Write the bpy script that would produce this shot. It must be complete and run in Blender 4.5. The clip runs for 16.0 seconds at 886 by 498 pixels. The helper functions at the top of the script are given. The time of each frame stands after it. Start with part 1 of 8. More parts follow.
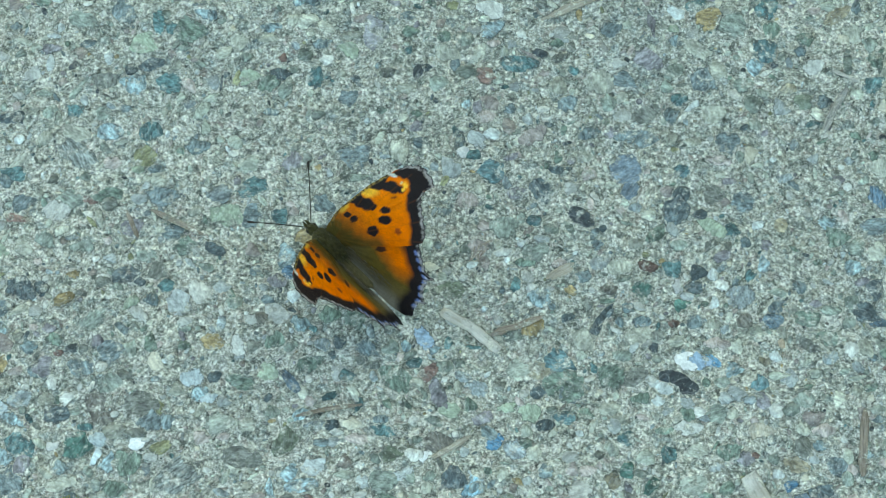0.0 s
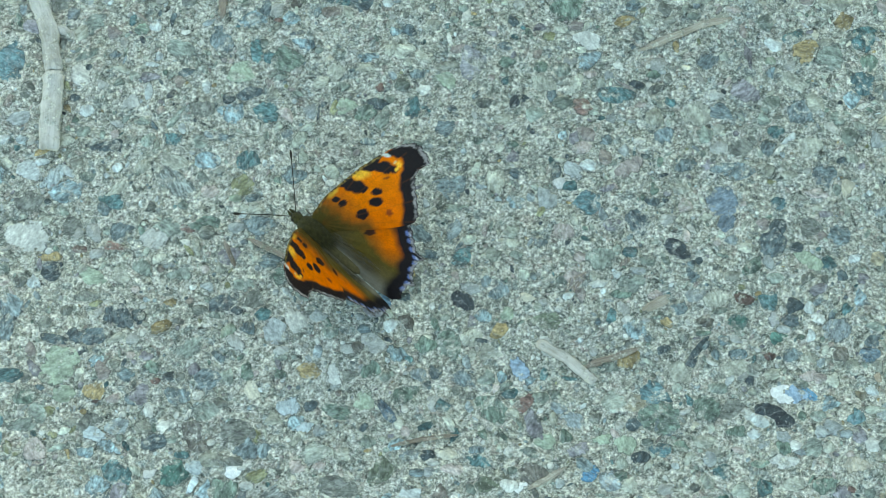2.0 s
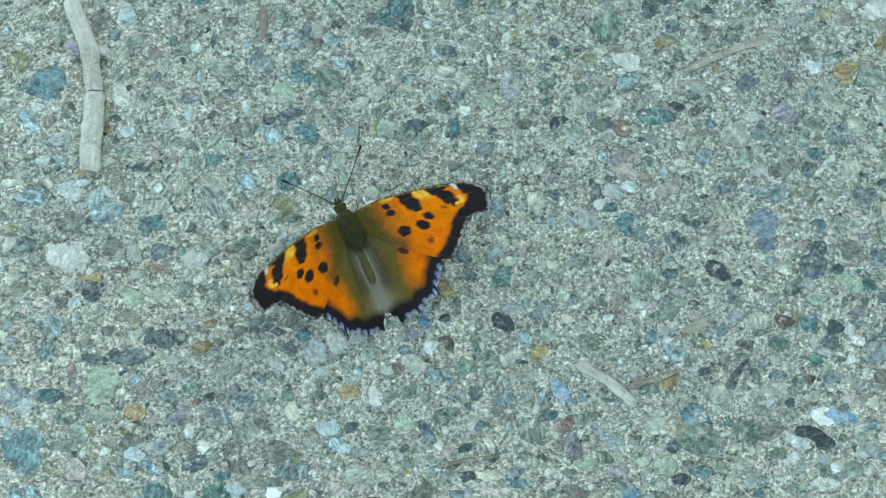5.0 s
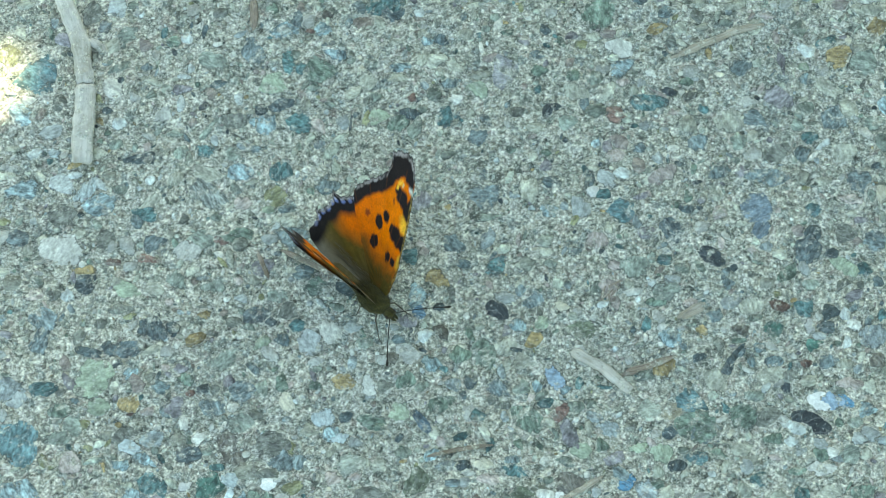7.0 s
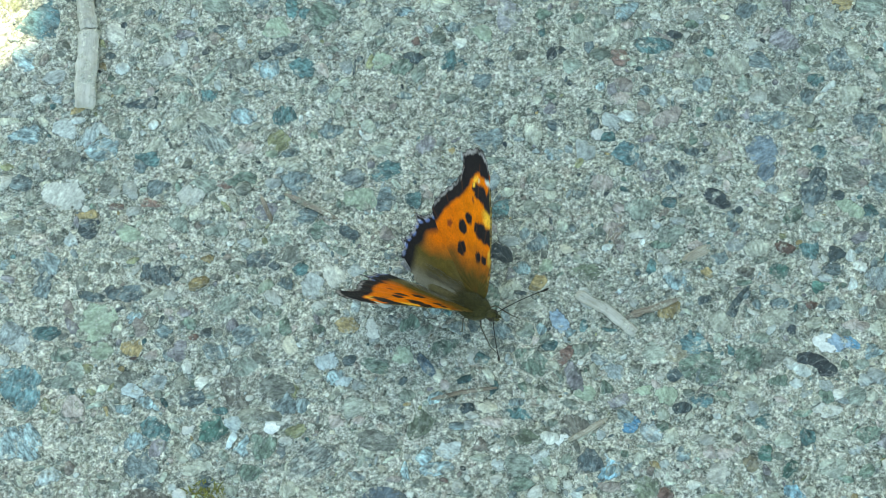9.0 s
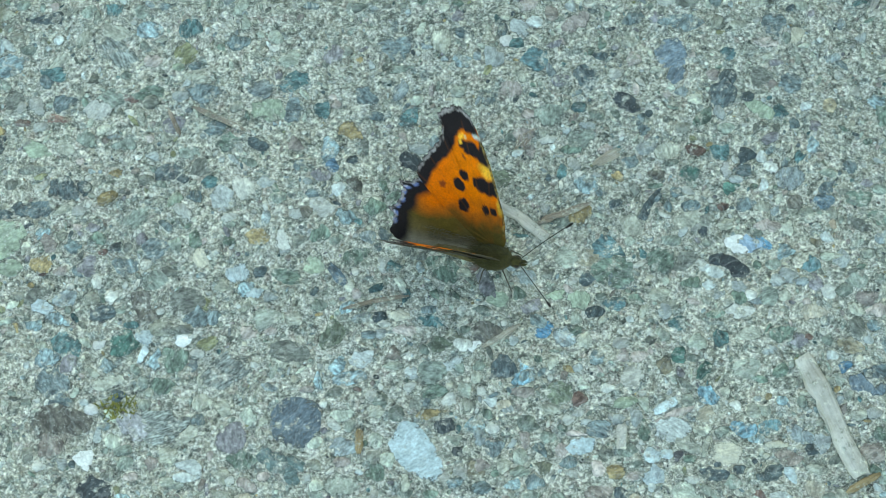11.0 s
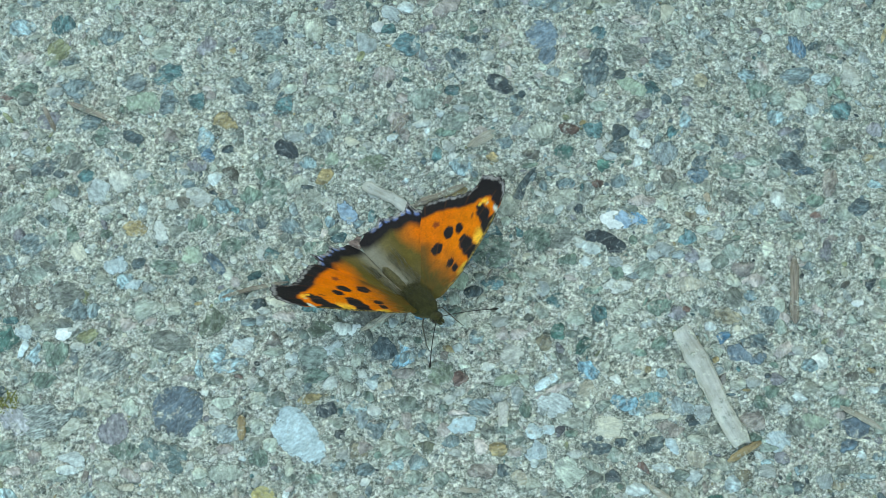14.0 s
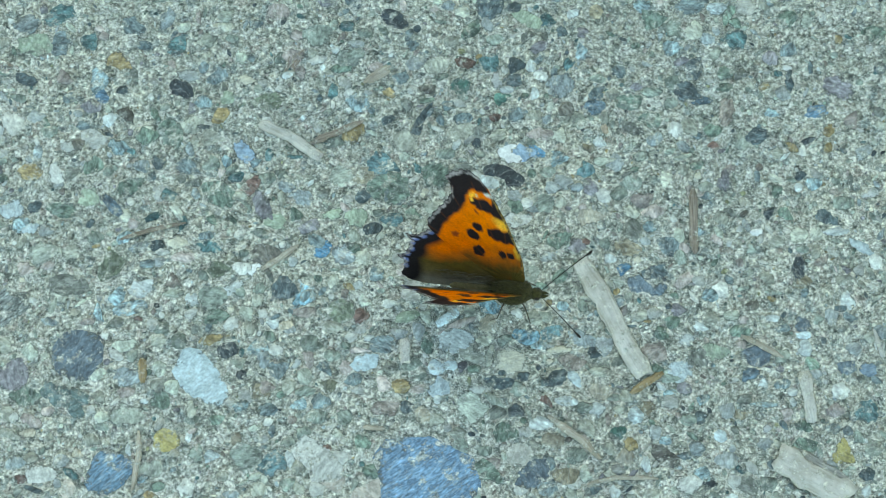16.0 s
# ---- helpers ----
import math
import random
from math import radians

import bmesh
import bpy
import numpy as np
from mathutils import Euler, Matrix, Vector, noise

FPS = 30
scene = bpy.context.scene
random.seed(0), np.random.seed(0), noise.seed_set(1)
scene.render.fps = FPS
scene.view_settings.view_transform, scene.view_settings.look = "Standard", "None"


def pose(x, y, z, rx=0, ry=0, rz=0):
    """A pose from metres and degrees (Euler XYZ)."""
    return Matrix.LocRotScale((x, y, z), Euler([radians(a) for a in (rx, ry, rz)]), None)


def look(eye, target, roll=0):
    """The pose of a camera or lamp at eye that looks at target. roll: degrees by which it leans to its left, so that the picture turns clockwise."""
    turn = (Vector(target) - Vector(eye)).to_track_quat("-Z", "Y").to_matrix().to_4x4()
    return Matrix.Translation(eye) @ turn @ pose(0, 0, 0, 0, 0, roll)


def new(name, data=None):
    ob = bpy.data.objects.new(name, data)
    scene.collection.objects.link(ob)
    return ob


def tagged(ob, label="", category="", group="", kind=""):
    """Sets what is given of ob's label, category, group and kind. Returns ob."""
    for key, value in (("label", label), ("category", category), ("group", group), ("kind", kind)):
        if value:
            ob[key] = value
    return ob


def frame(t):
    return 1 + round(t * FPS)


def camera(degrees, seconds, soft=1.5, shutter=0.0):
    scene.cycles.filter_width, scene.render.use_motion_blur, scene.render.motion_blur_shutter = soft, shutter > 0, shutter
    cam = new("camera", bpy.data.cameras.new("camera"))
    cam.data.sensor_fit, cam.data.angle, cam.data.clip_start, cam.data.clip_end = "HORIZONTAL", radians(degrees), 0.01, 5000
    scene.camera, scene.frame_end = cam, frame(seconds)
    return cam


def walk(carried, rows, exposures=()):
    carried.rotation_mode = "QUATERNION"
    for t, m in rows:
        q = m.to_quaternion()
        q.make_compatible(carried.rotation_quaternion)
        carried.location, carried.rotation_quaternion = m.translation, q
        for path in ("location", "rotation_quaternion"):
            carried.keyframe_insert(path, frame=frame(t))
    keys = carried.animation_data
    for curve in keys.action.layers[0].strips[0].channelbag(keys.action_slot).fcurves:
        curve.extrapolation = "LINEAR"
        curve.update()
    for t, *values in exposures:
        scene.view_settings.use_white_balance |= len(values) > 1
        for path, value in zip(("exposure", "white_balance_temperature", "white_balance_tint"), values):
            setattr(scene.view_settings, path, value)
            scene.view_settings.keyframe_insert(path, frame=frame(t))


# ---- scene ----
MM = 0.001

# ---- camera ----
cam = camera(18.0, 16.0, soft=0.62)
EXPOSURE, KELVIN, TINT = 2.34, 8820, -11
PATH = [
    (0.0, pose(0.02001, -0.17833, 0.58475, 18.730, 1.066, 0.684)),
    (0.5, pose(0.01951, -0.17934, 0.58436, 19.060, 1.186, 1.393)),
    (1.0, pose(0.01768, -0.17993, 0.58358, 19.391, 1.948, 1.586)),
    (1.5, pose(0.01538, -0.17413, 0.58633, 18.769, 2.002, 1.427)),
    (2.0, pose(0.01263, -0.17443, 0.58738, 18.953, 2.150, 1.489)),
    (2.5, pose(0.00881, -0.17558, 0.58800, 19.262, 2.204, 1.140)),
    (3.0, pose(0.00650, -0.17704, 0.58796, 19.733, 2.075, 1.178)),
    (3.5, pose(0.01146, -0.17852, 0.58749, 19.973, 2.527, 1.500)),
    (4.0, pose(0.00625, -0.17612, 0.58871, 19.871, 2.258, 1.586)),
    (4.5, pose(0.00666, -0.17338, 0.58858, 19.238, 1.938, 1.603)),
    (4.7, pose(0.00707, -0.17185, 0.58941, 19.090, 2.211, 1.661)),
    (6.8, pose(0.01456, -0.17553, 0.58481, 19.781, 3.057, 1.359)),
    (7.0, pose(0.01263, -0.17471, 0.58578, 19.212, 2.990, 1.196)),
    (7.5, pose(0.01752, -0.17988, 0.58468, 19.359, 3.815, 1.172)),
    (8.0, pose(0.01553, -0.18279, 0.58351, 19.134, 3.643, 0.910)),
    (8.5, pose(0.01194, -0.18045, 0.58428, 18.890, 3.247, 1.092)),
    (8.7, pose(0.01627, -0.18250, 0.58244, 19.138, 3.599, 1.268)),
    (10.8, pose(0.01988, -0.18781, 0.57424, 17.891, 2.727, -0.030)),
    (11.0, pose(0.02513, -0.19370, 0.57283, 18.160, 2.893, -0.216)),
    (11.5, pose(0.02819, -0.19612, 0.57200, 17.983, 2.759, -0.501)),
    (12.0, pose(0.02412, -0.19539, 0.57216, 17.916, 2.426, -0.619)),
    (12.5, pose(0.02739, -0.19514, 0.57173, 17.697, 1.968, -1.604)),
    (13.0, pose(0.03298, -0.19811, 0.57110, 18.425, 2.491, -2.019)),
    (13.5, pose(0.03422, -0.20003, 0.57141, 18.520, 2.318, -2.449)),
    (14.0, pose(0.03673, -0.20884, 0.56925, 19.156, 2.198, -2.415)),
    (14.5, pose(0.03694, -0.20986, 0.56980, 19.087, 2.199, -2.170)),
    (15.0, pose(0.03796, -0.20231, 0.57095, 17.844, 1.828, -2.451)),
    (15.5, pose(0.03387, -0.20547, 0.56941, 17.665, 1.101, -3.018)),
    (16.0, pose(0.03643, -0.20547, 0.56838, 17.534, 0.567, -4.201)),
]
walk(cam, PATH, exposures=[(0.0, EXPOSURE, KELVIN, TINT), (16.0, EXPOSURE, KELVIN, TINT)])

# ---- light: open shade under a clear sky, direct sun only past the edge of an added, unseen wall ----
SUN_EL, SUN_AZ = 52.0, 10.6     # degrees; azimuth from +y towards +x
world = bpy.data.worlds.new("sky")
scene.world = world
world.use_nodes = True
sky = world.node_tree.nodes.new("ShaderNodeTexSky")
sky.sky_type = "NISHITA"
sky.sun_disc = False
sky.sun_elevation = radians(SUN_EL)
sky.sun_rotation = radians(SUN_AZ)
back = world.node_tree.nodes["Background"]
back.inputs["Strength"].default_value = 0.12
world.node_tree.links.new(sky.outputs[0], back.inputs["Color"])
sun = new("sun", bpy.data.lights.new("sun", "SUN"))
sun.data.energy, sun.data.angle, sun.data.color = 4.5, radians(0.5), (1.0, 0.95, 0.86)
TO_SUN = Vector((math.sin(radians(SUN_AZ)) * math.cos(radians(SUN_EL)), math.cos(radians(SUN_AZ)) * math.cos(radians(SUN_EL)), math.sin(radians(SUN_EL))))
sun.matrix_world = look(TO_SUN * 5, (0, 0, 0))


# ---- materials ----
class Nodes:
    """Short access to one material's node tree."""

    def __init__(self, name):
        self.mat = bpy.data.materials.new(name)
        self.mat.use_nodes = True
        self.tree = self.mat.node_tree
        self.bsdf = self.tree.nodes["Principled BSDF"]

    def node(self, kind, **sets):
        n = self.tree.nodes.new(kind)
        for key, value in sets.items():
            setattr(n, key, value)
        return n

    def link(self, a, b):
        self.tree.links.new(a, b)

    def place(self):
        return self.node("ShaderNodeNewGeometry").outputs["Position"]

    def noise(self, scale, detail=4.0, rough=0.6, vector=None):
        n = self.node("ShaderNodeTexNoise")
        n.inputs["Scale"].default_value = scale
        n.inputs["Detail"].default_value = detail
        n.inputs["Roughness"].default_value = rough
        self.link(vector or self.place(), n.inputs["Vector"])
        return n

    def cells(self, scale, vector=None, feature="F1", amount=1.0):
        n = self.node("ShaderNodeTexVoronoi", feature=feature)
        n.inputs["Scale"].default_value = scale
        n.inputs["Randomness"].default_value = amount
        self.link(vector or self.place(), n.inputs["Vector"])
        return n

    def ramp(self, value, stops, mode="LINEAR"):
        n = self.node("ShaderNodeValToRGB")
        n.color_ramp.interpolation = mode
        el = n.color_ramp.elements
        while len(el) < len(stops):
            el.new(0.5)
        for e, (at, col) in zip(el, stops):
            e.position = at
            e.color = (*col, 1) if isinstance(col, tuple) else (col, col, col, 1)
        self.link(value, n.inputs["Fac"])
        return n.outputs["Color"]

    def mix(self, fac, a, b, mode="MIX"):
        n = self.node("ShaderNodeMix", data_type="RGBA", blend_type=mode)
        for sock, v in (("Factor", fac), ("A", a), ("B", b)):
            slot = next(i for i in n.inputs if i.enabled and i.name == sock and (sock == "Factor" or i.type == "RGBA"))
            if isinstance(v, (int, float)):
                slot.default_value = v
            elif isinstance(v, tuple):
                slot.default_value = (*v, 1)
            else:
                self.link(v, slot)
        return next(o for o in n.outputs if o.enabled and o.type == "RGBA")

    def math(self, op, a, b=0.0):
        n = self.node("ShaderNodeMath", operation=op)
        for slot, v in zip(n.inputs, (a, b)):
            if isinstance(v, (int, float)):
                slot.default_value = v
            else:
                self.link(v, slot)
        return n.outputs[0]

    def bump(self, height, distance, strength=1.0):
        n = self.node("ShaderNodeBump")
        n.inputs["Distance"].default_value = distance
        n.inputs["Strength"].default_value = strength
        self.link(height, n.inputs["Height"])
        self.link(n.outputs["Normal"], self.bsdf.inputs["Normal"])

    def finish(self, colour, rough=0.8, specular=0.3):
        if isinstance(colour, tuple):
            self.bsdf.inputs["Base Color"].default_value = (*colour, 1)
        else:
            self.link(colour, self.bsdf.inputs["Base Color"])
        if isinstance(rough, (int, float)):
            self.bsdf.inputs["Roughness"].default_value = rough
        else:
            self.link(rough, self.bsdf.inputs["Roughness"])
        self.bsdf.inputs["Specular IOR Level"].default_value = specular
        return self.mat


def cement_colour(n):
    """Grey cement paste full of sand and broken crumbs, with pale flakes, soft stains, and the shade of pits and
    crevices put into the colour.
    """

    def bent(scale, reach):
        warp = n.noise(scale, 4, 0.7)
        off = n.node("ShaderNodeVectorMath", operation="MULTIPLY_ADD")
        n.link(warp.outputs["Color"], off.inputs[0])
        off.inputs[1].default_value = (reach, reach, reach)
        n.link(n.place(), off.inputs[2])
        return off.outputs[0]

    rag, wild = bent(900, 0.0010), bent(500, 0.0030)
    fine = n.node("ShaderNodeSeparateColor")
    n.link(n.cells(820, rag).outputs["Color"], fine.inputs[0])
    sand = n.ramp(fine.outputs[0], [(0.0, (0.16, 0.17, 0.15)), (0.2, (0.29, 0.305, 0.27)), (0.45, (0.44, 0.45, 0.39)), (0.7, (0.56, 0.56, 0.49)), (1.0, (0.74, 0.735, 0.67))])
    mid = n.node("ShaderNodeSeparateColor")
    n.link(n.cells(480, wild).outputs["Color"], mid.inputs[0])
    crumb = n.ramp(mid.outputs[0], [(0.0, (0.09, 0.11, 0.10)), (0.12, (0.24, 0.27, 0.235)), (0.3, (0.37, 0.36, 0.30)), (0.46, (0.25, 0.31, 0.31)), (0.6, (0.52, 0.51, 0.44)), (0.76, (0.42, 0.37, 0.33)), (0.86, (0.72, 0.73, 0.68))], "CONSTANT")
    paste = n.ramp(n.noise(800, 6, 0.66, rag).outputs["Fac"], [(0.35, (0.22, 0.235, 0.20)), (0.46, (0.49, 0.50, 0.42)), (0.62, (0.70, 0.70, 0.61))])
    c = n.mix(n.ramp(n.noise(600, 5, 0.65).outputs["Fac"], [(0.46, 0.0), (0.56, 1.0)]), sand, paste)
    c = n.mix(n.ramp(n.noise(560, 5, 0.7, rag).outputs["Fac"], [(0.45, 0.0), (0.53, 0.72)]), c, crumb)
    flake = n.ramp(n.noise(330, 8, 0.72, wild).outputs["Fac"], [(0.545, 0.0), (0.59, 0.75)])
    c = n.mix(flake, c, (0.74, 0.745, 0.69))
    # shade inside small pits, painted as near-black blots
    pit_shade = n.ramp(n.noise(520, 7, 0.68, wild).outputs["Fac"], [(0.355, 0.87), (0.40, 0.0)])
    c = n.mix(pit_shade, c, (0.055, 0.062, 0.055))
    # shade in the crevices between crumbs, drawn as thin dark lines of colour
    seam_shade = n.math("ABSOLUTE", n.math("SUBTRACT", n.noise(380, 7, 0.7, wild).outputs["Fac"], 0.5))
    c = n.mix(n.ramp(seam_shade, [(0.0, 0.85), (0.02, 0.0)]), c, (0.085, 0.095, 0.085))
    scale = n.math("ABSOLUTE", n.math("SUBTRACT", n.noise(610, 6, 0.68, wild).outputs["Fac"], 0.46))
    c = n.mix(n.ramp(scale, [(0.0, 0.85), (0.022, 0.0)]), c, (0.78, 0.78, 0.72))
    grain = n.ramp(n.noise(1000, 3, 0.6).outputs["Fac"], [(0.36, 0.60), (0.5, 1.0), (0.64, 1.41)])
    c = n.mix(1.0, c, grain, "MULTIPLY")
    c = n.mix(1.0, c, n.ramp(n.noise(1700, 2, 0.5).outputs["Fac"], [(0.36, 0.74), (0.5, 1.0), (0.64, 1.28)]), "MULTIPLY")
    stain = n.ramp(n.noise(22, 5).outputs["Fac"], [(0.3, (0.86, 0.88, 0.88)), (0.7, (1.06, 1.04, 0.99))])
    return n.mix(1.0, n.mix(1.0, c, stain, "MULTIPLY"), (0.81, 0.80, 0.785), "MULTIPLY")


def cement_material():
    n = Nodes("weathered_cement")
    c = cement_colour(n)
    n.bump(n.math("ADD", n.noise(600, 5, 0.62).outputs["Fac"], n.math("MULTIPLY", n.cells(800).outputs["Distance"], 0.5)), 0.0009, 0.8)
    return n.finish(c, 0.88, 0.25)


def stone_material(name, joined=False, streak=0.25):
    """Broken stone in its own tint (its strength of mottling in the tint's alpha), veined, a little dusted over with cement."""
    n = Nodes(name)
    tint = n.node("ShaderNodeAttribute", attribute_name="tint")
    if joined:
        pick = n.node("ShaderNodeNewGeometry").outputs["Random Per Island"]
    else:
        pick = n.node("ShaderNodeObjectInfo").outputs["Random"]
    shift = n.node("ShaderNodeVectorMath", operation="ADD")
    n.link(n.place(), shift.inputs[0])
    n.link(pick, shift.inputs[1])
    turn = n.node("ShaderNodeMapping", vector_type="TEXTURE")
    n.link(shift.outputs[0], turn.inputs["Vector"])
    turn.inputs["Scale"].default_value = (1.0, 1.0 / (1.0 + 3.0 * streak), 1.0)
    angle = n.node("ShaderNodeCombineXYZ")
    n.link(n.math("MULTIPLY", pick, 6.0), angle.inputs[2])
    n.link(angle.outputs[0], turn.inputs["Rotation"])
    body = n.ramp(n.noise(300, 6, 0.62, turn.outputs[0]).outputs["Fac"], [(0.34, 0.38), (0.5, 0.97), (0.66, 1.75)])
    c = n.mix(tint.outputs["Alpha"], tint.outputs["Color"], body, "MULTIPLY")
    fine = n.ramp(n.noise(750, 4, 0.6, turn.outputs[0]).outputs["Fac"], [(0.36, 0.4), (0.64, 1.62)])
    c = n.mix(tint.outputs["Alpha"], c, fine, "MULTIPLY")
    c = n.mix(0.35, c, n.ramp(n.noise(1800, 2, 0.6, shift.outputs[0]).outputs["Fac"], [(0.36, 0.68), (0.64, 1.34)]), "MULTIPLY")
    c = n.mix(1.0, c, n.ramp(pick, [(0.0, 0.62), (0.5, 0.97), (1.0, 1.36)] if joined else [(0.0, 0.84), (0.5, 1.0), (1.0, 1.16)]), "MULTIPLY")
    speck = n.ramp(n.noise(1300, 6, 0.75, shift.outputs[0]).outputs["Fac"], [(0.585, 0.0), (0.65, 0.55)])
    c = n.mix(speck, c, (0.55, 0.57, 0.53))
    vein = n.ramp(n.math("ABSOLUTE", n.math("SUBTRACT", n.noise(130, 3, 0.5, turn.outputs[0]).outputs["Fac"], 0.5)), [(0.0, 0.16), (0.03, 0.0)])
    c = n.mix(vein, c, (0.52, 0.55, 0.53))
    crust = n.noise(260, 9, 0.72, shift.outputs[0]).outputs["Fac"]
    dust = n.ramp(n.math("ADD", crust, n.math("MULTIPLY", tint.outputs["Alpha"], 0.04)), [(0.575, 0.0), (0.64, 0.85)])
    rim = n.node("ShaderNodeAttribute", attribute_name="rim").outputs["Fac"]
    worn = n.math("ADD", rim, n.math("MULTIPLY", n.math("SUBTRACT", n.noise(310, 9, 0.74, shift.outputs[0]).outputs["Fac"], 0.5), 2.9))
    worn = n.math("ADD", worn, n.math("MULTIPLY", tint.outputs["Alpha"], 0.07))
    edge = 0.95
    dust = n.math("MAXIMUM", n.ramp(worn, [(edge - 0.01, 0.0), (edge + 0.06, 0.97)]), dust)
    c = n.mix(dust, c, cement_colour(n))
    # shade of the gap round the stone, painted dark along its worn edge
    crack = n.math("ABSOLUTE", n.math("SUBTRACT", worn, edge))
    gap_shade = n.math("MULTIPLY", n.ramp(crack, [(0.025, 0.9), (0.12, 0.0)]), n.ramp(n.noise(240, 4, 0.6, shift.outputs[0]).outputs["Fac"], [(0.46, 0.0), (0.56, 1.0)]))
    c = n.mix(gap_shade, c, (0.06, 0.066, 0.058))
    n.bump(n.noise(700, 4, 0.6, shift.outputs[0]).outputs["Fac"], 0.0004, 0.5)
    return n.finish(c, 0.62, 0.35)


# tint of each kind of stone, and how strongly it is mottled
TINTS = {
    "WHITE": (0.450, 0.465, 0.425, 0.35),
    "SNOW_WHITE": (0.620, 0.635, 0.610, 0.15),
    "ICE": (0.385, 0.425, 0.410, 0.45),
    "LIGHT_BLUE": (0.400, 0.475, 0.485, 0.4),
    "SKY": (0.192, 0.340, 0.398, 0.9),
    "GLACIER": (0.470, 0.580, 0.600, 0.3),
    "PALE_BLUE": (0.228, 0.314, 0.325, 0.95),
    "DULL_BLUE": (0.250, 0.296, 0.296, 0.7),
    "BLUE_GREY": (0.142, 0.184, 0.186, 0.85),
    "DUSK": (0.145, 0.193, 0.225, 0.54),
    "NAVY": (0.084, 0.126, 0.153, 0.81),
    "BLUE": (0.112, 0.196, 0.266, 0.68),
    "BIG_BLUE": (0.159, 0.274, 0.388, 0.68),
    "VIVID_BLUE": (0.104, 0.252, 0.378, 0.68),
    "LAVENDER": (0.317, 0.323, 0.335, 0.61),
    "PERIWINKLE": (0.250, 0.350, 0.440, 0.47),
    "GREEN": (0.132, 0.180, 0.143, 0.81),
    "MOSS_GREEN": (0.140, 0.167, 0.119, 0.68),
    "DEEP_GREEN": (0.061, 0.131, 0.109, 0.68),
    "TEAL": (0.075, 0.144, 0.144, 0.88),
    "DULL_TEAL": (0.105, 0.153, 0.148, 0.68),
    "PALE_TEAL": (0.107, 0.192, 0.203, 0.74),
    "SLATE": (0.076, 0.103, 0.108, 0.81),
    "DARK_SLATE": (0.095, 0.127, 0.149, 0.54),
    "BLACK": (0.038, 0.049, 0.054, 0.68),
    "CREAM": (0.500, 0.480, 0.380, 0.25),
    "BEIGE": (0.347, 0.359, 0.296, 0.54),
    "TAN": (0.291, 0.268, 0.194, 0.68),
    "PEACH": (0.369, 0.340, 0.266, 0.47),
    "SAND": (0.420, 0.420, 0.370, 0.41),
    "ROSE": (0.388, 0.354, 0.302, 0.41),
    "PINK": (0.349, 0.309, 0.281, 0.54),
    "APRICOT": (0.420, 0.340, 0.250, 0.41),
    "CLAY": (0.216, 0.189, 0.163, 0.68),
    "OCHRE": (0.291, 0.228, 0.119, 0.68),
    "DULL_OCHRE": (0.234, 0.207, 0.144, 0.68),
    "YELLOW": (0.330, 0.284, 0.118, 0.47),
    "RED_BROWN": (0.153, 0.100, 0.084, 0.68),
    "OLIVE": (0.215, 0.221, 0.125, 0.61),
    "DULL_OLIVE": (0.188, 0.194, 0.140, 0.68),
    "MAUVE": (0.197, 0.192, 0.203, 0.68),
    "STREAKED": (0.194, 0.221, 0.205, 1),
    "GREY": (0.147, 0.158, 0.136, 0.68),
    "GREY_GREEN": (0.206, 0.243, 0.206, 0.68),
    "BROWN": (0.108, 0.103, 0.087, 0.68),
    "PALE_GREEN": (0.282, 0.339, 0.254, 0.47),
    "LICHEN": (0.344, 0.378, 0.315, 0.54),
}
(WHITE, SNOW_WHITE, ICE, LIGHT_BLUE, SKY, GLACIER, PALE_BLUE, DULL_BLUE, BLUE_GREY, DUSK, NAVY, BLUE, BIG_BLUE, VIVID_BLUE, LAVENDER, PERIWINKLE, GREEN, MOSS_GREEN, DEEP_GREEN, TEAL, DULL_TEAL, PALE_TEAL, SLATE, DARK_SLATE, BLACK,
 CREAM, BEIGE, TAN, PEACH, SAND, ROSE, PINK, APRICOT, CLAY, OCHRE, DULL_OCHRE, YELLOW, RED_BROWN, OLIVE, DULL_OLIVE, MAUVE, STREAKED, GREY, GREY_GREEN, BROWN, PALE_GREEN, LICHEN) = TINTS
BANDED = (STREAKED, BIG_BLUE, BLUE, VIVID_BLUE)
STONE, STONE_BANDED = stone_material("broken_stone"), stone_material("banded_stone", False, 0.8)
CHIP, CHIP_BANDED = stone_material("stone_chip", True), stone_material("banded_chip", True, 0.8)


def wood_material(name, dark, light):
    n = Nodes(name)
    co = n.node("ShaderNodeTexCoord").outputs["UV"]
    m = n.node("ShaderNodeMapping")
    n.link(co, m.inputs["Vector"])
    m.inputs["Scale"].default_value = (1.0, 9.0, 1.0)
    fibre = n.noise(160, 6, 0.65, m.outputs[0])
    c = n.ramp(fibre.outputs["Fac"], [(0.3, dark), (0.55, light), (0.8, tuple(min(1, v * 1.15) for v in light))])
    blot = n.ramp(n.noise(240, 4).outputs["Fac"], [(0.35, (0.72, 0.70, 0.66)), (0.6, (1.0, 1.0, 1.0))])
    c = n.mix(1.0, c, blot, "MULTIPLY")
    c = n.mix(n.ramp(n.noise(500, 8, 0.72).outputs["Fac"], [(0.5, 0.0), (0.62, 0.8)]), c, cement_colour(n))
    n.bump(fibre.outputs["Fac"], 0.0005, 0.8)
    return n.finish(c, 0.8, 0.25)


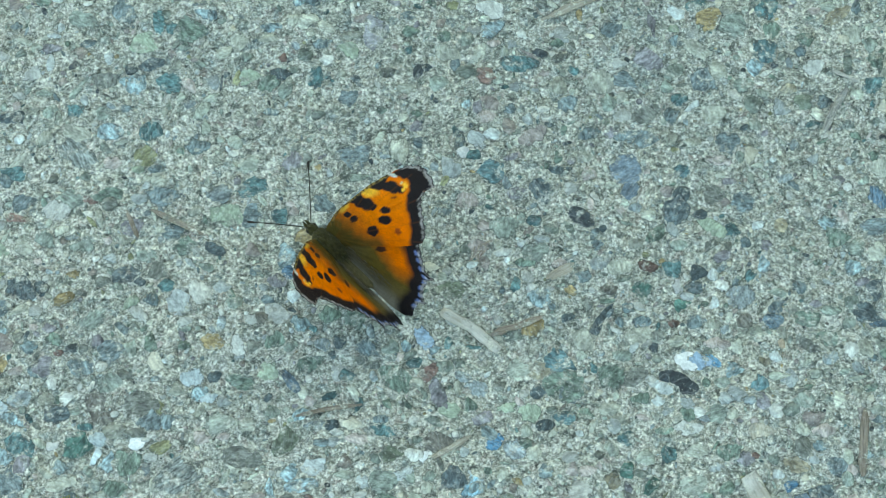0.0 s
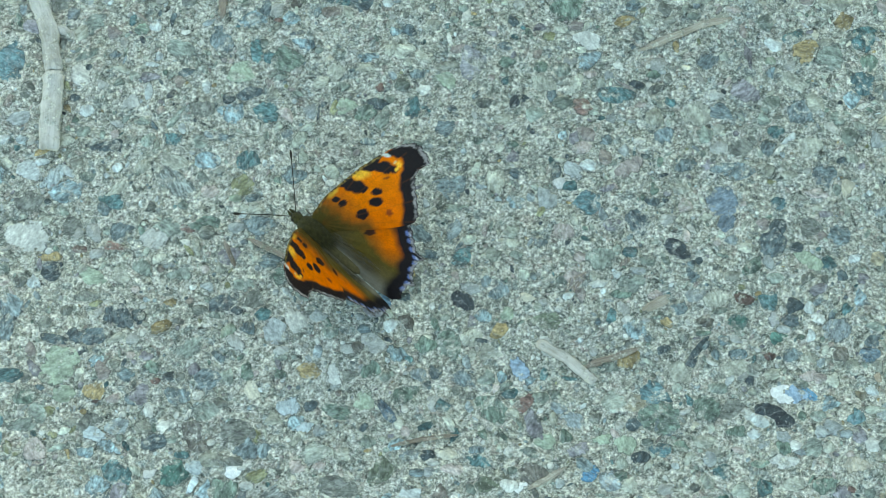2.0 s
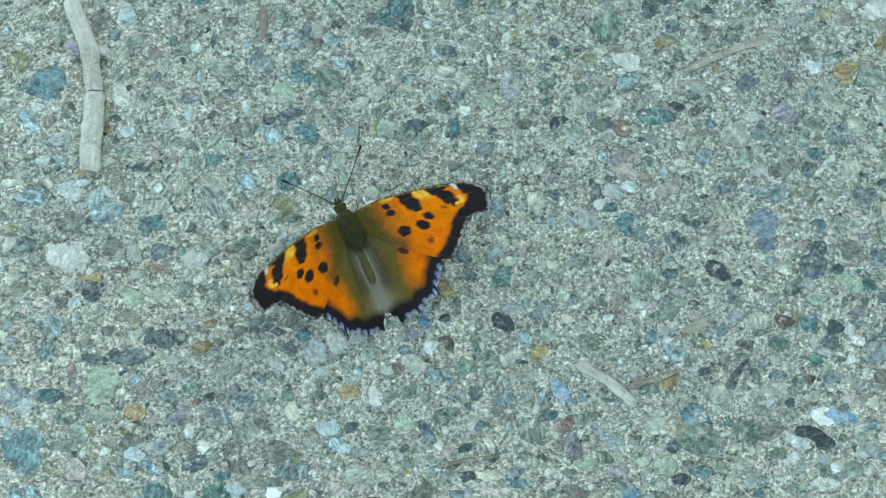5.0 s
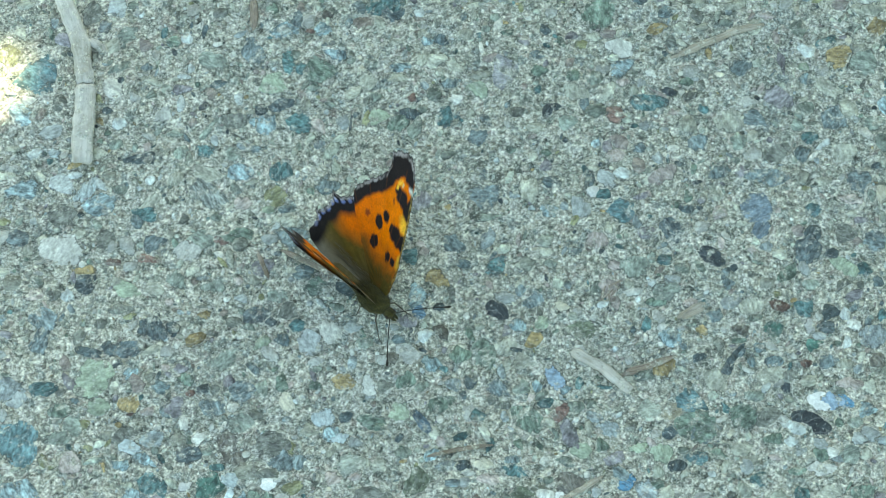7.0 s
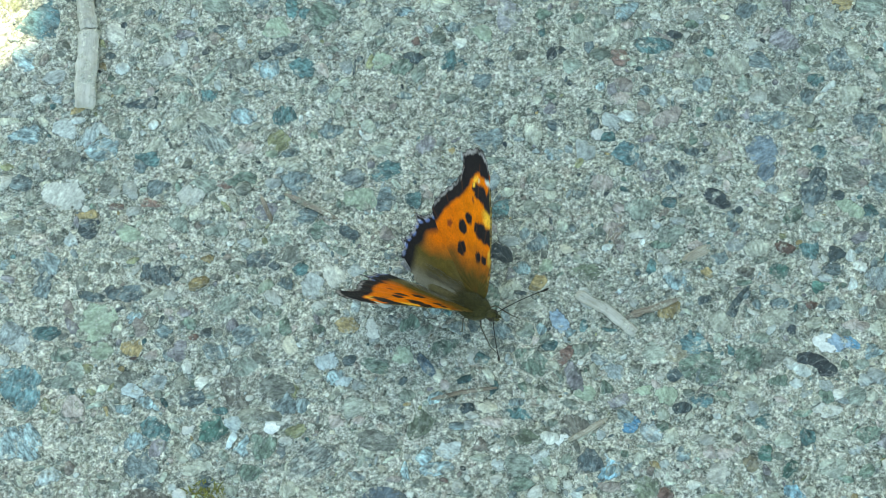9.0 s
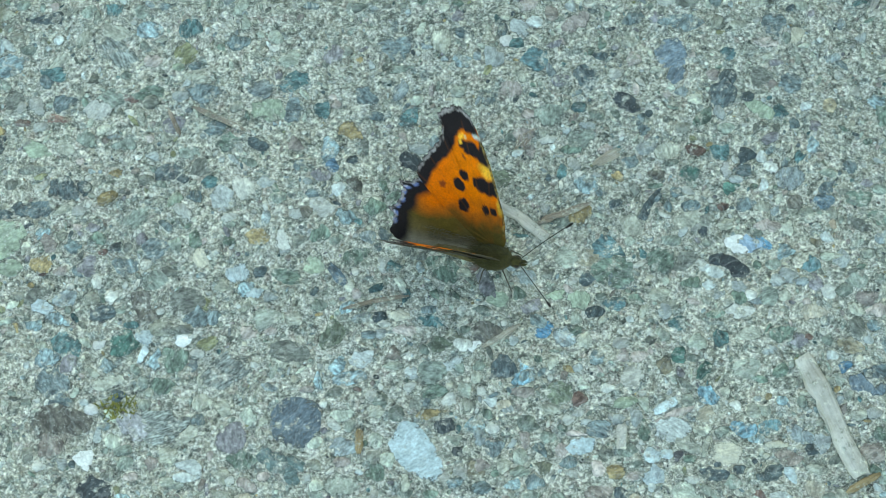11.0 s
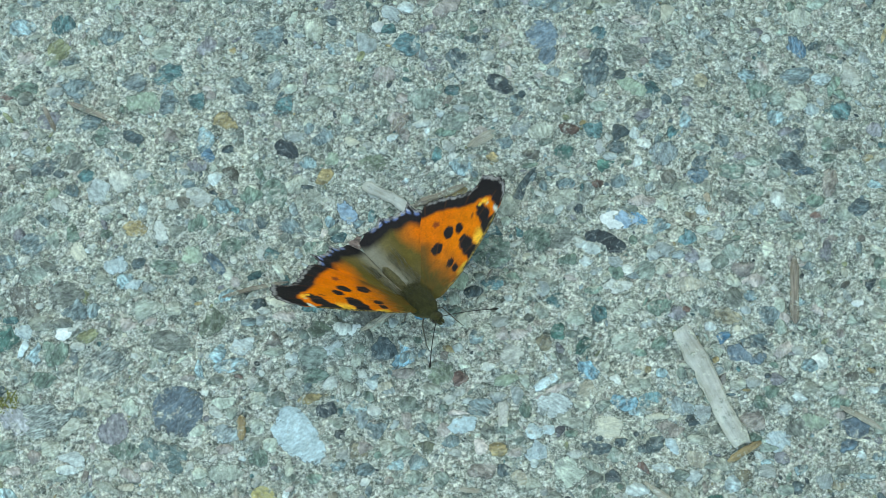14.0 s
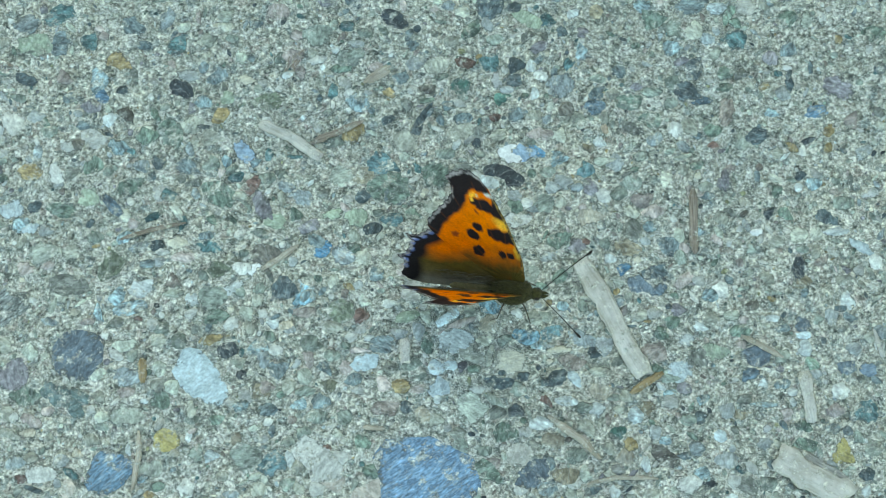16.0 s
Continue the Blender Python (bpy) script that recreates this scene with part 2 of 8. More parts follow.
PALE_WOOD = wood_material("bleached_wood", (0.42, 0.41, 0.37), (0.58, 0.565, 0.52))
TAN_WOOD = wood_material("tan_wood", (0.29, 0.25, 0.20), (0.48, 0.44, 0.37))
BROWN_WOOD = wood_material("brown_wood", (0.13, 0.105, 0.085), (0.33, 0.275, 0.225))
OCHRE_WOOD = wood_material("ochre_bark", (0.20, 0.14, 0.07), (0.40, 0.30, 0.17))
GREY_WOOD = wood_material("grey_wood", (0.16, 0.16, 0.15), (0.36, 0.36, 0.34))


def scale_material(name, rough=0.55, sheen=0.0):
    """Wing scales: the colour comes from the wing's own markings, broken up by fine scale rows."""
    n = Nodes(name)
    at = n.node("ShaderNodeAttribute", attribute_name="markings")
    co = n.node("ShaderNodeTexCoord").outputs["Object"]
    fine = n.ramp(n.noise(2600, 4, 0.7, co).outputs["Fac"], [(0.3, 0.72), (0.7, 1.22)])
    soft = n.ramp(n.noise(420, 3, 0.5, co).outputs["Fac"], [(0.3, 0.86), (0.7, 1.10)])
    c = n.mix(1.0, n.mix(0.75, at.outputs["Color"], fine, "MULTIPLY"), soft, "MULTIPLY")
    n.bump(n.noise(3200, 3, 0.6, co).outputs["Fac"], 0.00012, 0.6)
    n.bsdf.inputs["Sheen Weight"].default_value = sheen
    return n.finish(c, rough, 0.08)


def fuzz_material(name, dark, light):
    n = Nodes(name)
    co = n.node("ShaderNodeTexCoord").outputs["Object"]
    c = n.ramp(n.noise(1500, 5, 0.7, co).outputs["Fac"], [(0.3, dark), (0.7, light)])
    n.bump(n.noise(2400, 4, 0.7, co).outputs["Fac"], 0.0004, 1.0)
    n.bsdf.inputs["Sheen Weight"].default_value = 0.08
    return n.finish(c, 0.85, 0.15)


WING = scale_material("wing_scales")
FUZZ = fuzz_material("olive_body_fuzz", (0.022, 0.019, 0.005), (0.070, 0.061, 0.017))
ABDOMEN = fuzz_material("abdomen_fuzz", (0.075, 0.060, 0.024), (0.150, 0.122, 0.055))
FUR = fuzz_material("pale_fur", (0.032, 0.028, 0.008), (0.095, 0.084, 0.03))
WING_FUR = fuzz_material("wing_fur", (0.08, 0.068, 0.034), (0.17, 0.15, 0.11))
DARK = fuzz_material("dark_chitin", (0.012, 0.010, 0.008), (0.04, 0.032, 0.024))
LEG = fuzz_material("brown_leg", (0.05, 0.042, 0.028), (0.13, 0.11, 0.08))
EYE = fuzz_material("dark_eye", (0.012, 0.009, 0.006), (0.03, 0.022, 0.014))
EYE.node_tree.nodes["Principled BSDF"].inputs["Roughness"].default_value = 0.3


# ---- helpers for meshes ----
def part(name, mesh, material, parent=None, label=""):
    """Links a mesh or bmesh as one object, under a thing or part where one is given."""
    if isinstance(mesh, bmesh.types.BMesh):
        me = bpy.data.meshes.new(name)
        mesh.to_mesh(me)
        mesh.free()
    else:
        me = mesh
    if not me.materials:
        me.materials.append(material)
    ob = new(name, me)
    if parent:
        ob.parent = parent
    return tagged(ob, label) if label else ob


def tube(points, radii, sides=7):
    """A bmesh tube along points with a radius at each."""
    bm = bmesh.new()
    rings = []
    pts = [Vector(p) for p in points]
    for i, p in enumerate(pts):
        way = (pts[min(i + 1, len(pts) - 1)] - pts[max(i - 1, 0)]).normalized()
        a = way.cross(Vector((0.13, 0.21, 1.0))).normalized()
        b = way.cross(a)
        rings.append([bm.verts.new(p + (a * math.cos(k * math.tau / sides) + b * math.sin(k * math.tau / sides)) * radii[i]) for k in range(sides)])
    for r0, r1 in zip(rings, rings[1:]):
        for k in range(sides):
            bm.faces.new((r0[k], r0[(k + 1) % sides], r1[(k + 1) % sides], r1[k]))
    bm.faces.new(rings[0][::-1])
    bm.faces.new(rings[-1])
    for f in bm.faces:
        f.smooth = True
    bmesh.ops.recalc_face_normals(bm, faces=bm.faces)
    return bm


def surface(x, y):
    """Height of the cement between the stones, in metres, for a place in metres."""
    p = Vector((x * 260, y * 260, 0.3))
    return (0.26 * noise.noise(p) + 0.22 * noise.noise(p * 2.9) + 0.08 * noise.noise(p * 5.7)) * MM


# ---- ground ----
def build_ground():
    """One sheet: fine relief where the camera looks, level further out to the horizon."""
    xs = [-60, -12, -3, -0.8, -0.30] + [x * 0.0005 for x in range(-290, 320)] + [0.30, 0.8, 3, 12, 60]
    ys = [-60, -12, -3, -0.8, -0.24] + [y * 0.0005 for y in range(-204, 221)] + [0.24, 0.8, 3, 12, 60]
    verts, faces = [], []
    for y in ys:
        for x in xs:
            near = abs(x) < 0.2 and abs(y) < 0.2
            verts.append((x, y, surface(x, y) if near else 0.0))
    w = len(xs)
    for j in range(len(ys) - 1):
        for i in range(w - 1):
            faces.append((j * w + i, j * w + i + 1, j * w + w + i + 1, j * w + w + i))
    me = bpy.data.meshes.new("ground")
    me.from_pydata(verts, [], faces)
    me.materials.append(CEMENT)
    return tagged(new("ground", me), "weathered grey concrete full of small coloured stones", "concrete ground", kind="structure")


CEMENT = cement_material()
ground = build_ground()


def build_shade_wall():
    """An unseen plain wall, added to shade the ground; past its tall end an added low pier cuts off the sun patch."""
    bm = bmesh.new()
    bmesh.ops.create_cube(bm, size=1.0, matrix=Matrix.Translation((SHADE_WALL_X + 3.0, 0.9, 1.5)) @ Matrix.Diagonal((6.0, 0.2, 3.0, 1)))
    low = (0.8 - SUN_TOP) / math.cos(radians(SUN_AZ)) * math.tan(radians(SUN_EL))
    bmesh.ops.create_cube(bm, size=1.0, matrix=Matrix.Translation((SHADE_WALL_X - 0.15, 0.9, low / 2)) @ Matrix.Diagonal((0.3, 0.19, low, 1)))
    n = Nodes("shade_wall_grey")
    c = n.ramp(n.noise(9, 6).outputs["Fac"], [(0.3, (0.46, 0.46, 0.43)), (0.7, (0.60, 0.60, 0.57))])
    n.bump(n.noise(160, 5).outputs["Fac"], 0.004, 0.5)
    return tagged(part("shade_wall", bm, n.finish(c, 0.9)), "unseen plain grey wall added to shade the concrete", "wall", kind="structure")


# End of the added wall (m), and how far up the ground its pier leaves sun
SHADE_WALL_X, SUN_TOP = 0.0530, 0.071
build_shade_wall()


def build_shade_twig():
    """An unseen leafy twig, added on the shading wall; it sways to cover and uncover the sun patch."""
    rnd = random.Random(8)
    n = Nodes("shade_leaf")
    leaf_mat = n.finish(n.ramp(n.noise(60, 4).outputs["Fac"], [(0.3, (0.035, 0.075, 0.02)), (0.7, (0.07, 0.13, 0.035))]), 0.5)
    base = tagged(new("shade_twig"), "unseen leafy twig added to shade the sun patch", "twig")
    stem = [Vector((0.002 * math.sin(k), 0.002 - 0.048 * k, 0.004 * math.sin(k * 0.5))) for k in range(12)]
    part("stem", tube(stem, [0.0030 - 0.00018 * k for k in range(12)], 6), BROWN_WOOD, base)
    for row in range(11):
        for side in range(-5, 6):
            bm = bmesh.new()
            w, h = rnd.uniform(0.020, 0.026), rnd.uniform(0.034, 0.044)
            outline = [(0, 0), (0.5, 0.25), (0.55, 0.55), (0.3, 0.85), (0, 1.0), (-0.3, 0.85), (-0.55, 0.55), (-0.5, 0.25)]
            top = [bm.verts.new((a * w, b * h, 0.003 * math.sin(b * 3.1) + 0.004 * abs(a))) for a, b in outline]
            low = [bm.verts.new(v.co - Vector((0, 0, 0.0003))) for v in top]
            bm.faces.new(top)
            bm.faces.new(low[::-1])
            for k in range(8):
                bm.faces.new((top[k], low[k], low[(k + 1) % 8], top[(k + 1) % 8]))
            leaf = part("leaf", bm, leaf_mat, base)
            bend = 0.016 * (side / 5.0) ** 2 if row == 0 else 0.0
            leaf.matrix_basis = pose(side * 0.016 + rnd.uniform(-0.002, 0.002), -0.376 - row * 0.017 - bend + rnd.uniform(-0.003, 0.003), rnd.uniform(-0.006, 0.006), rnd.uniform(-12, 12), rnd.uniform(-12, 12), rnd.uniform(-22, 22))
    return base


shade_twig = build_shade_twig()


# ---- sticks, chips and splinters lying on the ground ----
def stick(name, places, width, material, height, label):
    """A weathered piece of wood along places (mm), flattened, with torn tapering ends."""
    pts = [Vector((x, y)) for x, y in places]
    run = []
    for a, b in zip(pts, pts[1:]):
        run += [a.lerp(b, k / 6) for k in range(6)]
    run.append(pts[-1])
    seed = noise.random() * 100
    bm = bmesh.new()
    uv = bm.loops.layers.uv.new("UVMap")
    blunt = 0.85 if name in ("driftwood_stick", "wood_chip") else 0.4
    sides, rings = 10, []
    n = len(run) - 1
    for i, p in enumerate(run):
        way = (run[min(i + 1, n)] - run[max(i - 1, 0)]).normalized()
        side = Vector((-way.y, way.x))
        s = i / n
        end = min(1.0, blunt + 3.2 * min(s, 1 - s)) * (1 + 0.22 * noise.noise(Vector((i * 0.45, seed, 0))))
        ring = []
        for k in range(sides):
            a = k * math.tau / sides
            wob = 1 + 0.2 * noise.noise(Vector((i * 0.8, k * 1.7, seed)))
            q = p + side * (math.cos(a) * 0.5 * width * end * wob)
            if i in (0, n):
                q += way * (0.25 * width * noise.noise(Vector((k * 2.1, seed, 5)))) * (1 if i else -1)
            z = surface(q.x * MM, q.y * MM) / MM + 0.12 + (0.5 + 0.5 * math.sin(a)) * width * height * end * wob
            ring.append(bm.verts.new((q.x * MM, q.y * MM, z * MM)))
        rings.append(ring)
    for i, (r0, r1) in enumerate(zip(rings, rings[1:])):
        for k in range(sides):
            f = bm.faces.new((r0[k], r0[(k + 1) % sides], r1[(k + 1) % sides], r1[k]))
            f.smooth = True
            for loop, (u, v) in zip(f.loops, ((i, k), (i, k + 1), (i + 1, k + 1), (i + 1, k))):
                loop[uv].uv = (u * 0.0012 + seed, v * 0.0009)
    bm.faces.new(rings[0][::-1])
    bm.faces.new(rings[-1])
    bmesh.ops.recalc_face_normals(bm, faces=bm.faces)
    category = {"driftwood_stick": "stick", "twig_stub": "twig", "twig": "twig", "bark_chip": "bark chip"}.get(name, "wood chip")
    return tagged(part(name, bm, material), label, category)


stick('driftwood_stick', [(-111.7, 91.1), (-108.9, 84.3), (-106.4, 78.4), (-105.0, 70.8), (-104.5, 68.2)], 4.30, PALE_WOOD, 0.50, 'weathered pale grey stick lying on the concrete')
stick('driftwood_stick', [(-104.5, 67.6), (-104.3, 61.2), (-104.3, 49.0)], 5.00, PALE_WOOD, 0.50, 'thick weathered beige stick piece on the concrete')
stick('twig_stub', [(-105.3, 79.5), (-102.7, 78.1), (-100.3, 76.4)], 2.20, PALE_WOOD, 0.70, 'short pale side twig beside the stick')
stick('wood_splinter', [(28.5, 74.8), (36.5, 78.4), (43.6, 81.6), (49.5, 82.9)], 1.70, TAN_WOOD, 0.40, 'long thin tan wood splinter on the concrete')
stick('wood_chip', [(6.7, 5.2), (13.0, 1.8), (19.3, -3.6)], 2.50, PALE_WOOD, 0.35, 'pale grey pointed wood chip on the concrete')
stick('wood_splinter', [(18.3, 0.7), (23.3, 2.0), (29.1, 4.4)], 1.50, BROWN_WOOD, 0.50, 'thin brown wood splinter on the concrete')
stick('wood_splinter', [(15.5, -0.4), (19.8, 0.5), (22.2, 1.8)], 0.99, BROWN_WOOD, 0.50, 'short brown wood splinter on the concrete')
stick('wood_splinter', [(29.6, 13.0), (32.4, 15.0), (35.6, 16.6)], 1.38, TAN_WOOD, 0.50, 'small tan wood splinter on the concrete')
stick('bark_chip', [(-67.3, 90.3), (-66.8, 86.2), (-66.8, 82.0)], 1.84, BROWN_WOOD, 0.40, 'orange brown bark chip between the stones')
stick('driftwood_stick', [(72.8, -31.2), (77.0, -40.1), (80.3, -49.2), (84.1, -57.3)], 4.50, PALE_WOOD, 0.40, 'pale beige weathered stick lying on the concrete')
stick('bark_chip', [(80.8, -60.7), (84.5, -58.5), (88.0, -56.7)], 1.70, OCHRE_WOOD, 0.40, 'yellow brown bark strip at the end of the stick')
stick('wood_chip', [(117.5, -59.0), (117.9, -63.6), (118.0, -69.7)], 2.60, PALE_WOOD, 0.40, 'pale flat wood chip with square ends')
stick('wood_splinter', [(105.2, -49.9), (109.4, -52.6), (113.5, -55.4)], 1.40, TAN_WOOD, 0.50, 'slim orange tan wood splinter on the concrete')
stick('twig', [(63.2, -64.3), (66.6, -67.3), (69.8, -69.9), (73.2, -74.2)], 1.60, TAN_WOOD, 0.60, 'pale crooked twig lying on the concrete')
stick('wood_chip', [(110.5, -76.2), (115.4, -81.1), (123.5, -86.3)], 6.40, PALE_WOOD, 0.30, 'broad pale wood chip with a torn end')
stick('wood_splinter', [(113.0, -75.0), (119.2, -79.7), (125.0, -83.8)], 2.50, GREY_WOOD, 0.40, 'grey weathered splinter beside the broad chip')
stick('bark_chip', [(98.4, -16.4), (98.0, -21.6), (97.4, -27.9), (97.4, -31.1)], 1.90, BROWN_WOOD, 0.40, 'upright brown bark strip on the concrete')
stick('twig', [(-22.4, -61.0), (-22.5, -66.2), (-24.2, -73.4)], 1.20, TAN_WOOD, 0.80, 'thin dry grass stalk on the concrete')
stick('bark_chip', [(-21.0, -45.2), (-21.0, -47.8), (-21.1, -50.6)], 1.80, OCHRE_WOOD, 0.40, 'small orange brown bark chip on the concrete')
stick('twig', [(70.1, -79.4), (76.1, -78.4), (84.9, -79.3)], 0.90, TAN_WOOD, 0.80, 'thin pale root twig on the concrete')
stick('twig', [(-24.7, -18.7), (-18.5, -17.2), (-10.4, -15.9)], 0.99, BROWN_WOOD, 0.80, 'thin dark brown twig on the concrete')
stick('wood_chip', [(34.4, -45.3), (34.4, -47.9), (34.2, -50.7)], 2.10, PALE_WOOD, 0.40, 'small beige square wood chip on the concrete')
stick('wood_splinter', [(133.2, -50.6), (133.9, -53.6), (134.2, -56.8)], 0.73, PALE_WOOD, 0.60, 'thin white wood sliver on the concrete')
stick('wood_splinter', [(24.4, -63.7), (26.7, -64.1), (29.3, -64.4)], 1.10, TAN_WOOD, 0.50, 'short tan splinter beside the blue stone')
stick('twig', [(91.1, 47.1), (94.0, 53.2), (97.2, 58.5)], 1.70, GREY_WOOD, 0.60, 'frayed pale grey dry stalk on the concrete')
stick('twig', [(94.0, 62.6), (97.0, 61.1), (100.2, 59.8)], 0.90, PALE_WOOD, 0.60, 'short thin pale twig on the concrete')
stick('twig', [(-58.2, 28.6), (-52.9, 25.9), (-46.4, 22.8)], 1.27, BROWN_WOOD, 0.70, 'thin dark twig on the concrete')
stick('wood_splinter', [(-63.7, 28.4), (-62.0, 24.7), (-60.8, 22.0)], 1.02, BROWN_WOOD, 0.50, 'short brown splinter on the concrete')
stick('wood_splinter', [(30.6, 12.9), (32.9, 14.2), (35.5, 15.5)], 1.30, TAN_WOOD, 0.50, 'short tan wood splinter among the stones')
stick('wood_splinter', [(133.4, -52.7), (134.0, -54.6), (134.8, -56.8)], 1.00, PALE_WOOD, 0.50, 'thin pale wood sliver on the concrete')
stick('wood_splinter', [(5.1, -27.7), (9.1, -25.5), (13.3, -22.8)], 1.30, TAN_WOOD, 0.50, 'thin tan splinter beside the blue stone')


# ---- tuft of moss ----
def moss_tuft(x, y):
    base = new("moss_tuft")
    base.location = (x * MM, y * MM, 0)
    n = Nodes("moss")
    mat = n.finish(n.ramp(n.noise(900, 3).outputs["Fac"], [(0.3, (0.09, 0.10, 0.025)), (0.7, (0.30, 0.28, 0.08))]), 0.8)
    rnd = random.Random(5)
    bm = bmesh.new()
    for _ in range(120):
        a, r = rnd.uniform(0, math.tau), 3.6 * rnd.random() ** 0.7
        p = Vector((r * 1.2 * math.cos(a), r * 0.75 * math.sin(a), 0.0))
        way = Vector((rnd.uniform(-1, 1), rnd.uniform(-1, 1), rnd.uniform(0.3, 1.0))).normalized() * rnd.uniform(0.8, 2.0)
        side = way.cross(Vector((0.3, 0.1, 1))).normalized() * 0.16
        vs = [bm.verts.new(q * MM) for q in (p - side, p + side, p + way * 0.6 + side * 0.8, p + way, p + way * 0.6 - side * 0.8)]
        bm.faces.new(vs)
    part("moss_mat", bm, mat, base)
    return tagged(base, "small yellow-green tuft of moss in the concrete", "moss")


moss_tuft(-72.6, -39.7)


def dead_leaf_scraps(x, y):
    rnd = random.Random(9)
    base = new("leaf_litter")
    base.location = (x * MM, y * MM, 0)
    for _ in range(7):
        p = Vector((rnd.uniform(-2.6, 2.6), rnd.uniform(-2.0, 2.0), 0.4))
        a = rnd.uniform(0, math.tau)
        way = Vector((math.cos(a), math.sin(a), rnd.uniform(-0.05, 0.3))) * rnd.uniform(0.9, 2.2)
        bm = tube([(p - way) * MM, p * MM, (p + way) * MM], [0.0001, 0.00028, 0.0001], 5)
        part("leaf_scrap", bm, BROWN_WOOD, base)
    return tagged(base, "crumbled brown dead leaf scraps on the concrete", "leaf litter")


dead_leaf_scraps(15.7, 19.2)

# ---- butterfly ----
# Wing outlines are drawn on a flat plan (units of about 1/17 mm) round the thorax, then laid out in mm.
THORAX = (365.0, 370.0)


def lay_forewing(px, py):
    """Plan point to (out, ahead) of the wing, in mm."""
    dx, dy = (px - THORAX[0]) / 17.5, (py - THORAX[1]) / 17.5
    u, v = 0.904 * dx - 0.426 * dy, -0.426 * dx - 0.904 * dy
    du, dv = u - 13.5, v - 2.3
    u2, v2 = 16.4 + 1.162 * du + 0.158 * dv, 0.2 - 0.228 * du + 0.978 * dv
    return 0.965 * u2, 0.965 * v2


def lay_hindwing(px, py):
    dx, dy = (px - THORAX[0]) / 17.5, (py - THORAX[1]) / 17.5
    return 1.005 * (0.904 * dx - 0.426 * dy), 1.02 * (-0.426 * dx - 0.904 * dy)


FORE_EDGE = [(372, 312), (405, 275), (450, 240), (510, 212), (565, 188), (620, 167), (700, 147), (770, 137), (822, 149), (842, 185), (850, 238), (822, 240), (790, 270), (776, 310), (771, 355), (762, 402), (738, 444), (650, 440), (545, 415), (450, 396), (385, 385)]
HIND_EDGE = [(372, 340), (470, 345), (600, 358), (700, 384), (744, 428), (737, 482), (726, 520), (722, 556), (738, 590), (706, 590), (668, 622), (650, 655), (650, 676), (612, 668), (556, 708), (508, 676), (456, 584), (412, 490), (384, 416)]


def smooth_loop(points, steps):
    """A closed curve through the points."""
    out, n = [], len(points)
    for i in range(n):
        p0, p1, p2, p3 = (np.array(points[(i + k - 1) % n], float) for k in range(4))
        for s in range(steps):
            t = s / steps
            out.append(0.5 * (2 * p1 + (p2 - p0) * t + (2 * p0 - 5 * p1 + 4 * p2 - p3) * t * t + (3 * p1 - p0 - 3 * p2 + p3) * t ** 3))
    return np.array(out)


def blot(x, y, cx, cy, rx, ry, turn=0.0, soft=0.12, rag=0.10):
    """1 inside a ragged ellipse, 0 outside."""
    c, s = math.cos(radians(turn)), math.sin(radians(turn))
    dx, dy = x - cx, y - cy
    a, b = (dx * c + dy * s) / rx, (-dx * s + dy * c) / ry
    d = np.sqrt(a * a + b * b) + rag * np.sin(np.arctan2(b, a) * 5 + cx)
    return np.clip((1 + soft - d) / (2 * soft), 0, 1)


def near_line(x, y, pts, width, soft):
    """1 within width of a polyline, fading over soft."""
    best = np.full(x.shape, 1e9)
    for (ax, ay), (bx, by) in zip(pts, pts[1:]):
        ux, uy = bx - ax, by - ay
        t = np.clip(((x - ax) * ux + (y - ay) * uy) / (ux * ux + uy * uy), 0, 1)
        best = np.minimum(best, np.hypot(x - ax - t * ux, y - ay - t * uy))
    return np.clip((width + soft - best) / soft, 0, 1)


def over(c, colour, mask):
    return c * (1 - mask[:, None]) + np.array(colour) * mask[:, None]


ORANGE, GOLD, INK = (0.68, 0.140, 0.003), (0.84, 0.47, 0.05), (0.014, 0.011, 0.012)
SNOW, LILAC, LUNULE, OLIVE_FUR = (0.50, 0.545, 0.50), (0.29, 0.265, 0.26), (0.12, 0.165, 0.36), (0.078, 0.058, 0.014)


def rough_field(x, y, size):
    return np.array([noise.noise(Vector((a / size, b / size, 2.2))) for a, b in zip(x, y)])


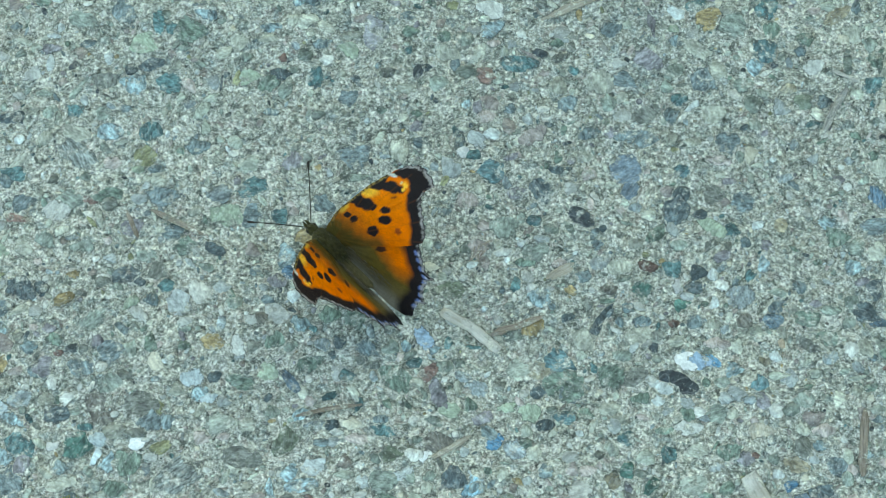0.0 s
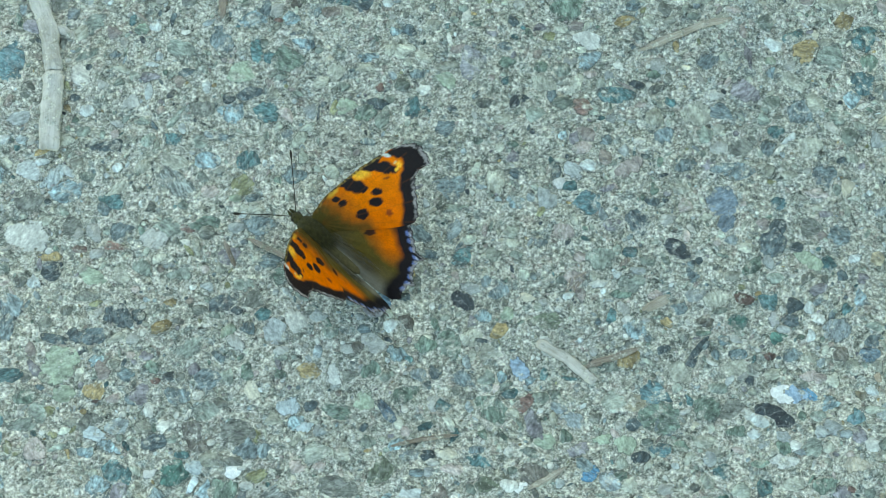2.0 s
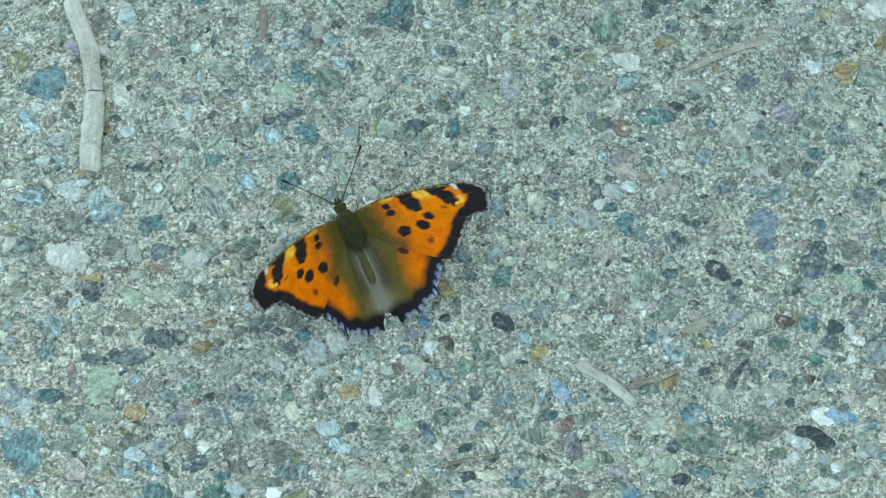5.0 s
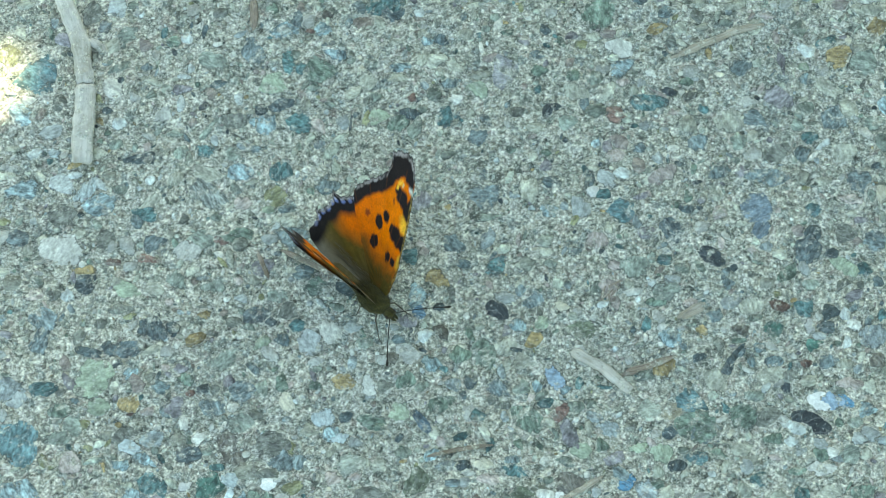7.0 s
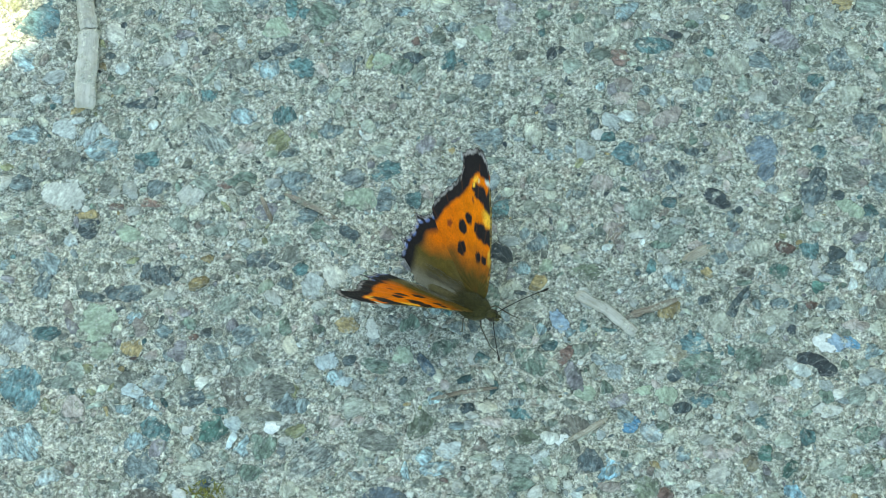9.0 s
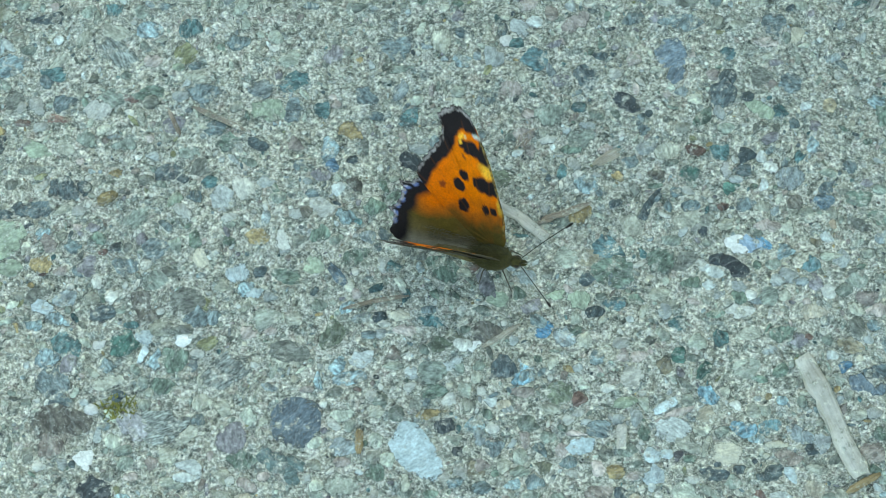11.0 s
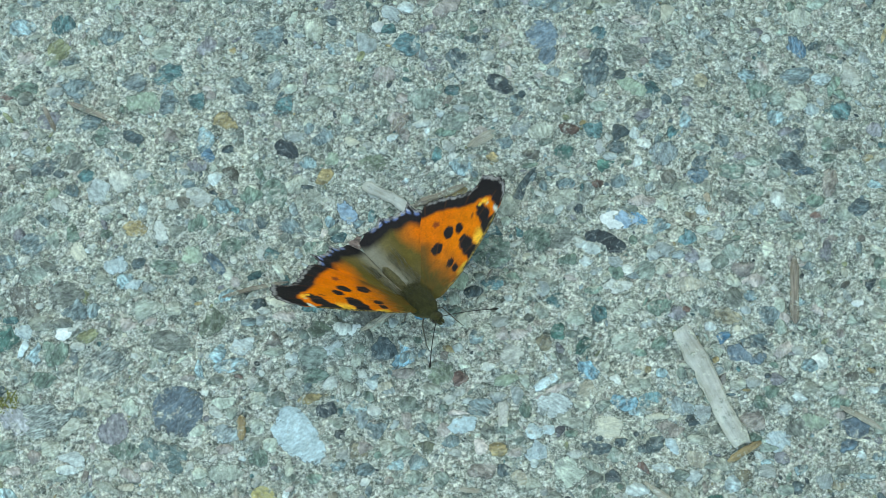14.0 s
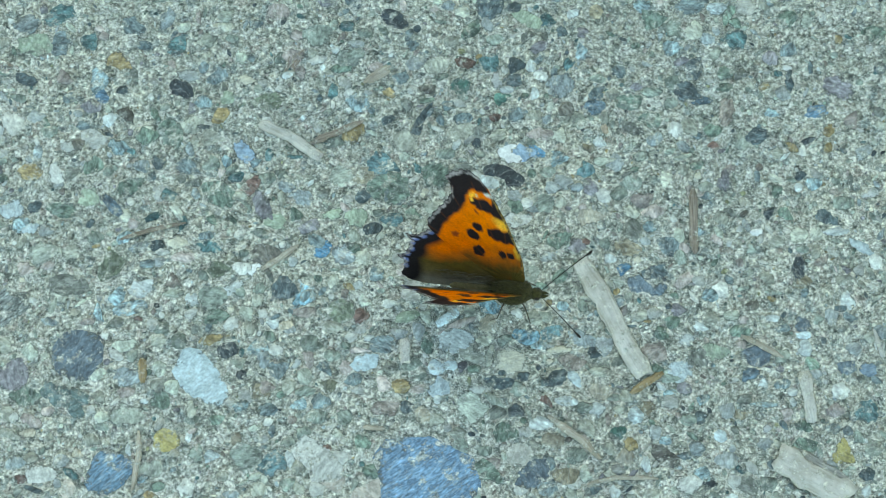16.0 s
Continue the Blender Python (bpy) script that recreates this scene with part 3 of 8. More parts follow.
def fore_marks(x, y, rim):
    """Upper side of a forewing. rim: how near the outer edge, 0 to 1."""
    j = rough_field(x, y, 22)
    far = np.hypot(x - 385, y - 345)
    c = np.tile(np.array(ORANGE), (len(x), 1)) * (1 + 0.10 * rough_field(x, y, 60))[:, None]
    c = over(c, (0.74, 0.19, 0.004), 0.5 * blot(x, y, 640, 260, 150, 60, -20, 0.6, 0))
    for cx, cy, rx, ry, turn in ((594, 190, 38, 24, 20), (478, 236, 30, 11, -25), (746, 206, 10, 13, 0)):
        c = over(c, GOLD, 0.85 * blot(x, y, cx + 3 * j, cy, rx, ry, turn, 0.4))
    far = far - 60 * np.clip((y - 330) / 80, 0, 1)
    base = np.clip((185 - far + 26 * j) / 130, 0, 1)
    c = over(c, OLIVE_FUR, base)
    trail = near_line(x, y, [(400, 385), (500, 402), (560, 415)], 14, 30)
    c = over(c, OLIVE_FUR, 0.75 * trail)
    xx, yy = x + 4 * j, y + 4 * rough_field(x, y, 15)
    for cx, cy, rx, ry, turn in ((482, 267, 17, 12, 0), (504, 289, 17, 14, 0), (640, 283, 22, 15, 5), (625, 321, 28, 19, 8), (562, 355, 25, 22, 0)):
        c = over(c, INK, blot(xx, yy, cx, cy, rx, ry, turn, 0.10, 0.02))
    c = over(c, (0.16, 0.028, 0.010), 0.85 * blot(xx, yy, 662, 379, 13, 14, 0, 0.3))
    c = over(c, INK, 0.7 * blot(xx, yy, 688, 242, 13, 6, 0, 0.3))
    patch = np.maximum.reduce([blot(xx, yy, 545, 215, 36, 24, 20, 0.10), blot(xx, yy, 570, 240, 42, 24, 25, 0.10), blot(xx, yy, 588, 254, 24, 18, 0, 0.10)])
    c = over(c, INK, patch)
    band = np.maximum.reduce([blot(xx, yy, 645, 178, 44, 20, 12, 0.12), blot(xx, yy, 664, 162, 30, 13, -18, 0.15), blot(xx, yy, 690, 198, 42, 24, 25, 0.12), blot(xx, yy, 722, 218, 20, 16, 30, 0.2)])
    c = over(c, INK, band)
    tip = np.maximum.reduce([blot(xx, yy, 768, 158, 50, 24, 8, 0.12), blot(xx, yy, 806, 200, 52, 44, 40, 0.12), blot(xx, yy, 776, 232, 26, 26, 0, 0.2)])
    edge = near_line(xx, yy, [(800, 210), (764, 262), (752, 300), (752, 350), (742, 402), (722, 446)], 24, 12)
    c = over(c, INK, np.maximum(tip, edge))
    costa = near_line(x, y, [(372, 308), (450, 238), (510, 211), (620, 166), (700, 147)], 5, 6)
    c = over(c, (0.30, 0.21, 0.07), 0.8 * costa * np.clip((x - 380) / 60, 0, 1) * (rough_field(x, y, 7) > 0.0))
    c = over(c, (0.05, 0.035, 0.02), costa * np.clip((x - 380) / 60, 0, 1) * (rough_field(x, y, 7) <= 0.0))
    c = over(c, SNOW, blot(x, y, 709, 155, 18, 7, 35, 0.15))
    c = over(c, (0.62, 0.52, 0.26), blot(x, y, 735, 193, 5, 5, 0, 0.35))
    c = over(c, GOLD, blot(x, y, 733, 222, 7, 7, 0, 0.35))
    outer = np.clip((x - 725) / 25, 0, 1)
    c = over(c, INK, np.clip((rim - 0.90) / 0.03, 0, 1) * outer)
    return over(trace_veins(c, x, y), LILAC, fringe(x, y, rim, 0.958) * np.clip((x - 735) / 25, 0, 1))


def fringe(x, y, rim, start):
    """The pale wavy line along a wing's outer edge, broken by darker scales, with a thin dark edge outside it."""
    line = np.clip((rim - start - 0.006 * rough_field(x, y, 26)) / 0.008, 0, 1) * np.clip((0.992 - rim) / 0.005, 0, 1)
    return line * np.clip(0.75 + 1.6 * rough_field(x, y, 13), 0.1, 1)


def trace_veins(c, x, y):
    for k in range(7):
        a = radians(-38 + k * 13.5)
        c = over(c, (0.20, 0.06, 0.01), 0.14 * near_line(x, y, [(400, 345), (400 + 420 * math.cos(a), 345 + 420 * math.sin(a))], 1.5, 3))
    return c


def hind_marks(x, y, rim):
    j = rough_field(x, y, 24)
    c = np.tile(np.array(ORANGE), (len(x), 1)) * (1 + 0.10 * rough_field(x, y, 60))[:, None]
    sun_zone = blot(x + 10 * j, y + 8 * j, 646, 476, 98, 64, 72, 0.55, 0.05)
    c = over(c, (0.115, 0.082, 0.018), 1 - sun_zone)
    c = over(c, (0.19, 0.155, 0.085), 0.4 * blot(x, y, 540, 610, 95, 34, 58, 0.7, 0))
    c = over(c, (0.11, 0.09, 0.045), 0.6 * np.clip((150 - np.hypot(x - 390, y - 390)) / 90, 0, 1))
    c = over(c, (0.25, 0.225, 0.175), 0.9 * near_line(x + 4 * j, y, [(415, 470), (455, 570), (508, 665), (530, 690)], 18, 44))
    margin = [(748, 440), (737, 482), (728, 520), (724, 558), (712, 592), (672, 622), (655, 660), (612, 676), (578, 692)]
    border = near_line(x + 6 * j, y + 6 * j, margin, 52, 30)
    c = over(c, INK, border)
    c = over(c, INK, 0.9 * blot(x, y, 580, 424, 24, 12, 10, 0.2))
    for cx, cy, turn in ((722, 472, 100), (714, 502, 100), (706, 536, 98), (704, 570, 80), (692, 590, 150), (664, 608, 135), (646, 636, 120), (622, 656, 155), (596, 672, 145)):
        c = over(c, LUNULE, blot(x, y, cx, cy, 11, 6.0, turn, 0.35))
        c = over(c, (0.50, 0.52, 0.66), 0.85 * blot(x, y, cx + 8, cy + 7, 9, 3.6, turn, 0.4))
    return over(c, LILAC, 0.9 * fringe(x, y, rim, 0.962) * np.clip((x - 575) / 30, 0, 1))


def under_marks(x, y):
    j, k = rough_field(x, y, 34), rough_field(x, y, 12)
    c = np.tile(np.array((0.055, 0.043, 0.030)), (len(x), 1))
    c = over(c, (0.105, 0.085, 0.06), np.clip(0.5 + 1.5 * j, 0, 1) * 0.7)
    return over(c, (0.03, 0.024, 0.018), np.clip(0.1 + 1.4 * k, 0, 1))


def wing_mesh(name, edge_points, hub, lay, marks, side, origin, scallop):
    """A thin double-skinned wing: rings of points from the hub out to the scalloped edge, markings stored per point."""
    loop = smooth_loop(edge_points, 12)
    n, rings = len(loop), 56
    way = loop - np.array(hub)
    out = np.hypot(way[:, 0], way[:, 1])
    wave = 1 + scallop * np.abs(np.sin(np.arange(n) * math.pi / 9.0)) * np.clip((out - 200) / 80, 0, 1)
    wave += 0.006 * np.sin(np.arange(n) * 2.1) * np.clip((out - 200) / 80, 0, 1)
    frac = np.linspace(0, 1, rings + 1)[1:] ** 0.8
    pts = np.concatenate([[hub]] + [np.array(hub) + way * (f * (1 + (wave - 1) * f ** 6))[:, None] for f in frac])
    rim = np.concatenate([[0.0]] + [np.full(n, f) for f in frac])
    x, y = pts[:, 0], pts[:, 1]
    top, low = marks(x, y, rim), under_marks(x, y)
    verts = []
    for layer in (0, 1):
        for px, py, r in zip(x, y, rim):
            u, v = lay(px, py)
            a = math.atan2(py - hub[1], px - hub[0])
            z = 0.05 * math.sin(a * 26) * min(1, r * 2) - 0.9 * (max(u, 0) / 27) ** 2.2 + 0.35 * math.sin(min(max(u, 0) / 27, 1) * math.pi)
            z -= layer * 0.10 * (1 - 0.7 * r)
            verts.append(((v - origin[1]) * MM, side * (u - origin[0]) * MM, z * MM))
    m = len(x)
    faces = []
    for layer in (0, 1):
        b = layer * m
        flip = (side > 0) == (layer == 0)
        for i in range(n):
            k = (i + 1) % n
            f = (b, b + 1 + i, b + 1 + k)
            faces.append(f if flip else f[::-1])
            for r in range(rings - 1):
                q = b + 1 + r * n
                f = (q + i, q + n + i, q + n + k, q + k)
                faces.append(f if flip else f[::-1])
    last = 1 + (rings - 1) * n
    for i in range(n):
        k = (i + 1) % n
        f = (last + i, last + k, m + last + k, m + last + i)
        faces.append(f if side > 0 else f[::-1])
    me = bpy.data.meshes.new(name)
    me.from_pydata(verts, [], faces)
    colours = np.ones((2 * m, 4), np.float32)
    colours[:m, :3], colours[m:, :3] = top, low
    me.attributes.new("markings", "FLOAT_COLOR", "POINT").data.foreach_set("color", np.clip(colours, 0, 1).ravel())
    me.shade_smooth()
    bm = bmesh.new()
    bm.from_mesh(me)
    bmesh.ops.recalc_face_normals(bm, faces=bm.faces)
    bm.to_mesh(me)
    bm.free()
    return me


def ball(centre, size, rings=10):
    bm = bmesh.new()
    bmesh.ops.create_uvsphere(bm, u_segments=18, v_segments=rings, radius=1.0, matrix=Matrix.Translation(Vector(centre) * MM) @ Matrix.Diagonal((*(Vector(size) * MM), 1)))
    for v in bm.verts:
        v.co += (v.co - Vector(centre) * MM) * 0.08 * noise.noise(v.co * 900)
    for f in bm.faces:
        f.smooth = True
    return bm


def hairs(count, place, seed):
    """Fine hairs as slim triangles; place gives a root and a direction in mm."""
    rnd = random.Random(seed)
    bm = bmesh.new()
    for _ in range(count):
        root, way = place(rnd)
        side = way.cross(Vector((rnd.uniform(-1, 1), rnd.uniform(-1, 1), rnd.uniform(-1, 1)))).normalized() * 0.055
        bm.faces.new([bm.verts.new(p * MM) for p in (root - side, root + side, root + way)])
    return bm


def build_butterfly():
    """Empty at the thorax, body parts fixed to it, four wings that swing on it."""
    fly = tagged(new("butterfly"), "orange tortoiseshell butterfly with black spots and blue-edged dark wing borders", "butterfly")
    part("thorax", ball((0.6, 0, 0.9), (4.7, 3.0, 2.5)), FUZZ, fly, "olive brown furry thorax")
    head = part("head", ball((5.7, 0, 0.3), (1.5, 1.35, 1.3)), FUZZ, fly)
    for s in (1, -1):
        part("eye", ball((6.1, s * 0.95, 0.45), (0.65, 0.5, 0.62)), EYE, head, "dark round compound eye")
        part("palp", tube([Vector((6.6, s * 0.35, 0.1)) * MM, Vector((7.6, s * 0.4, 0.3)) * MM, Vector((8.4, s * 0.25, 0.6)) * MM], [0.0004, 0.00038, 0.0001]), FUZZ, head)
    path = [Vector((-2.2 - 10.4 * k / 12, 0, -0.7 + 1.7 * (k / 12) ** 1.4)) * MM for k in range(13)]
    part("abdomen", tube(path, [MM * (1.45 - 0.8 * (k / 12) ** 2 + 0.07 * (k % 2)) * (1 if k < 12 else 0.3) for k in range(13)], 14), ABDOMEN, fly, "olive brown banded abdomen")

    def thorax_hair(rnd):
        a, b = rnd.uniform(0, math.tau), rnd.uniform(0.1, 1.0)
        d = Vector((math.cos(a) * math.sqrt(1 - b * b), math.sin(a) * math.sqrt(1 - b * b), b))
        root = Vector((0.6 + d.x * 4.6, d.y * 2.9, 0.9 + d.z * 2.4))
        return root, (d * 0.7 + Vector((-0.7, rnd.uniform(-0.3, 0.3), 0))) * rnd.uniform(0.7, 1.6)

    part("thorax_hair", hairs(900, thorax_hair, 3), FUR, fly, "short brown body hair")
    for s in (1, -1):
        a, e = radians(42), radians(12)
        way = Vector((math.cos(a) * math.cos(e), s * math.sin(a) * math.cos(e), math.sin(e)))
        root = Vector((6.7, s * 0.45, 0.9))
        pts = [(root + way * 13.4 * k / 12 + Vector((0, 0, 0.5 * math.sin(k / 12 * math.pi)))) * MM for k in range(13)]
        shaft = part("antenna", tube(pts, [0.0001] * 13, 6), DARK, fly, "thin dark antenna with a clubbed tip")
        club = [(root + way * (12.0 + 1.9 * k / 5)) * MM for k in range(6)]
        part("antenna_club", tube(club, [0.00011, 0.0002, 0.00027, 0.0003, 0.00026, 0.0001], 8), DARK, shaft)
        for fx, fy, rx in ((4.2, 4.6, 2.6), (-2.6, 4.8, -0.4)):
            foot_z = -7.2 - 0.36 * fx
            knee = Vector(((rx + fx) / 2 + 0.3, s * fy * 0.62, foot_z * 0.18))
            leg = [Vector((rx, s * 1.4, -1.2)), knee, Vector((fx, s * fy * 0.92, foot_z + 0.9)), Vector((fx + (1.6 if fx > 0 else -1.6), s * fy, foot_z))]
            part("leg", tube([p * MM for p in leg], [0.0002, 0.00016, 0.00011, 0.00008], 6), LEG, fly, "thin dark jointed leg")
    wings = {}
    for s in (1, -1):
        fore = part("forewing", wing_mesh("forewing", FORE_EDGE, (395, 345), lay_forewing, fore_marks, s, (1.5, 1.0), 0.016), WING, fly, "orange forewing with black spots and a white-tipped dark apex")
        hind = part("hindwing", wing_mesh("hindwing", HIND_EDGE, (400, 375), lay_hindwing, hind_marks, s, (1.0, 0.0), 0.018), WING, fly, "orange hindwing with a dark border and blue crescents")

        def wing_hair(rnd, s=s):
            px, py = rnd.uniform(385, 520), rnd.uniform(380, 560)
            u, v = lay_hindwing(400 + (py - 380) * 0.55 + rnd.uniform(-6, 46), py)
            way = Vector((-1.0, s * rnd.uniform(-0.05, 0.35), rnd.uniform(0.1, 0.3))) * rnd.uniform(0.9, 2.2)
            return Vector((v, s * max(u - 1.0, 0.1), 0.3)), way

        part("wing_hair", hairs(220, wing_hair, 11), WING_FUR, hind, "long pale brown hair on the inner hindwing")
        wings[s] = (fore, hind)
    return fly, wings


butterfly, butterfly_wings = build_butterfly()

# seconds, x, y (mm), heading, lift of left and right wings, forward swing of the forewings, pitch (degrees)
FLIGHT = [
    (0.00, -17.5, 17.5, 137.6, 62.2, 55.1, 4.9, 12.7),
    (0.10, -21.2, 21.1, 139.5, 57.9, 40.5, 5.2, 13.9),
    (0.20, -21.7, 21.3, 139.4, 47.8, 35.4, 5.5, 15.0),
    (0.30, -20.9, 21.3, 139.2, 44.2, 36.4, 5.7, 16.2),
    (0.40, -24.2, 21.4, 137.4, 70.4, 53.5, 6.0, 17.4),
    (0.50, -24.3, 20.7, 138.0, 78.5, 58.0, 6.3, 18.6),
    (0.60, -25.2, 21.8, 129.6, 78.5, 51.0, 6.0, 18.5),
    (0.70, -29.4, 22.4, 141.3, 68.1, 51.8, 5.6, 18.4),
    (0.80, -28.7, 22.6, 148.9, 43.2, 46.4, 5.3, 18.3),
    (0.90, -28.1, 22.4, 148.1, 41.8, 34.7, 4.9, 18.2),
    (1.00, -29.9, 22.4, 147.8, 40.6, 41.0, 4.6, 18.2),
    (1.10, -28.9, 21.1, 146.8, 53.4, 51.7, 4.2, 17.5),
    (1.20, -30.3, 21.2, 153.5, 46.4, 51.7, 3.9, 16.8),
    (1.30, -34.4, 22.6, 157.1, 38.5, 42.4, 3.5, 16.0),
    (1.40, -34.9, 22.5, 162.4, 30.3, 35.4, 3.1, 15.3),
    (1.50, -37.0, 22.5, 163.8, 34.1, 39.7, 2.7, 14.6),
    (1.60, -36.1, 22.8, 161.6, 38.8, 47.1, 3.1, 15.0),
    (1.70, -37.1, 21.2, 147.3, 78.5, 50.7, 3.5, 15.4),
    (1.80, -37.6, 21.8, 141.3, 78.5, 48.5, 3.9, 15.7),
    (1.90, -38.8, 25.3, 146.5, 78.5, 58.6, 4.4, 16.1),
    (2.00, -42.3, 27.1, 141.2, 61.6, 45.3, 4.8, 16.5),
    (2.10, -43.0, 29.3, 139.3, 61.4, 30.7, 4.8, 16.9),
    (2.20, -42.8, 29.4, 143.4, 46.4, 31.2, 4.9, 17.2),
    (2.30, -42.2, 29.4, 140.8, 51.3, 37.7, 5.0, 17.6),
    (2.40, -43.4, 30.0, 138.6, 63.3, 46.0, 5.1, 18.0),
    (2.50, -44.4, 31.7, 140.4, 62.6, 46.9, 5.2, 18.3),
    (2.60, -42.7, 34.0, 135.0, 65.8, 32.8, 6.5, 18.0),
    (2.70, -44.4, 34.2, 128.0, 46.4, 30.3, 7.7, 17.6),
    (2.80, -44.8, 34.0, 126.2, 45.5, 32.2, 9.0, 17.3),
    (2.90, -45.1, 33.5, 123.1, 39.3, 18.5, 10.3, 16.9),
    (3.00, -45.5, 34.9, 122.6, 40.6, 22.5, 11.5, 16.6),
    (3.10, -45.0, 34.9, 120.6, 54.1, 38.8, 10.6, 16.2),
    (3.20, -44.8, 34.4, 115.5, 72.0, 41.1, 9.6, 15.8),
    (3.30, -45.2, 34.8, 114.9, 67.6, 35.8, 8.7, 15.4),
    (3.40, -45.4, 34.9, 114.0, 67.5, 32.4, 7.8, 15.0),
    (3.50, -44.8, 35.1, 118.9, 43.2, 30.5, 6.8, 14.6),
    (3.60, -44.4, 34.6, 117.2, 39.1, 27.1, 6.5, 15.4),
    (3.70, -44.1, 33.9, 116.9, 38.9, 23.0, 6.2, 16.2),
    (3.80, -44.1, 33.8, 116.7, 45.3, 24.0, 6.0, 17.0),
    (3.90, -45.2, 34.4, 114.3, 54.1, 27.5, 5.7, 17.8),
    (4.00, -43.9, 35.4, 116.2, 48.9, 32.6, 5.4, 18.6),
    (4.10, -45.1, 35.6, 119.3, 47.8, 20.8, 6.0, 19.1),
    (4.20, -45.3, 36.3, 120.5, 30.6, 9.3, 6.6, 19.6),
    (4.30, -46.1, 35.9, 119.9, 27.8, 3.0, 7.3, 20.1),
    (4.40, -45.4, 35.1, 121.1, 25.9, 7.3, 7.9, 20.6),
    (4.50, -44.8, 34.3, 121.7, 36.6, 9.9, 8.6, 21.1),
    (4.60, -44.3, 34.2, 120.0, 36.6, 11.2, 8.2, 20.9),
    (4.70, -44.7, 34.2, 120.0, 32.8, 12.2, 7.7, 20.7),
    (5.00, -43.9, 32.9, 116.3, 40.0, 30.0, 5.0, 22.0),
    (5.25, -43.5, 31.9, 104.4, 70.0, 62.0, 4.0, 20.0),
    (5.50, -43.0, 30.5, 84.6, 60.0, 52.0, 3.0, 18.0),
    (5.75, -42.6, 28.9, 56.6, 45.0, 40.0, 2.0, 17.0),
    (6.00, -42.1, 27.3, 26.5, 30.0, 35.0, 1.0, 17.0),
    (6.25, -41.7, 26.0, 2.4, 48.0, 62.0, 0.0, 18.0),
    (6.50, -40.8, 24.0, -16.7, 40.0, 60.0, -1.0, 19.0),
    (6.65, -40.2, 23.0, -25.7, 15.0, 40.0, -1.0, 20.0),
    (6.80, -39.3, 20.9, -30.4, 3.0, 32.1, -0.9, 16.9),
    (6.90, -36.2, 16.8, -44.9, 27.1, 62.2, -1.2, 15.0),
    (7.00, -37.0, 15.1, -45.1, 45.8, 80.0, -1.4, 13.1),
    (7.10, -37.1, 17.1, -51.2, 48.4, 80.0, -1.5, 14.7),
    (7.20, -35.8, 16.0, -47.1, 18.9, 61.3, -1.6, 16.3),
    (7.30, -34.3, 13.3, -43.6, 8.3, 42.9, -1.7, 17.9),
    (7.40, -34.0, 11.9, -47.3, 3.0, 34.9, -1.7, 19.6),
    (7.50, -34.3, 9.8, -45.1, 3.0, 37.2, -1.8, 21.2),
    (7.60, -33.2, 7.7, -37.1, 9.1, 61.3, -2.1, 19.7),
    (7.70, -30.2, 8.8, -45.9, 55.2, 80.0, -2.4, 18.2),
    (7.80, -31.0, 8.1, -45.0, 52.4, 68.4, -2.8, 16.7),
    (7.90, -30.9, 7.9, -42.9, 52.7, 67.1, -3.1, 15.3),
    (8.00, -30.0, 6.4, -35.0, 11.6, 55.9, -3.4, 13.8),
    (8.20, -28.9, 7.5, -36.5, 3.0, 42.1, -5.3, 16.6),
    (8.40, -26.2, 3.8, -25.1, 8.3, 68.9, -7.3, 19.4),
    (8.50, -24.7, 4.0, -29.6, 14.3, 50.7, -8.2, 20.8),
    (8.60, -21.9, 4.7, -31.7, 3.0, 49.4, -7.3, 20.6),
    (8.70, -20.1, 2.2, -32.1, 3.0, 49.7, -6.3, 20.4),
    (8.95, -16.5, 0.4, -32.6, 40.0, 62.0, -5.0, 25.0),
    (9.20, -13.6, -1.1, -30.6, 12.0, 48.0, -5.5, 24.0),
    (9.45, -10.6, -2.6, -29.6, 35.0, 60.0, -6.0, 24.0),
    (9.70, -7.6, -4.1, -27.5, 14.0, 48.0, -6.5, 23.0),
    (9.95, -4.7, -5.6, -26.5, 42.0, 66.0, -7.0, 23.0),
    (10.20, -1.7, -7.2, -24.5, 16.0, 50.0, -7.0, 22.0),
    (10.45, 1.2, -8.8, -22.4, 38.0, 60.0, -7.5, 22.0),
    (10.65, 3.4, -10.0, -21.4, 18.0, 52.0, -7.7, 21.0),
    (10.80, 5.0, -9.9, -19.3, 3.9, 52.8, -8.9, 15.5),
    (10.90, 6.6, -10.2, -25.0, 52.3, 65.9, -7.7, 13.1),
    (11.00, 7.3, -9.9, -15.1, 43.1, 75.0, -6.4, 10.8),
    (11.10, 6.6, -7.7, -26.2, 44.0, 53.3, -7.1, 12.5),
    (11.20, 5.7, -8.5, -20.1, 3.0, 41.3, -7.9, 14.2),
    (11.30, 5.2, -8.3, -20.6, 3.0, 42.5, -8.6, 16.0),
    (11.40, 4.7, -8.5, -17.5, 3.0, 53.9, -9.3, 17.7),
    (11.50, 8.4, -10.1, -20.7, 6.1, 54.0, -10.0, 19.4),
    (11.60, 7.9, -10.3, -22.4, 3.0, 44.8, -10.1, 19.3),
    (11.70, 9.9, -9.7, -22.6, 3.0, 29.2, -10.3, 19.1),
    (11.80, 9.6, -9.4, -23.1, 3.0, 29.8, -10.4, 19.0),
    (11.90, 10.0, -9.9, -23.7, 3.0, 29.2, -10.5, 18.8),
    (12.00, 13.6, -11.1, -18.2, 8.3, 56.1, -10.6, 18.7),
    (12.10, 13.4, -11.9, -18.6, 7.7, 56.6, -9.9, 18.7),
    (12.20, 13.6, -12.5, -19.9, 4.9, 50.9, -9.1, 18.6),
    (12.30, 14.1, -11.9, -21.9, 5.6, 43.6, -8.3, 18.6),
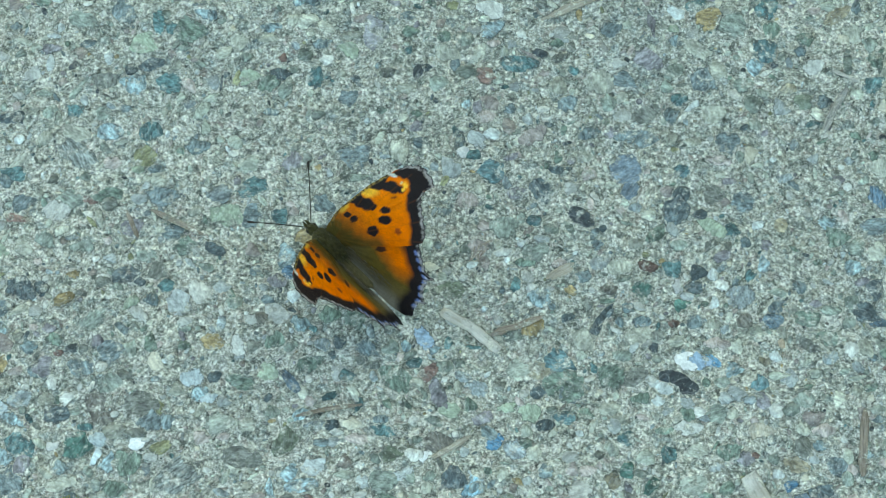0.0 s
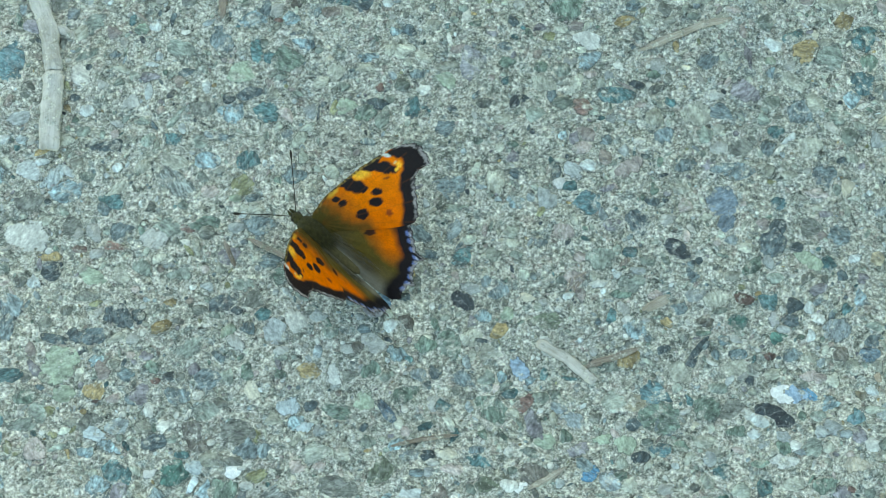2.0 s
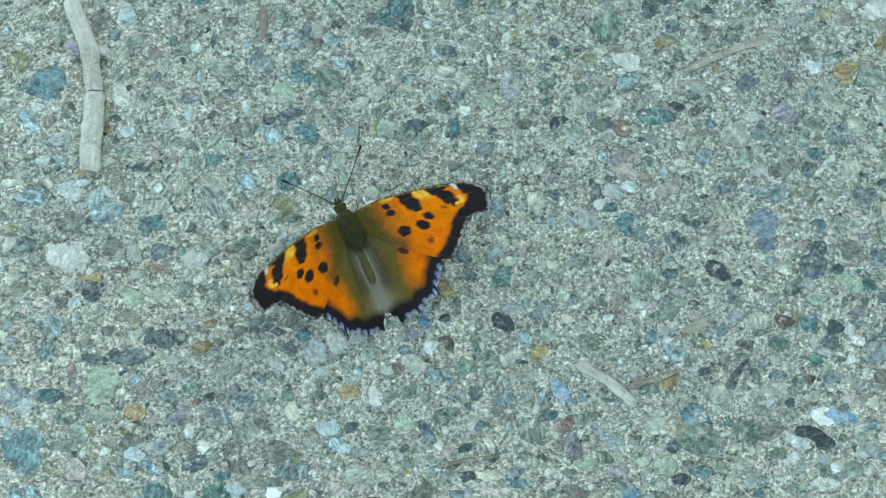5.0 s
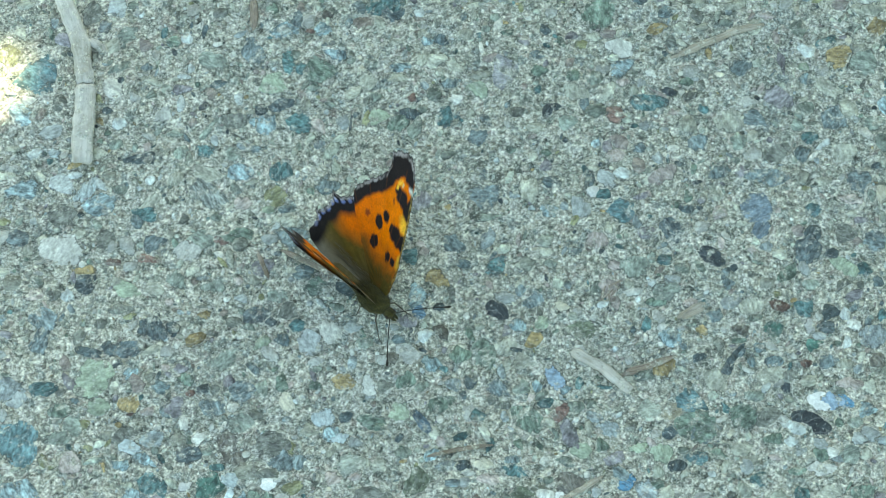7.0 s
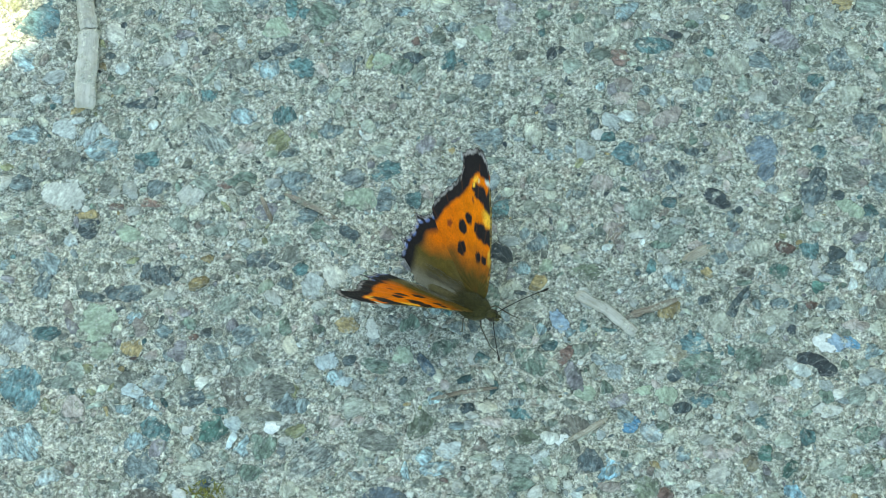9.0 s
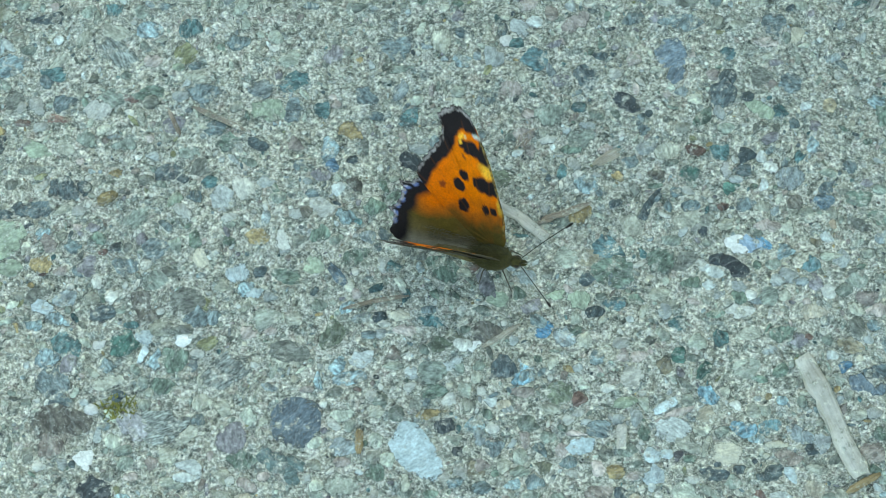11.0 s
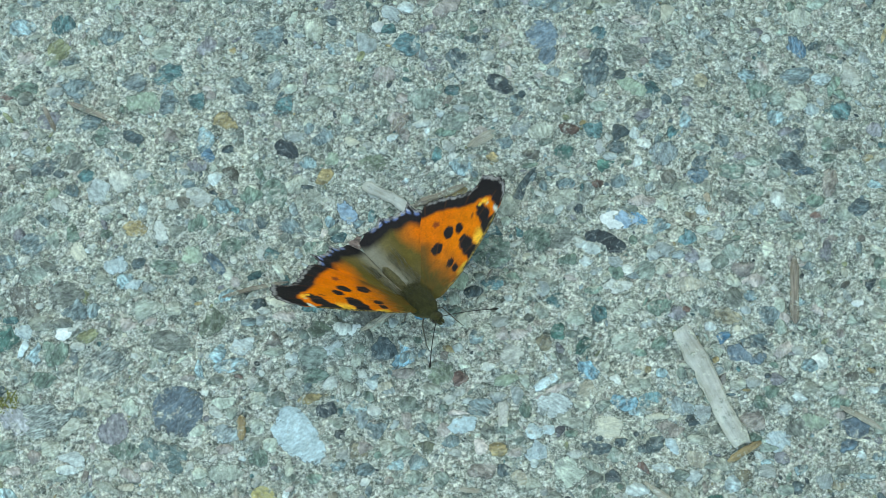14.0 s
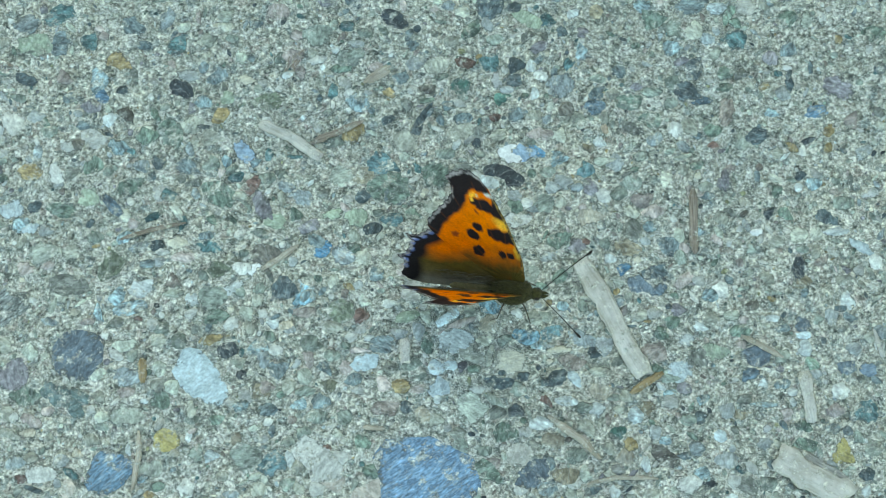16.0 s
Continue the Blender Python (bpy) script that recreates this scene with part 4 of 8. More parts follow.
    (12.40, 14.2, -11.9, -23.8, 3.0, 32.5, -7.6, 18.5),
    (12.50, 14.3, -12.2, -24.0, 3.0, 31.3, -6.8, 18.5),
    (12.60, 15.1, -13.6, -22.5, 11.0, 52.8, -7.2, 18.4),
    (12.70, 15.7, -14.4, -33.2, 44.3, 57.9, -7.6, 18.3),
    (12.80, 16.0, -14.3, -34.8, 53.3, 59.6, -8.0, 18.2),
    (12.90, 17.0, -15.2, -36.4, 41.4, 60.6, -8.4, 18.1),
    (13.00, 18.6, -17.8, -38.2, 3.0, 49.3, -8.8, 18.0),
    (13.10, 18.2, -19.9, -42.9, 3.0, 44.6, -8.6, 19.3),
    (13.20, 17.9, -21.3, -43.2, 7.4, 43.0, -8.5, 20.6),
    (13.30, 18.5, -22.0, -44.8, 5.3, 41.1, -8.3, 21.9),
    (13.40, 18.3, -21.5, -44.0, 6.4, 42.2, -8.2, 23.2),
    (13.50, 18.8, -23.0, -43.9, 10.4, 41.8, -8.0, 24.5),
    (13.60, 17.9, -23.5, -45.8, 21.6, 58.0, -7.9, 23.6),
    (13.70, 18.2, -24.4, -47.8, 38.0, 62.2, -7.8, 22.7),
    (13.80, 17.8, -24.6, -40.5, 9.3, 63.8, -7.6, 21.8),
    (13.90, 18.1, -23.2, -48.5, 3.2, 52.0, -7.5, 20.9),
    (14.00, 18.0, -24.4, -50.8, 3.0, 43.4, -7.4, 19.9),
    (14.10, 17.3, -23.3, -52.9, 3.0, 37.1, -7.6, 20.4),
    (14.20, 17.0, -24.5, -53.2, 3.0, 41.0, -7.8, 20.9),
    (14.30, 18.5, -25.7, -49.9, 11.9, 59.1, -7.9, 21.4),
    (14.40, 19.7, -26.8, -47.4, 3.0, 63.5, -8.1, 21.9),
    (14.50, 20.7, -28.0, -49.6, 3.8, 54.8, -8.3, 22.4),
    (14.60, 20.1, -30.4, -49.4, 3.0, 33.7, -8.5, 21.6),
    (14.70, 21.7, -31.0, -46.3, 3.0, 36.8, -8.7, 20.7),
    (14.80, 28.5, -32.8, -37.8, 6.6, 55.4, -8.9, 19.9),
    (14.90, 30.2, -32.8, -30.8, 3.0, 64.4, -9.1, 19.0),
    (15.00, 34.4, -35.2, -23.5, 3.0, 44.9, -9.3, 18.2),
    (15.10, 37.1, -34.4, -19.7, 3.0, 38.0, -8.3, 16.9),
    (15.20, 38.4, -34.2, -15.1, 3.0, 33.5, -7.2, 15.6),
    (15.30, 45.5, -35.8, -8.3, 33.3, 43.9, -6.2, 14.3),
    (15.40, 50.2, -36.6, -6.1, 36.4, 43.4, -5.1, 13.1),
    (15.50, 52.5, -36.9, -3.3, 35.5, 46.7, -4.1, 11.8),
    (15.60, 54.5, -37.7, 0.1, 3.0, 29.4, -3.9, 11.0),
    (15.70, 54.4, -37.0, 0.4, 3.0, 29.1, -3.8, 10.2),
    (15.80, 55.4, -37.5, -1.8, 3.2, 29.8, -3.7, 9.5),
    (15.90, 55.9, -38.7, -10.9, 56.2, 69.0, -3.6, 8.7),
    (16.00, 57.0, -38.6, -12.5, 64.1, 69.5, -3.5, 7.9),
]


# ---- stones set in the concrete ----
def stone_shape(seed, sides=14, angular=0.84):
    """Verts and faces of a flat-topped broken pebble, unit size, 42 triangles."""
    rnd = random.Random(seed)
    corners = sorted(rnd.uniform(0, math.tau) for _ in range(rnd.randint(4, 7)))
    reach = [rnd.uniform(0.82, 1.12) for _ in corners]
    rad = []
    for k in range(sides):
        a = k * math.tau / sides
        # distance to the edge of the polygon of corners, blended with a round outline
        best = 1.0
        for (a0, r0), (a1, r1) in zip(zip(corners, reach), zip(corners[1:] + [corners[0] + math.tau], reach[1:] + reach[:1])):
            if a0 <= a < a1 or a0 <= a + math.tau < a1:
                b = a if a0 <= a < a1 else a + math.tau
                den = r0 * math.sin(b - a0) + r1 * math.sin(a1 - b)
                best = r0 * r1 * math.sin(a1 - a0) / den if a1 - a0 < 2.6 and den > 1e-6 else 0.85
        rad.append((angular * max(0.5, min(best, 1.22)) + 1 - angular) * (1 + rnd.uniform(-0.13, 0.13)))
    tilt = (rnd.uniform(-0.18, 0.18), rnd.uniform(-0.18, 0.18))
    verts = []
    for f, z in ((1.0, -0.8), (0.92, 0.84)):
        for k in range(sides):
            a = k * math.tau / sides
            x, y = f * rad[k] * math.cos(a), f * rad[k] * math.sin(a)
            verts.append((x, y, z + (tilt[0] * x + tilt[1] * y if z > 0 else 0) + (rnd.uniform(-0.12, 0.12) if z > 0 else 0)))
    verts.append((0.05, 0.0, 1.0))
    faces = []
    for r in range(1):
        for k in range(sides):
            faces.append((r * sides + k, r * sides + (k + 1) % sides, (r + 1) * sides + (k + 1) % sides, (r + 1) * sides + k))
    for k in range(sides):
        faces.append((sides + k, sides + (k + 1) % sides, 2 * sides))
    return verts, faces


SHAPES = [stone_shape(s) for s in range(16)] + [stone_shape(40 + s, 14, 0.75) for s in range(8)]
MESHES = {}
TAKEN = []
CHIPS = {}
pick = random.Random(21)


def rim_values(verts):
    """1 at the foot of a stone, 0.86 at the edge of its top, 0 in the middle."""
    sides = (len(verts) - 1) // 2
    return [1.0] * sides + [0.86] * sides + [0.0]


def mark_stone(me, rims, tints):
    """Stores how near its rim each point lies, and the stone's tint."""
    me.attributes.new("rim", "FLOAT", "POINT").data.foreach_set("value", np.array(rims, np.float32))
    me.attributes.new("tint", "FLOAT_COLOR", "POINT").data.foreach_set("color", np.array(tints, np.float32).ravel())


def pebble(x, y, a, b, turn, colour):
    """One pebble of a by b mm at x, y (mm), set in the ground."""
    shape = pick.randrange(24)
    if (shape, colour) not in MESHES:
        me = bpy.data.meshes.new("pebble")
        me.from_pydata(SHAPES[shape][0], [], SHAPES[shape][1])
        mark_stone(me, rim_values(SHAPES[shape][0]), [TINTS[colour]] * len(SHAPES[shape][0]))
        me.shade_smooth()
        me.materials.append(STONE_BANDED if colour in BANDED else STONE)
        MESHES[shape, colour] = me
    ob = new("pebble", MESHES[shape, colour])
    ob.parent = ground
    high, grow = 0.22 + 0.008 * min(a, b), 0.67 - 0.012 * min(max(a - 5, 0), 8)
    ob.matrix_basis = pose(x * MM, y * MM, 0.00006, 0, 0, turn) @ Matrix.Diagonal((a * grow * MM, b * grow * MM, high * MM, 1))
    TAKEN.append((x, y, a * 0.5, b * 0.5, radians(turn)))


def chip(x, y, a, b, turn, colour):
    """A smaller stone, gathered with the others of its colour."""
    CHIPS.setdefault(colour, []).append((x, y, a, b, turn))
    TAKEN.append((x, y, a * 0.5, b * 0.5, radians(turn)))


pebble(37.0, -75.4, 23.5, 19.5, -24, BIG_BLUE)
pebble(-116.0, 70.7, 14.3, 9.8, 90, PALE_TEAL)
pebble(-113.0, -29.1, 13.5, 9.8, 5, PALE_BLUE)
pebble(-63.2, -43.8, 14.6, 8.5, 30, STREAKED)
pebble(-34.3, -43.3, 11.4, 10.7, 30, DARK_SLATE)
pebble(-84.1, -42.8, 14.8, 7.3, -1, BROWN)
pebble(-9.1, -50.6, 14.6, 9.2, -58, GLACIER)
pebble(-28.7, -69.6, 10.6, 9.9, 6, BLUE)
pebble(-114.4, -16.4, 9.9, 9.6, -89, PALE_TEAL)
pebble(-49.7, -31.9, 10.4, 7.4, 14, STREAKED)
pebble(15.4, -70.8, 10.9, 7.0, -50, WHITE)
pebble(-98.7, -1.2, 9.0, 7.8, 33, PALE_GREEN)
pebble(-107.8, 28.7, 9.0, 7.6, -25, WHITE)
pebble(-75.6, 42.0, 9.7, 7.1, -40, STREAKED)
pebble(-36.3, 88.8, 9.0, 7.0, 33, TEAL)
pebble(33.4, -11.6, 8.3, 7.5, 1, GREEN)
pebble(-9.3, 71.8, 8.6, 6.6, -51, LAVENDER)
pebble(-86.6, -33.7, 7.6, 7.5, 52, BLUE_GREY)
pebble(-13.3, 41.7, 8.3, 6.5, 62, BLUE_GREY)
pebble(12.5, 86.1, 7.7, 7.0, 11, GREEN)
pebble(-77.5, -58.2, 7.6, 6.7, -3, BLACK)
pebble(-41.6, 27.7, 7.9, 6.4, -3, PALE_GREEN)
pebble(-39.1, -51.6, 8.3, 6.0, -31, DULL_TEAL)
pebble(26.2, -77.6, 10.1, 4.9, 16, ROSE)
pebble(47.2, 38.8, 7.3, 6.6, -89, DUSK)
pebble(-71.6, 93.7, 6.9, 6.8, -67, BLUE_GREY)
pebble(-58.2, -16.6, 7.3, 6.4, 1, GREY)
pebble(-111.1, 7.2, 11.2, 4.1, 85, BLUE_GREY)
pebble(-66.9, 76.3, 7.6, 5.9, -21, BLUE_GREY)
pebble(58.9, -76.3, 8.1, 5.4, 26, DARK_SLATE)
pebble(-0.3, -68.5, 6.6, 6.4, 86, GREY_GREEN)
pebble(-71.9, -26.0, 7.0, 6.0, -70, DEEP_GREEN)
pebble(-51.5, 71.7, 6.5, 6.4, 2, GREEN)
pebble(-47.9, -46.9, 6.5, 6.2, 39, MAUVE)
pebble(72.5, 73.4, 6.4, 6.3, 1, GREY_GREEN)
pebble(-117.3, 42.7, 6.4, 6.2, 1, PALE_BLUE)
pebble(47.7, -61.1, 6.4, 6.1, -4, LICHEN)
pebble(-26.9, -24.2, 6.3, 6.0, -70, MOSS_GREEN)
pebble(-3.2, -10.4, 7.3, 5.2, -30, GREEN)
pebble(-61.1, -29.7, 6.6, 5.7, 14, GREEN)
pebble(-36.1, -28.0, 8.3, 4.5, -9, GREY)
pebble(-55.5, 31.7, 8.2, 4.5, -14, BLUE_GREY)
pebble(8.3, 10.2, 6.8, 5.3, 1, MOSS_GREEN)
pebble(-69.2, -44.2, 7.3, 4.9, -29, LAVENDER)
pebble(131.9, 4.1, 6.5, 5.5, -48, MAUVE)
pebble(43.9, -9.1, 6.1, 5.8, 1, GREEN)
pebble(12.9, -67.8, 6.4, 5.5, -4, WHITE)
pebble(45.2, -46.4, 7.0, 5.0, -1, ICE)
pebble(-61.9, 68.1, 6.1, 5.8, -89, PALE_GREEN)
pebble(32.8, -6.4, 6.7, 5.2, -20, PALE_TEAL)
pebble(-116.0, -14.1, 7.4, 4.7, 1, PALE_TEAL)
pebble(-108.4, 36.7, 5.8, 5.8, -89, GREY)
pebble(20.4, 24.8, 6.2, 5.4, 1, GREY_GREEN)
pebble(58.4, 28.6, 6.6, 5.1, 61, SLATE)
pebble(-51.1, 7.0, 6.4, 5.2, -40, ICE)
pebble(23.4, 64.0, 8.1, 4.1, -5, TEAL)
pebble(60.6, -33.3, 6.5, 5.1, 9, LICHEN)
pebble(-12.8, 4.6, 6.5, 5.1, -89, GREEN)
pebble(28.4, 33.3, 5.8, 5.7, -89, SLATE)
pebble(-123.2, 75.4, 5.8, 5.7, -89, OLIVE)
pebble(-99.8, 39.0, 6.9, 4.7, 17, PALE_BLUE)
pebble(41.6, 59.2, 6.4, 5.0, 11, BEIGE)
pebble(57.1, -72.0, 6.4, 4.9, -4, SAND)
pebble(-84.2, -25.7, 6.4, 4.9, -41, TEAL)
pebble(73.5, 90.9, 6.5, 4.8, 11, WHITE)
pebble(-67.8, 32.0, 6.3, 4.9, 3, GREEN)
pebble(-25.0, -57.2, 7.0, 4.4, -4, LICHEN)
pebble(52.4, 65.0, 6.2, 4.9, -42, MAUVE)
pebble(-117.3, -4.1, 5.7, 5.3, 1, DULL_BLUE)
pebble(-68.3, -17.0, 6.7, 4.5, -84, BROWN)
pebble(51.3, 45.8, 6.9, 4.3, 1, BLUE_GREY)
pebble(-62.4, 58.3, 5.9, 5.0, -10, PALE_BLUE)
pebble(-104.4, 85.9, 6.2, 4.7, 65, GREY)
pebble(-45.6, -51.4, 6.6, 4.4, -9, GREEN)
pebble(93.4, 23.1, 6.4, 4.4, 21, GREEN)
pebble(-85.8, 10.0, 6.5, 4.3, -29, SLATE)
pebble(-23.4, 22.1, 5.5, 5.1, 18, OCHRE)
pebble(-119.4, 61.4, 6.4, 4.4, -58, PALE_BLUE)
pebble(-35.9, 34.1, 6.8, 4.1, 13, TEAL)
pebble(49.8, -75.6, 6.4, 4.3, -35, GREEN)
pebble(17.9, -74.8, 6.4, 4.4, -4, ROSE)
pebble(-5.6, -33.2, 5.5, 5.1, -1, GREY_GREEN)
pebble(10.2, -32.7, 5.5, 5.1, -20, SLATE)
pebble(56.0, -51.7, 5.9, 4.7, -17, CREAM)
pebble(-110.6, 12.0, 5.7, 4.8, 1, BLUE_GREY)
pebble(6.0, -24.4, 6.1, 4.5, -20, BROWN)
pebble(59.4, -10.6, 7.7, 3.5, -36, BLACK)
pebble(130.2, -68.5, 5.3, 5.0, -4, TEAL)
pebble(87.2, -52.4, 5.9, 4.5, -4, CLAY)
pebble(66.4, 75.2, 5.3, 5.0, 22, OCHRE)
pebble(-91.8, 5.1, 7.4, 3.6, 11, SLATE)
pebble(102.3, 25.5, 6.6, 4.0, 5, BLUE_GREY)
pebble(-78.9, 28.5, 5.8, 4.5, -6, WHITE)
pebble(99.3, 5.7, 5.6, 4.7, -32, SLATE)
pebble(60.0, -47.0, 6.0, 4.4, 27, SKY)
pebble(72.1, 9.1, 5.6, 4.7, 11, DULL_BLUE)
pebble(5.0, -70.0, 5.3, 4.9, -4, PALE_TEAL)
pebble(29.0, -59.7, 5.9, 4.4, -4, CLAY)
pebble(27.2, 19.2, 6.2, 4.2, 1, GREY_GREEN)
pebble(48.4, -9.0, 5.2, 5.0, -89, GREY)
pebble(14.3, -34.0, 6.6, 3.9, 40, SKY)
pebble(64.7, 60.1, 5.2, 4.9, -29, BLUE_GREY)
pebble(-72.2, -8.1, 6.2, 4.1, 22, BLUE_GREY)
pebble(-105.7, -15.0, 6.2, 4.1, 1, GREY_GREEN)
pebble(70.1, 45.5, 5.1, 4.9, 1, BLUE_GREY)
pebble(17.5, 37.8, 5.2, 4.8, 22, PALE_TEAL)
pebble(6.3, -13.7, 7.4, 3.4, -70, MAUVE)
pebble(-75.6, 74.3, 6.7, 3.7, -21, GREY_GREEN)
pebble(-27.9, 18.1, 5.8, 4.3, -63, PALE_BLUE)
pebble(-55.8, -20.0, 6.1, 4.1, 22, BLUE_GREY)
pebble(-95.9, 80.5, 6.1, 4.1, 84, GREY_GREEN)
pebble(53.2, -56.3, 7.5, 3.3, 9, SLATE)
pebble(-86.6, -47.8, 5.5, 4.5, -1, CLAY)
pebble(29.5, -45.8, 5.4, 4.5, -1, BLUE_GREY)
pebble(-91.2, 50.2, 6.4, 3.7, 1, SLATE)
pebble(-75.9, 47.0, 6.5, 3.6, -20, BEIGE)
pebble(-65.6, -4.2, 5.2, 4.6, -17, BLUE_GREY)
pebble(110.8, 16.9, 5.3, 4.5, 16, TEAL)
pebble(-9.5, -3.0, 6.8, 3.5, -20, BLUE_GREY)
pebble(-89.2, 37.2, 6.4, 3.7, 1, TEAL)
pebble(26.6, 46.8, 6.5, 3.6, 32, PINK)
pebble(-55.4, 58.7, 5.3, 4.4, 3, TEAL)
pebble(-92.7, 19.2, 6.5, 3.5, -30, PALE_GREEN)
pebble(21.3, -38.4, 5.4, 4.2, 9, MOSS_GREEN)
pebble(-59.7, 81.8, 5.9, 3.9, 3, PALE_BLUE)
pebble(37.3, -1.4, 5.6, 4.1, 1, BEIGE)
pebble(-70.4, 59.8, 5.2, 4.4, 1, GREY)
pebble(-86.9, 30.2, 4.9, 4.6, -89, BLUE_GREY)
pebble(-35.9, 27.4, 5.5, 4.1, 70, BLUE_GREY)
pebble(-16.7, -63.4, 5.1, 4.4, -4, YELLOW)
pebble(35.0, -13.3, 5.5, 4.0, 1, BLUE_GREY)
pebble(17.0, 77.2, 5.9, 3.8, -10, WHITE)
pebble(62.0, -25.7, 6.6, 3.3, 30, BEIGE)
pebble(66.8, 51.9, 5.1, 4.3, 1, BEIGE)
pebble(-76.7, 31.0, 5.2, 4.3, 1, GREY_GREEN)
pebble(17.9, 72.8, 6.0, 3.7, 33, PALE_BLUE)
pebble(-70.0, 2.8, 6.2, 3.6, 32, GREY_GREEN)
pebble(-22.5, 61.0, 4.7, 4.7, -89, TEAL)
pebble(2.8, -0.4, 5.5, 4.0, -60, PERIWINKLE)
pebble(73.2, 31.2, 4.8, 4.5, -89, BLUE_GREY)
pebble(23.6, -8.0, 5.0, 4.3, 1, LICHEN)
pebble(63.7, 67.6, 7.0, 3.1, -37, BEIGE)
pebble(25.6, -49.6, 5.9, 3.7, 9, GLACIER)
pebble(95.6, -54.2, 5.0, 4.3, 86, GREY)
pebble(37.2, 27.4, 6.0, 3.6, -31, BLACK)
pebble(51.9, 52.0, 5.8, 3.6, 22, GREY)
pebble(86.4, 4.2, 6.0, 3.5, -1, GREEN)
pebble(-40.9, -20.3, 6.1, 3.5, 11, LICHEN)
pebble(-116.1, -5.9, 5.3, 4.0, -25, ICE)
pebble(91.6, -56.6, 4.8, 4.4, -1, LIGHT_BLUE)
pebble(108.0, -54.8, 5.4, 3.9, -4, DARK_SLATE)
pebble(-42.8, -68.6, 6.4, 3.3, -4, WHITE)
pebble(98.7, 71.6, 5.1, 4.1, -0, BEIGE)
pebble(-81.4, 21.8, 5.9, 3.5, -26, GREY_GREEN)
pebble(-36.5, 94.7, 5.4, 3.9, 22, GREY_GREEN)
pebble(141.5, 15.8, 5.2, 4.0, -5, GREEN)
pebble(123.9, -76.3, 5.2, 4.0, 86, YELLOW)
pebble(-29.4, 4.6, 5.8, 3.6, -40, WHITE)
pebble(41.4, -56.3, 5.4, 3.8, 29, LIGHT_BLUE)
pebble(-65.3, -11.5, 5.1, 4.1, 1, GREY_GREEN)
pebble(-35.0, 85.9, 5.3, 3.9, 1, SLATE)
pebble(-20.1, 30.0, 5.7, 3.6, -34, BLUE_GREY)
pebble(-63.1, 13.3, 5.7, 3.6, 11, SLATE)
pebble(-76.7, -18.6, 5.1, 4.0, 1, SLATE)
pebble(-96.8, 94.9, 4.8, 4.3, 1, BLUE)
pebble(68.5, -26.1, 6.0, 3.4, 9, GREEN)
pebble(-88.4, -28.5, 4.6, 4.4, -28, PALE_BLUE)
pebble(83.0, -28.8, 5.9, 3.4, -22, DULL_OCHRE)
pebble(-59.0, 47.2, 4.7, 4.3, -16, TEAL)
pebble(-75.0, -33.9, 6.1, 3.3, 7, BEIGE)
pebble(-23.1, -34.0, 7.1, 2.8, 9, PALE_BLUE)
pebble(-109.7, -4.0, 5.7, 3.5, 1, TEAL)
pebble(103.9, 39.0, 5.0, 4.0, -0, BEIGE)
pebble(101.6, 11.0, 5.0, 4.0, 55, SLATE)
pebble(-56.8, -52.9, 6.0, 3.3, -1, ICE)
pebble(84.7, -37.3, 5.9, 3.4, -33, DUSK)
pebble(-15.1, 67.3, 5.3, 3.8, 1, PALE_GREEN)
pebble(8.4, 4.3, 5.7, 3.5, -30, WHITE)
pebble(-4.0, 3.0, 5.6, 3.5, 6, BEIGE)
pebble(7.1, 66.7, 5.3, 3.7, -31, BEIGE)
pebble(-32.9, 59.0, 5.2, 3.8, 2, GREEN)
pebble(71.8, -48.1, 5.9, 3.3, -33, DULL_BLUE)
pebble(-108.4, 44.1, 5.5, 3.6, -30, ICE)
pebble(22.4, -25.9, 5.0, 3.9, -32, DULL_BLUE)
pebble(-22.3, -7.0, 5.6, 3.5, 27, GREEN)
pebble(-102.0, 20.3, 4.5, 4.3, -89, SLATE)
pebble(49.6, 0.0, 5.6, 3.5, 11, BEIGE)
pebble(68.8, -53.1, 5.9, 3.3, -12, CLAY)
pebble(-68.3, 47.1, 5.2, 3.7, 1, PALE_BLUE)
pebble(66.2, 25.1, 6.5, 3.0, -31, PALE_GREEN)
pebble(47.4, 59.9, 5.2, 3.7, -28, BLUE_GREY)
pebble(60.3, -5.9, 5.5, 3.5, -6, SNOW_WHITE)
pebble(62.6, -5.9, 5.5, 3.5, -11, PERIWINKLE)
pebble(15.0, -12.4, 5.6, 3.5, -20, DULL_BLUE)
pebble(92.1, -29.2, 4.8, 4.0, -33, BLUE_GREY)
pebble(86.6, -74.5, 5.9, 3.3, -46, BROWN)
pebble(3.4, -54.1, 4.4, 4.3, 89, DULL_OCHRE)
pebble(-56.3, 14.0, 4.8, 4.0, -89, GREY)
pebble(91.3, -80.9, 5.8, 3.3, -4, WHITE)
pebble(88.1, -34.5, 5.2, 3.7, 9, SLATE)
pebble(-83.4, -29.7, 5.5, 3.4, 62, MAUVE)
pebble(-65.2, -29.3, 5.7, 3.3, 89, PALE_BLUE)
pebble(21.6, 90.7, 4.7, 4.0, 53, SLATE)
pebble(-59.9, 41.0, 4.5, 4.2, 64, OLIVE)
pebble(-3.3, -27.0, 5.5, 3.4, -1, MOSS_GREEN)
pebble(44.1, 72.4, 5.0, 3.8, 11, BLUE_GREY)
pebble(-20.6, -30.0, 5.5, 3.4, 20, ICE)
pebble(60.0, -20.9, 6.5, 2.9, -1, WHITE)
pebble(-72.6, 20.1, 5.2, 3.6, 1, GREY_GREEN)
pebble(76.3, -21.3, 5.4, 3.4, -1, PEACH)
pebble(-37.9, -2.9, 4.4, 4.2, -89, WHITE)
pebble(-97.8, 31.0, 4.3, 4.3, -57, GREY)
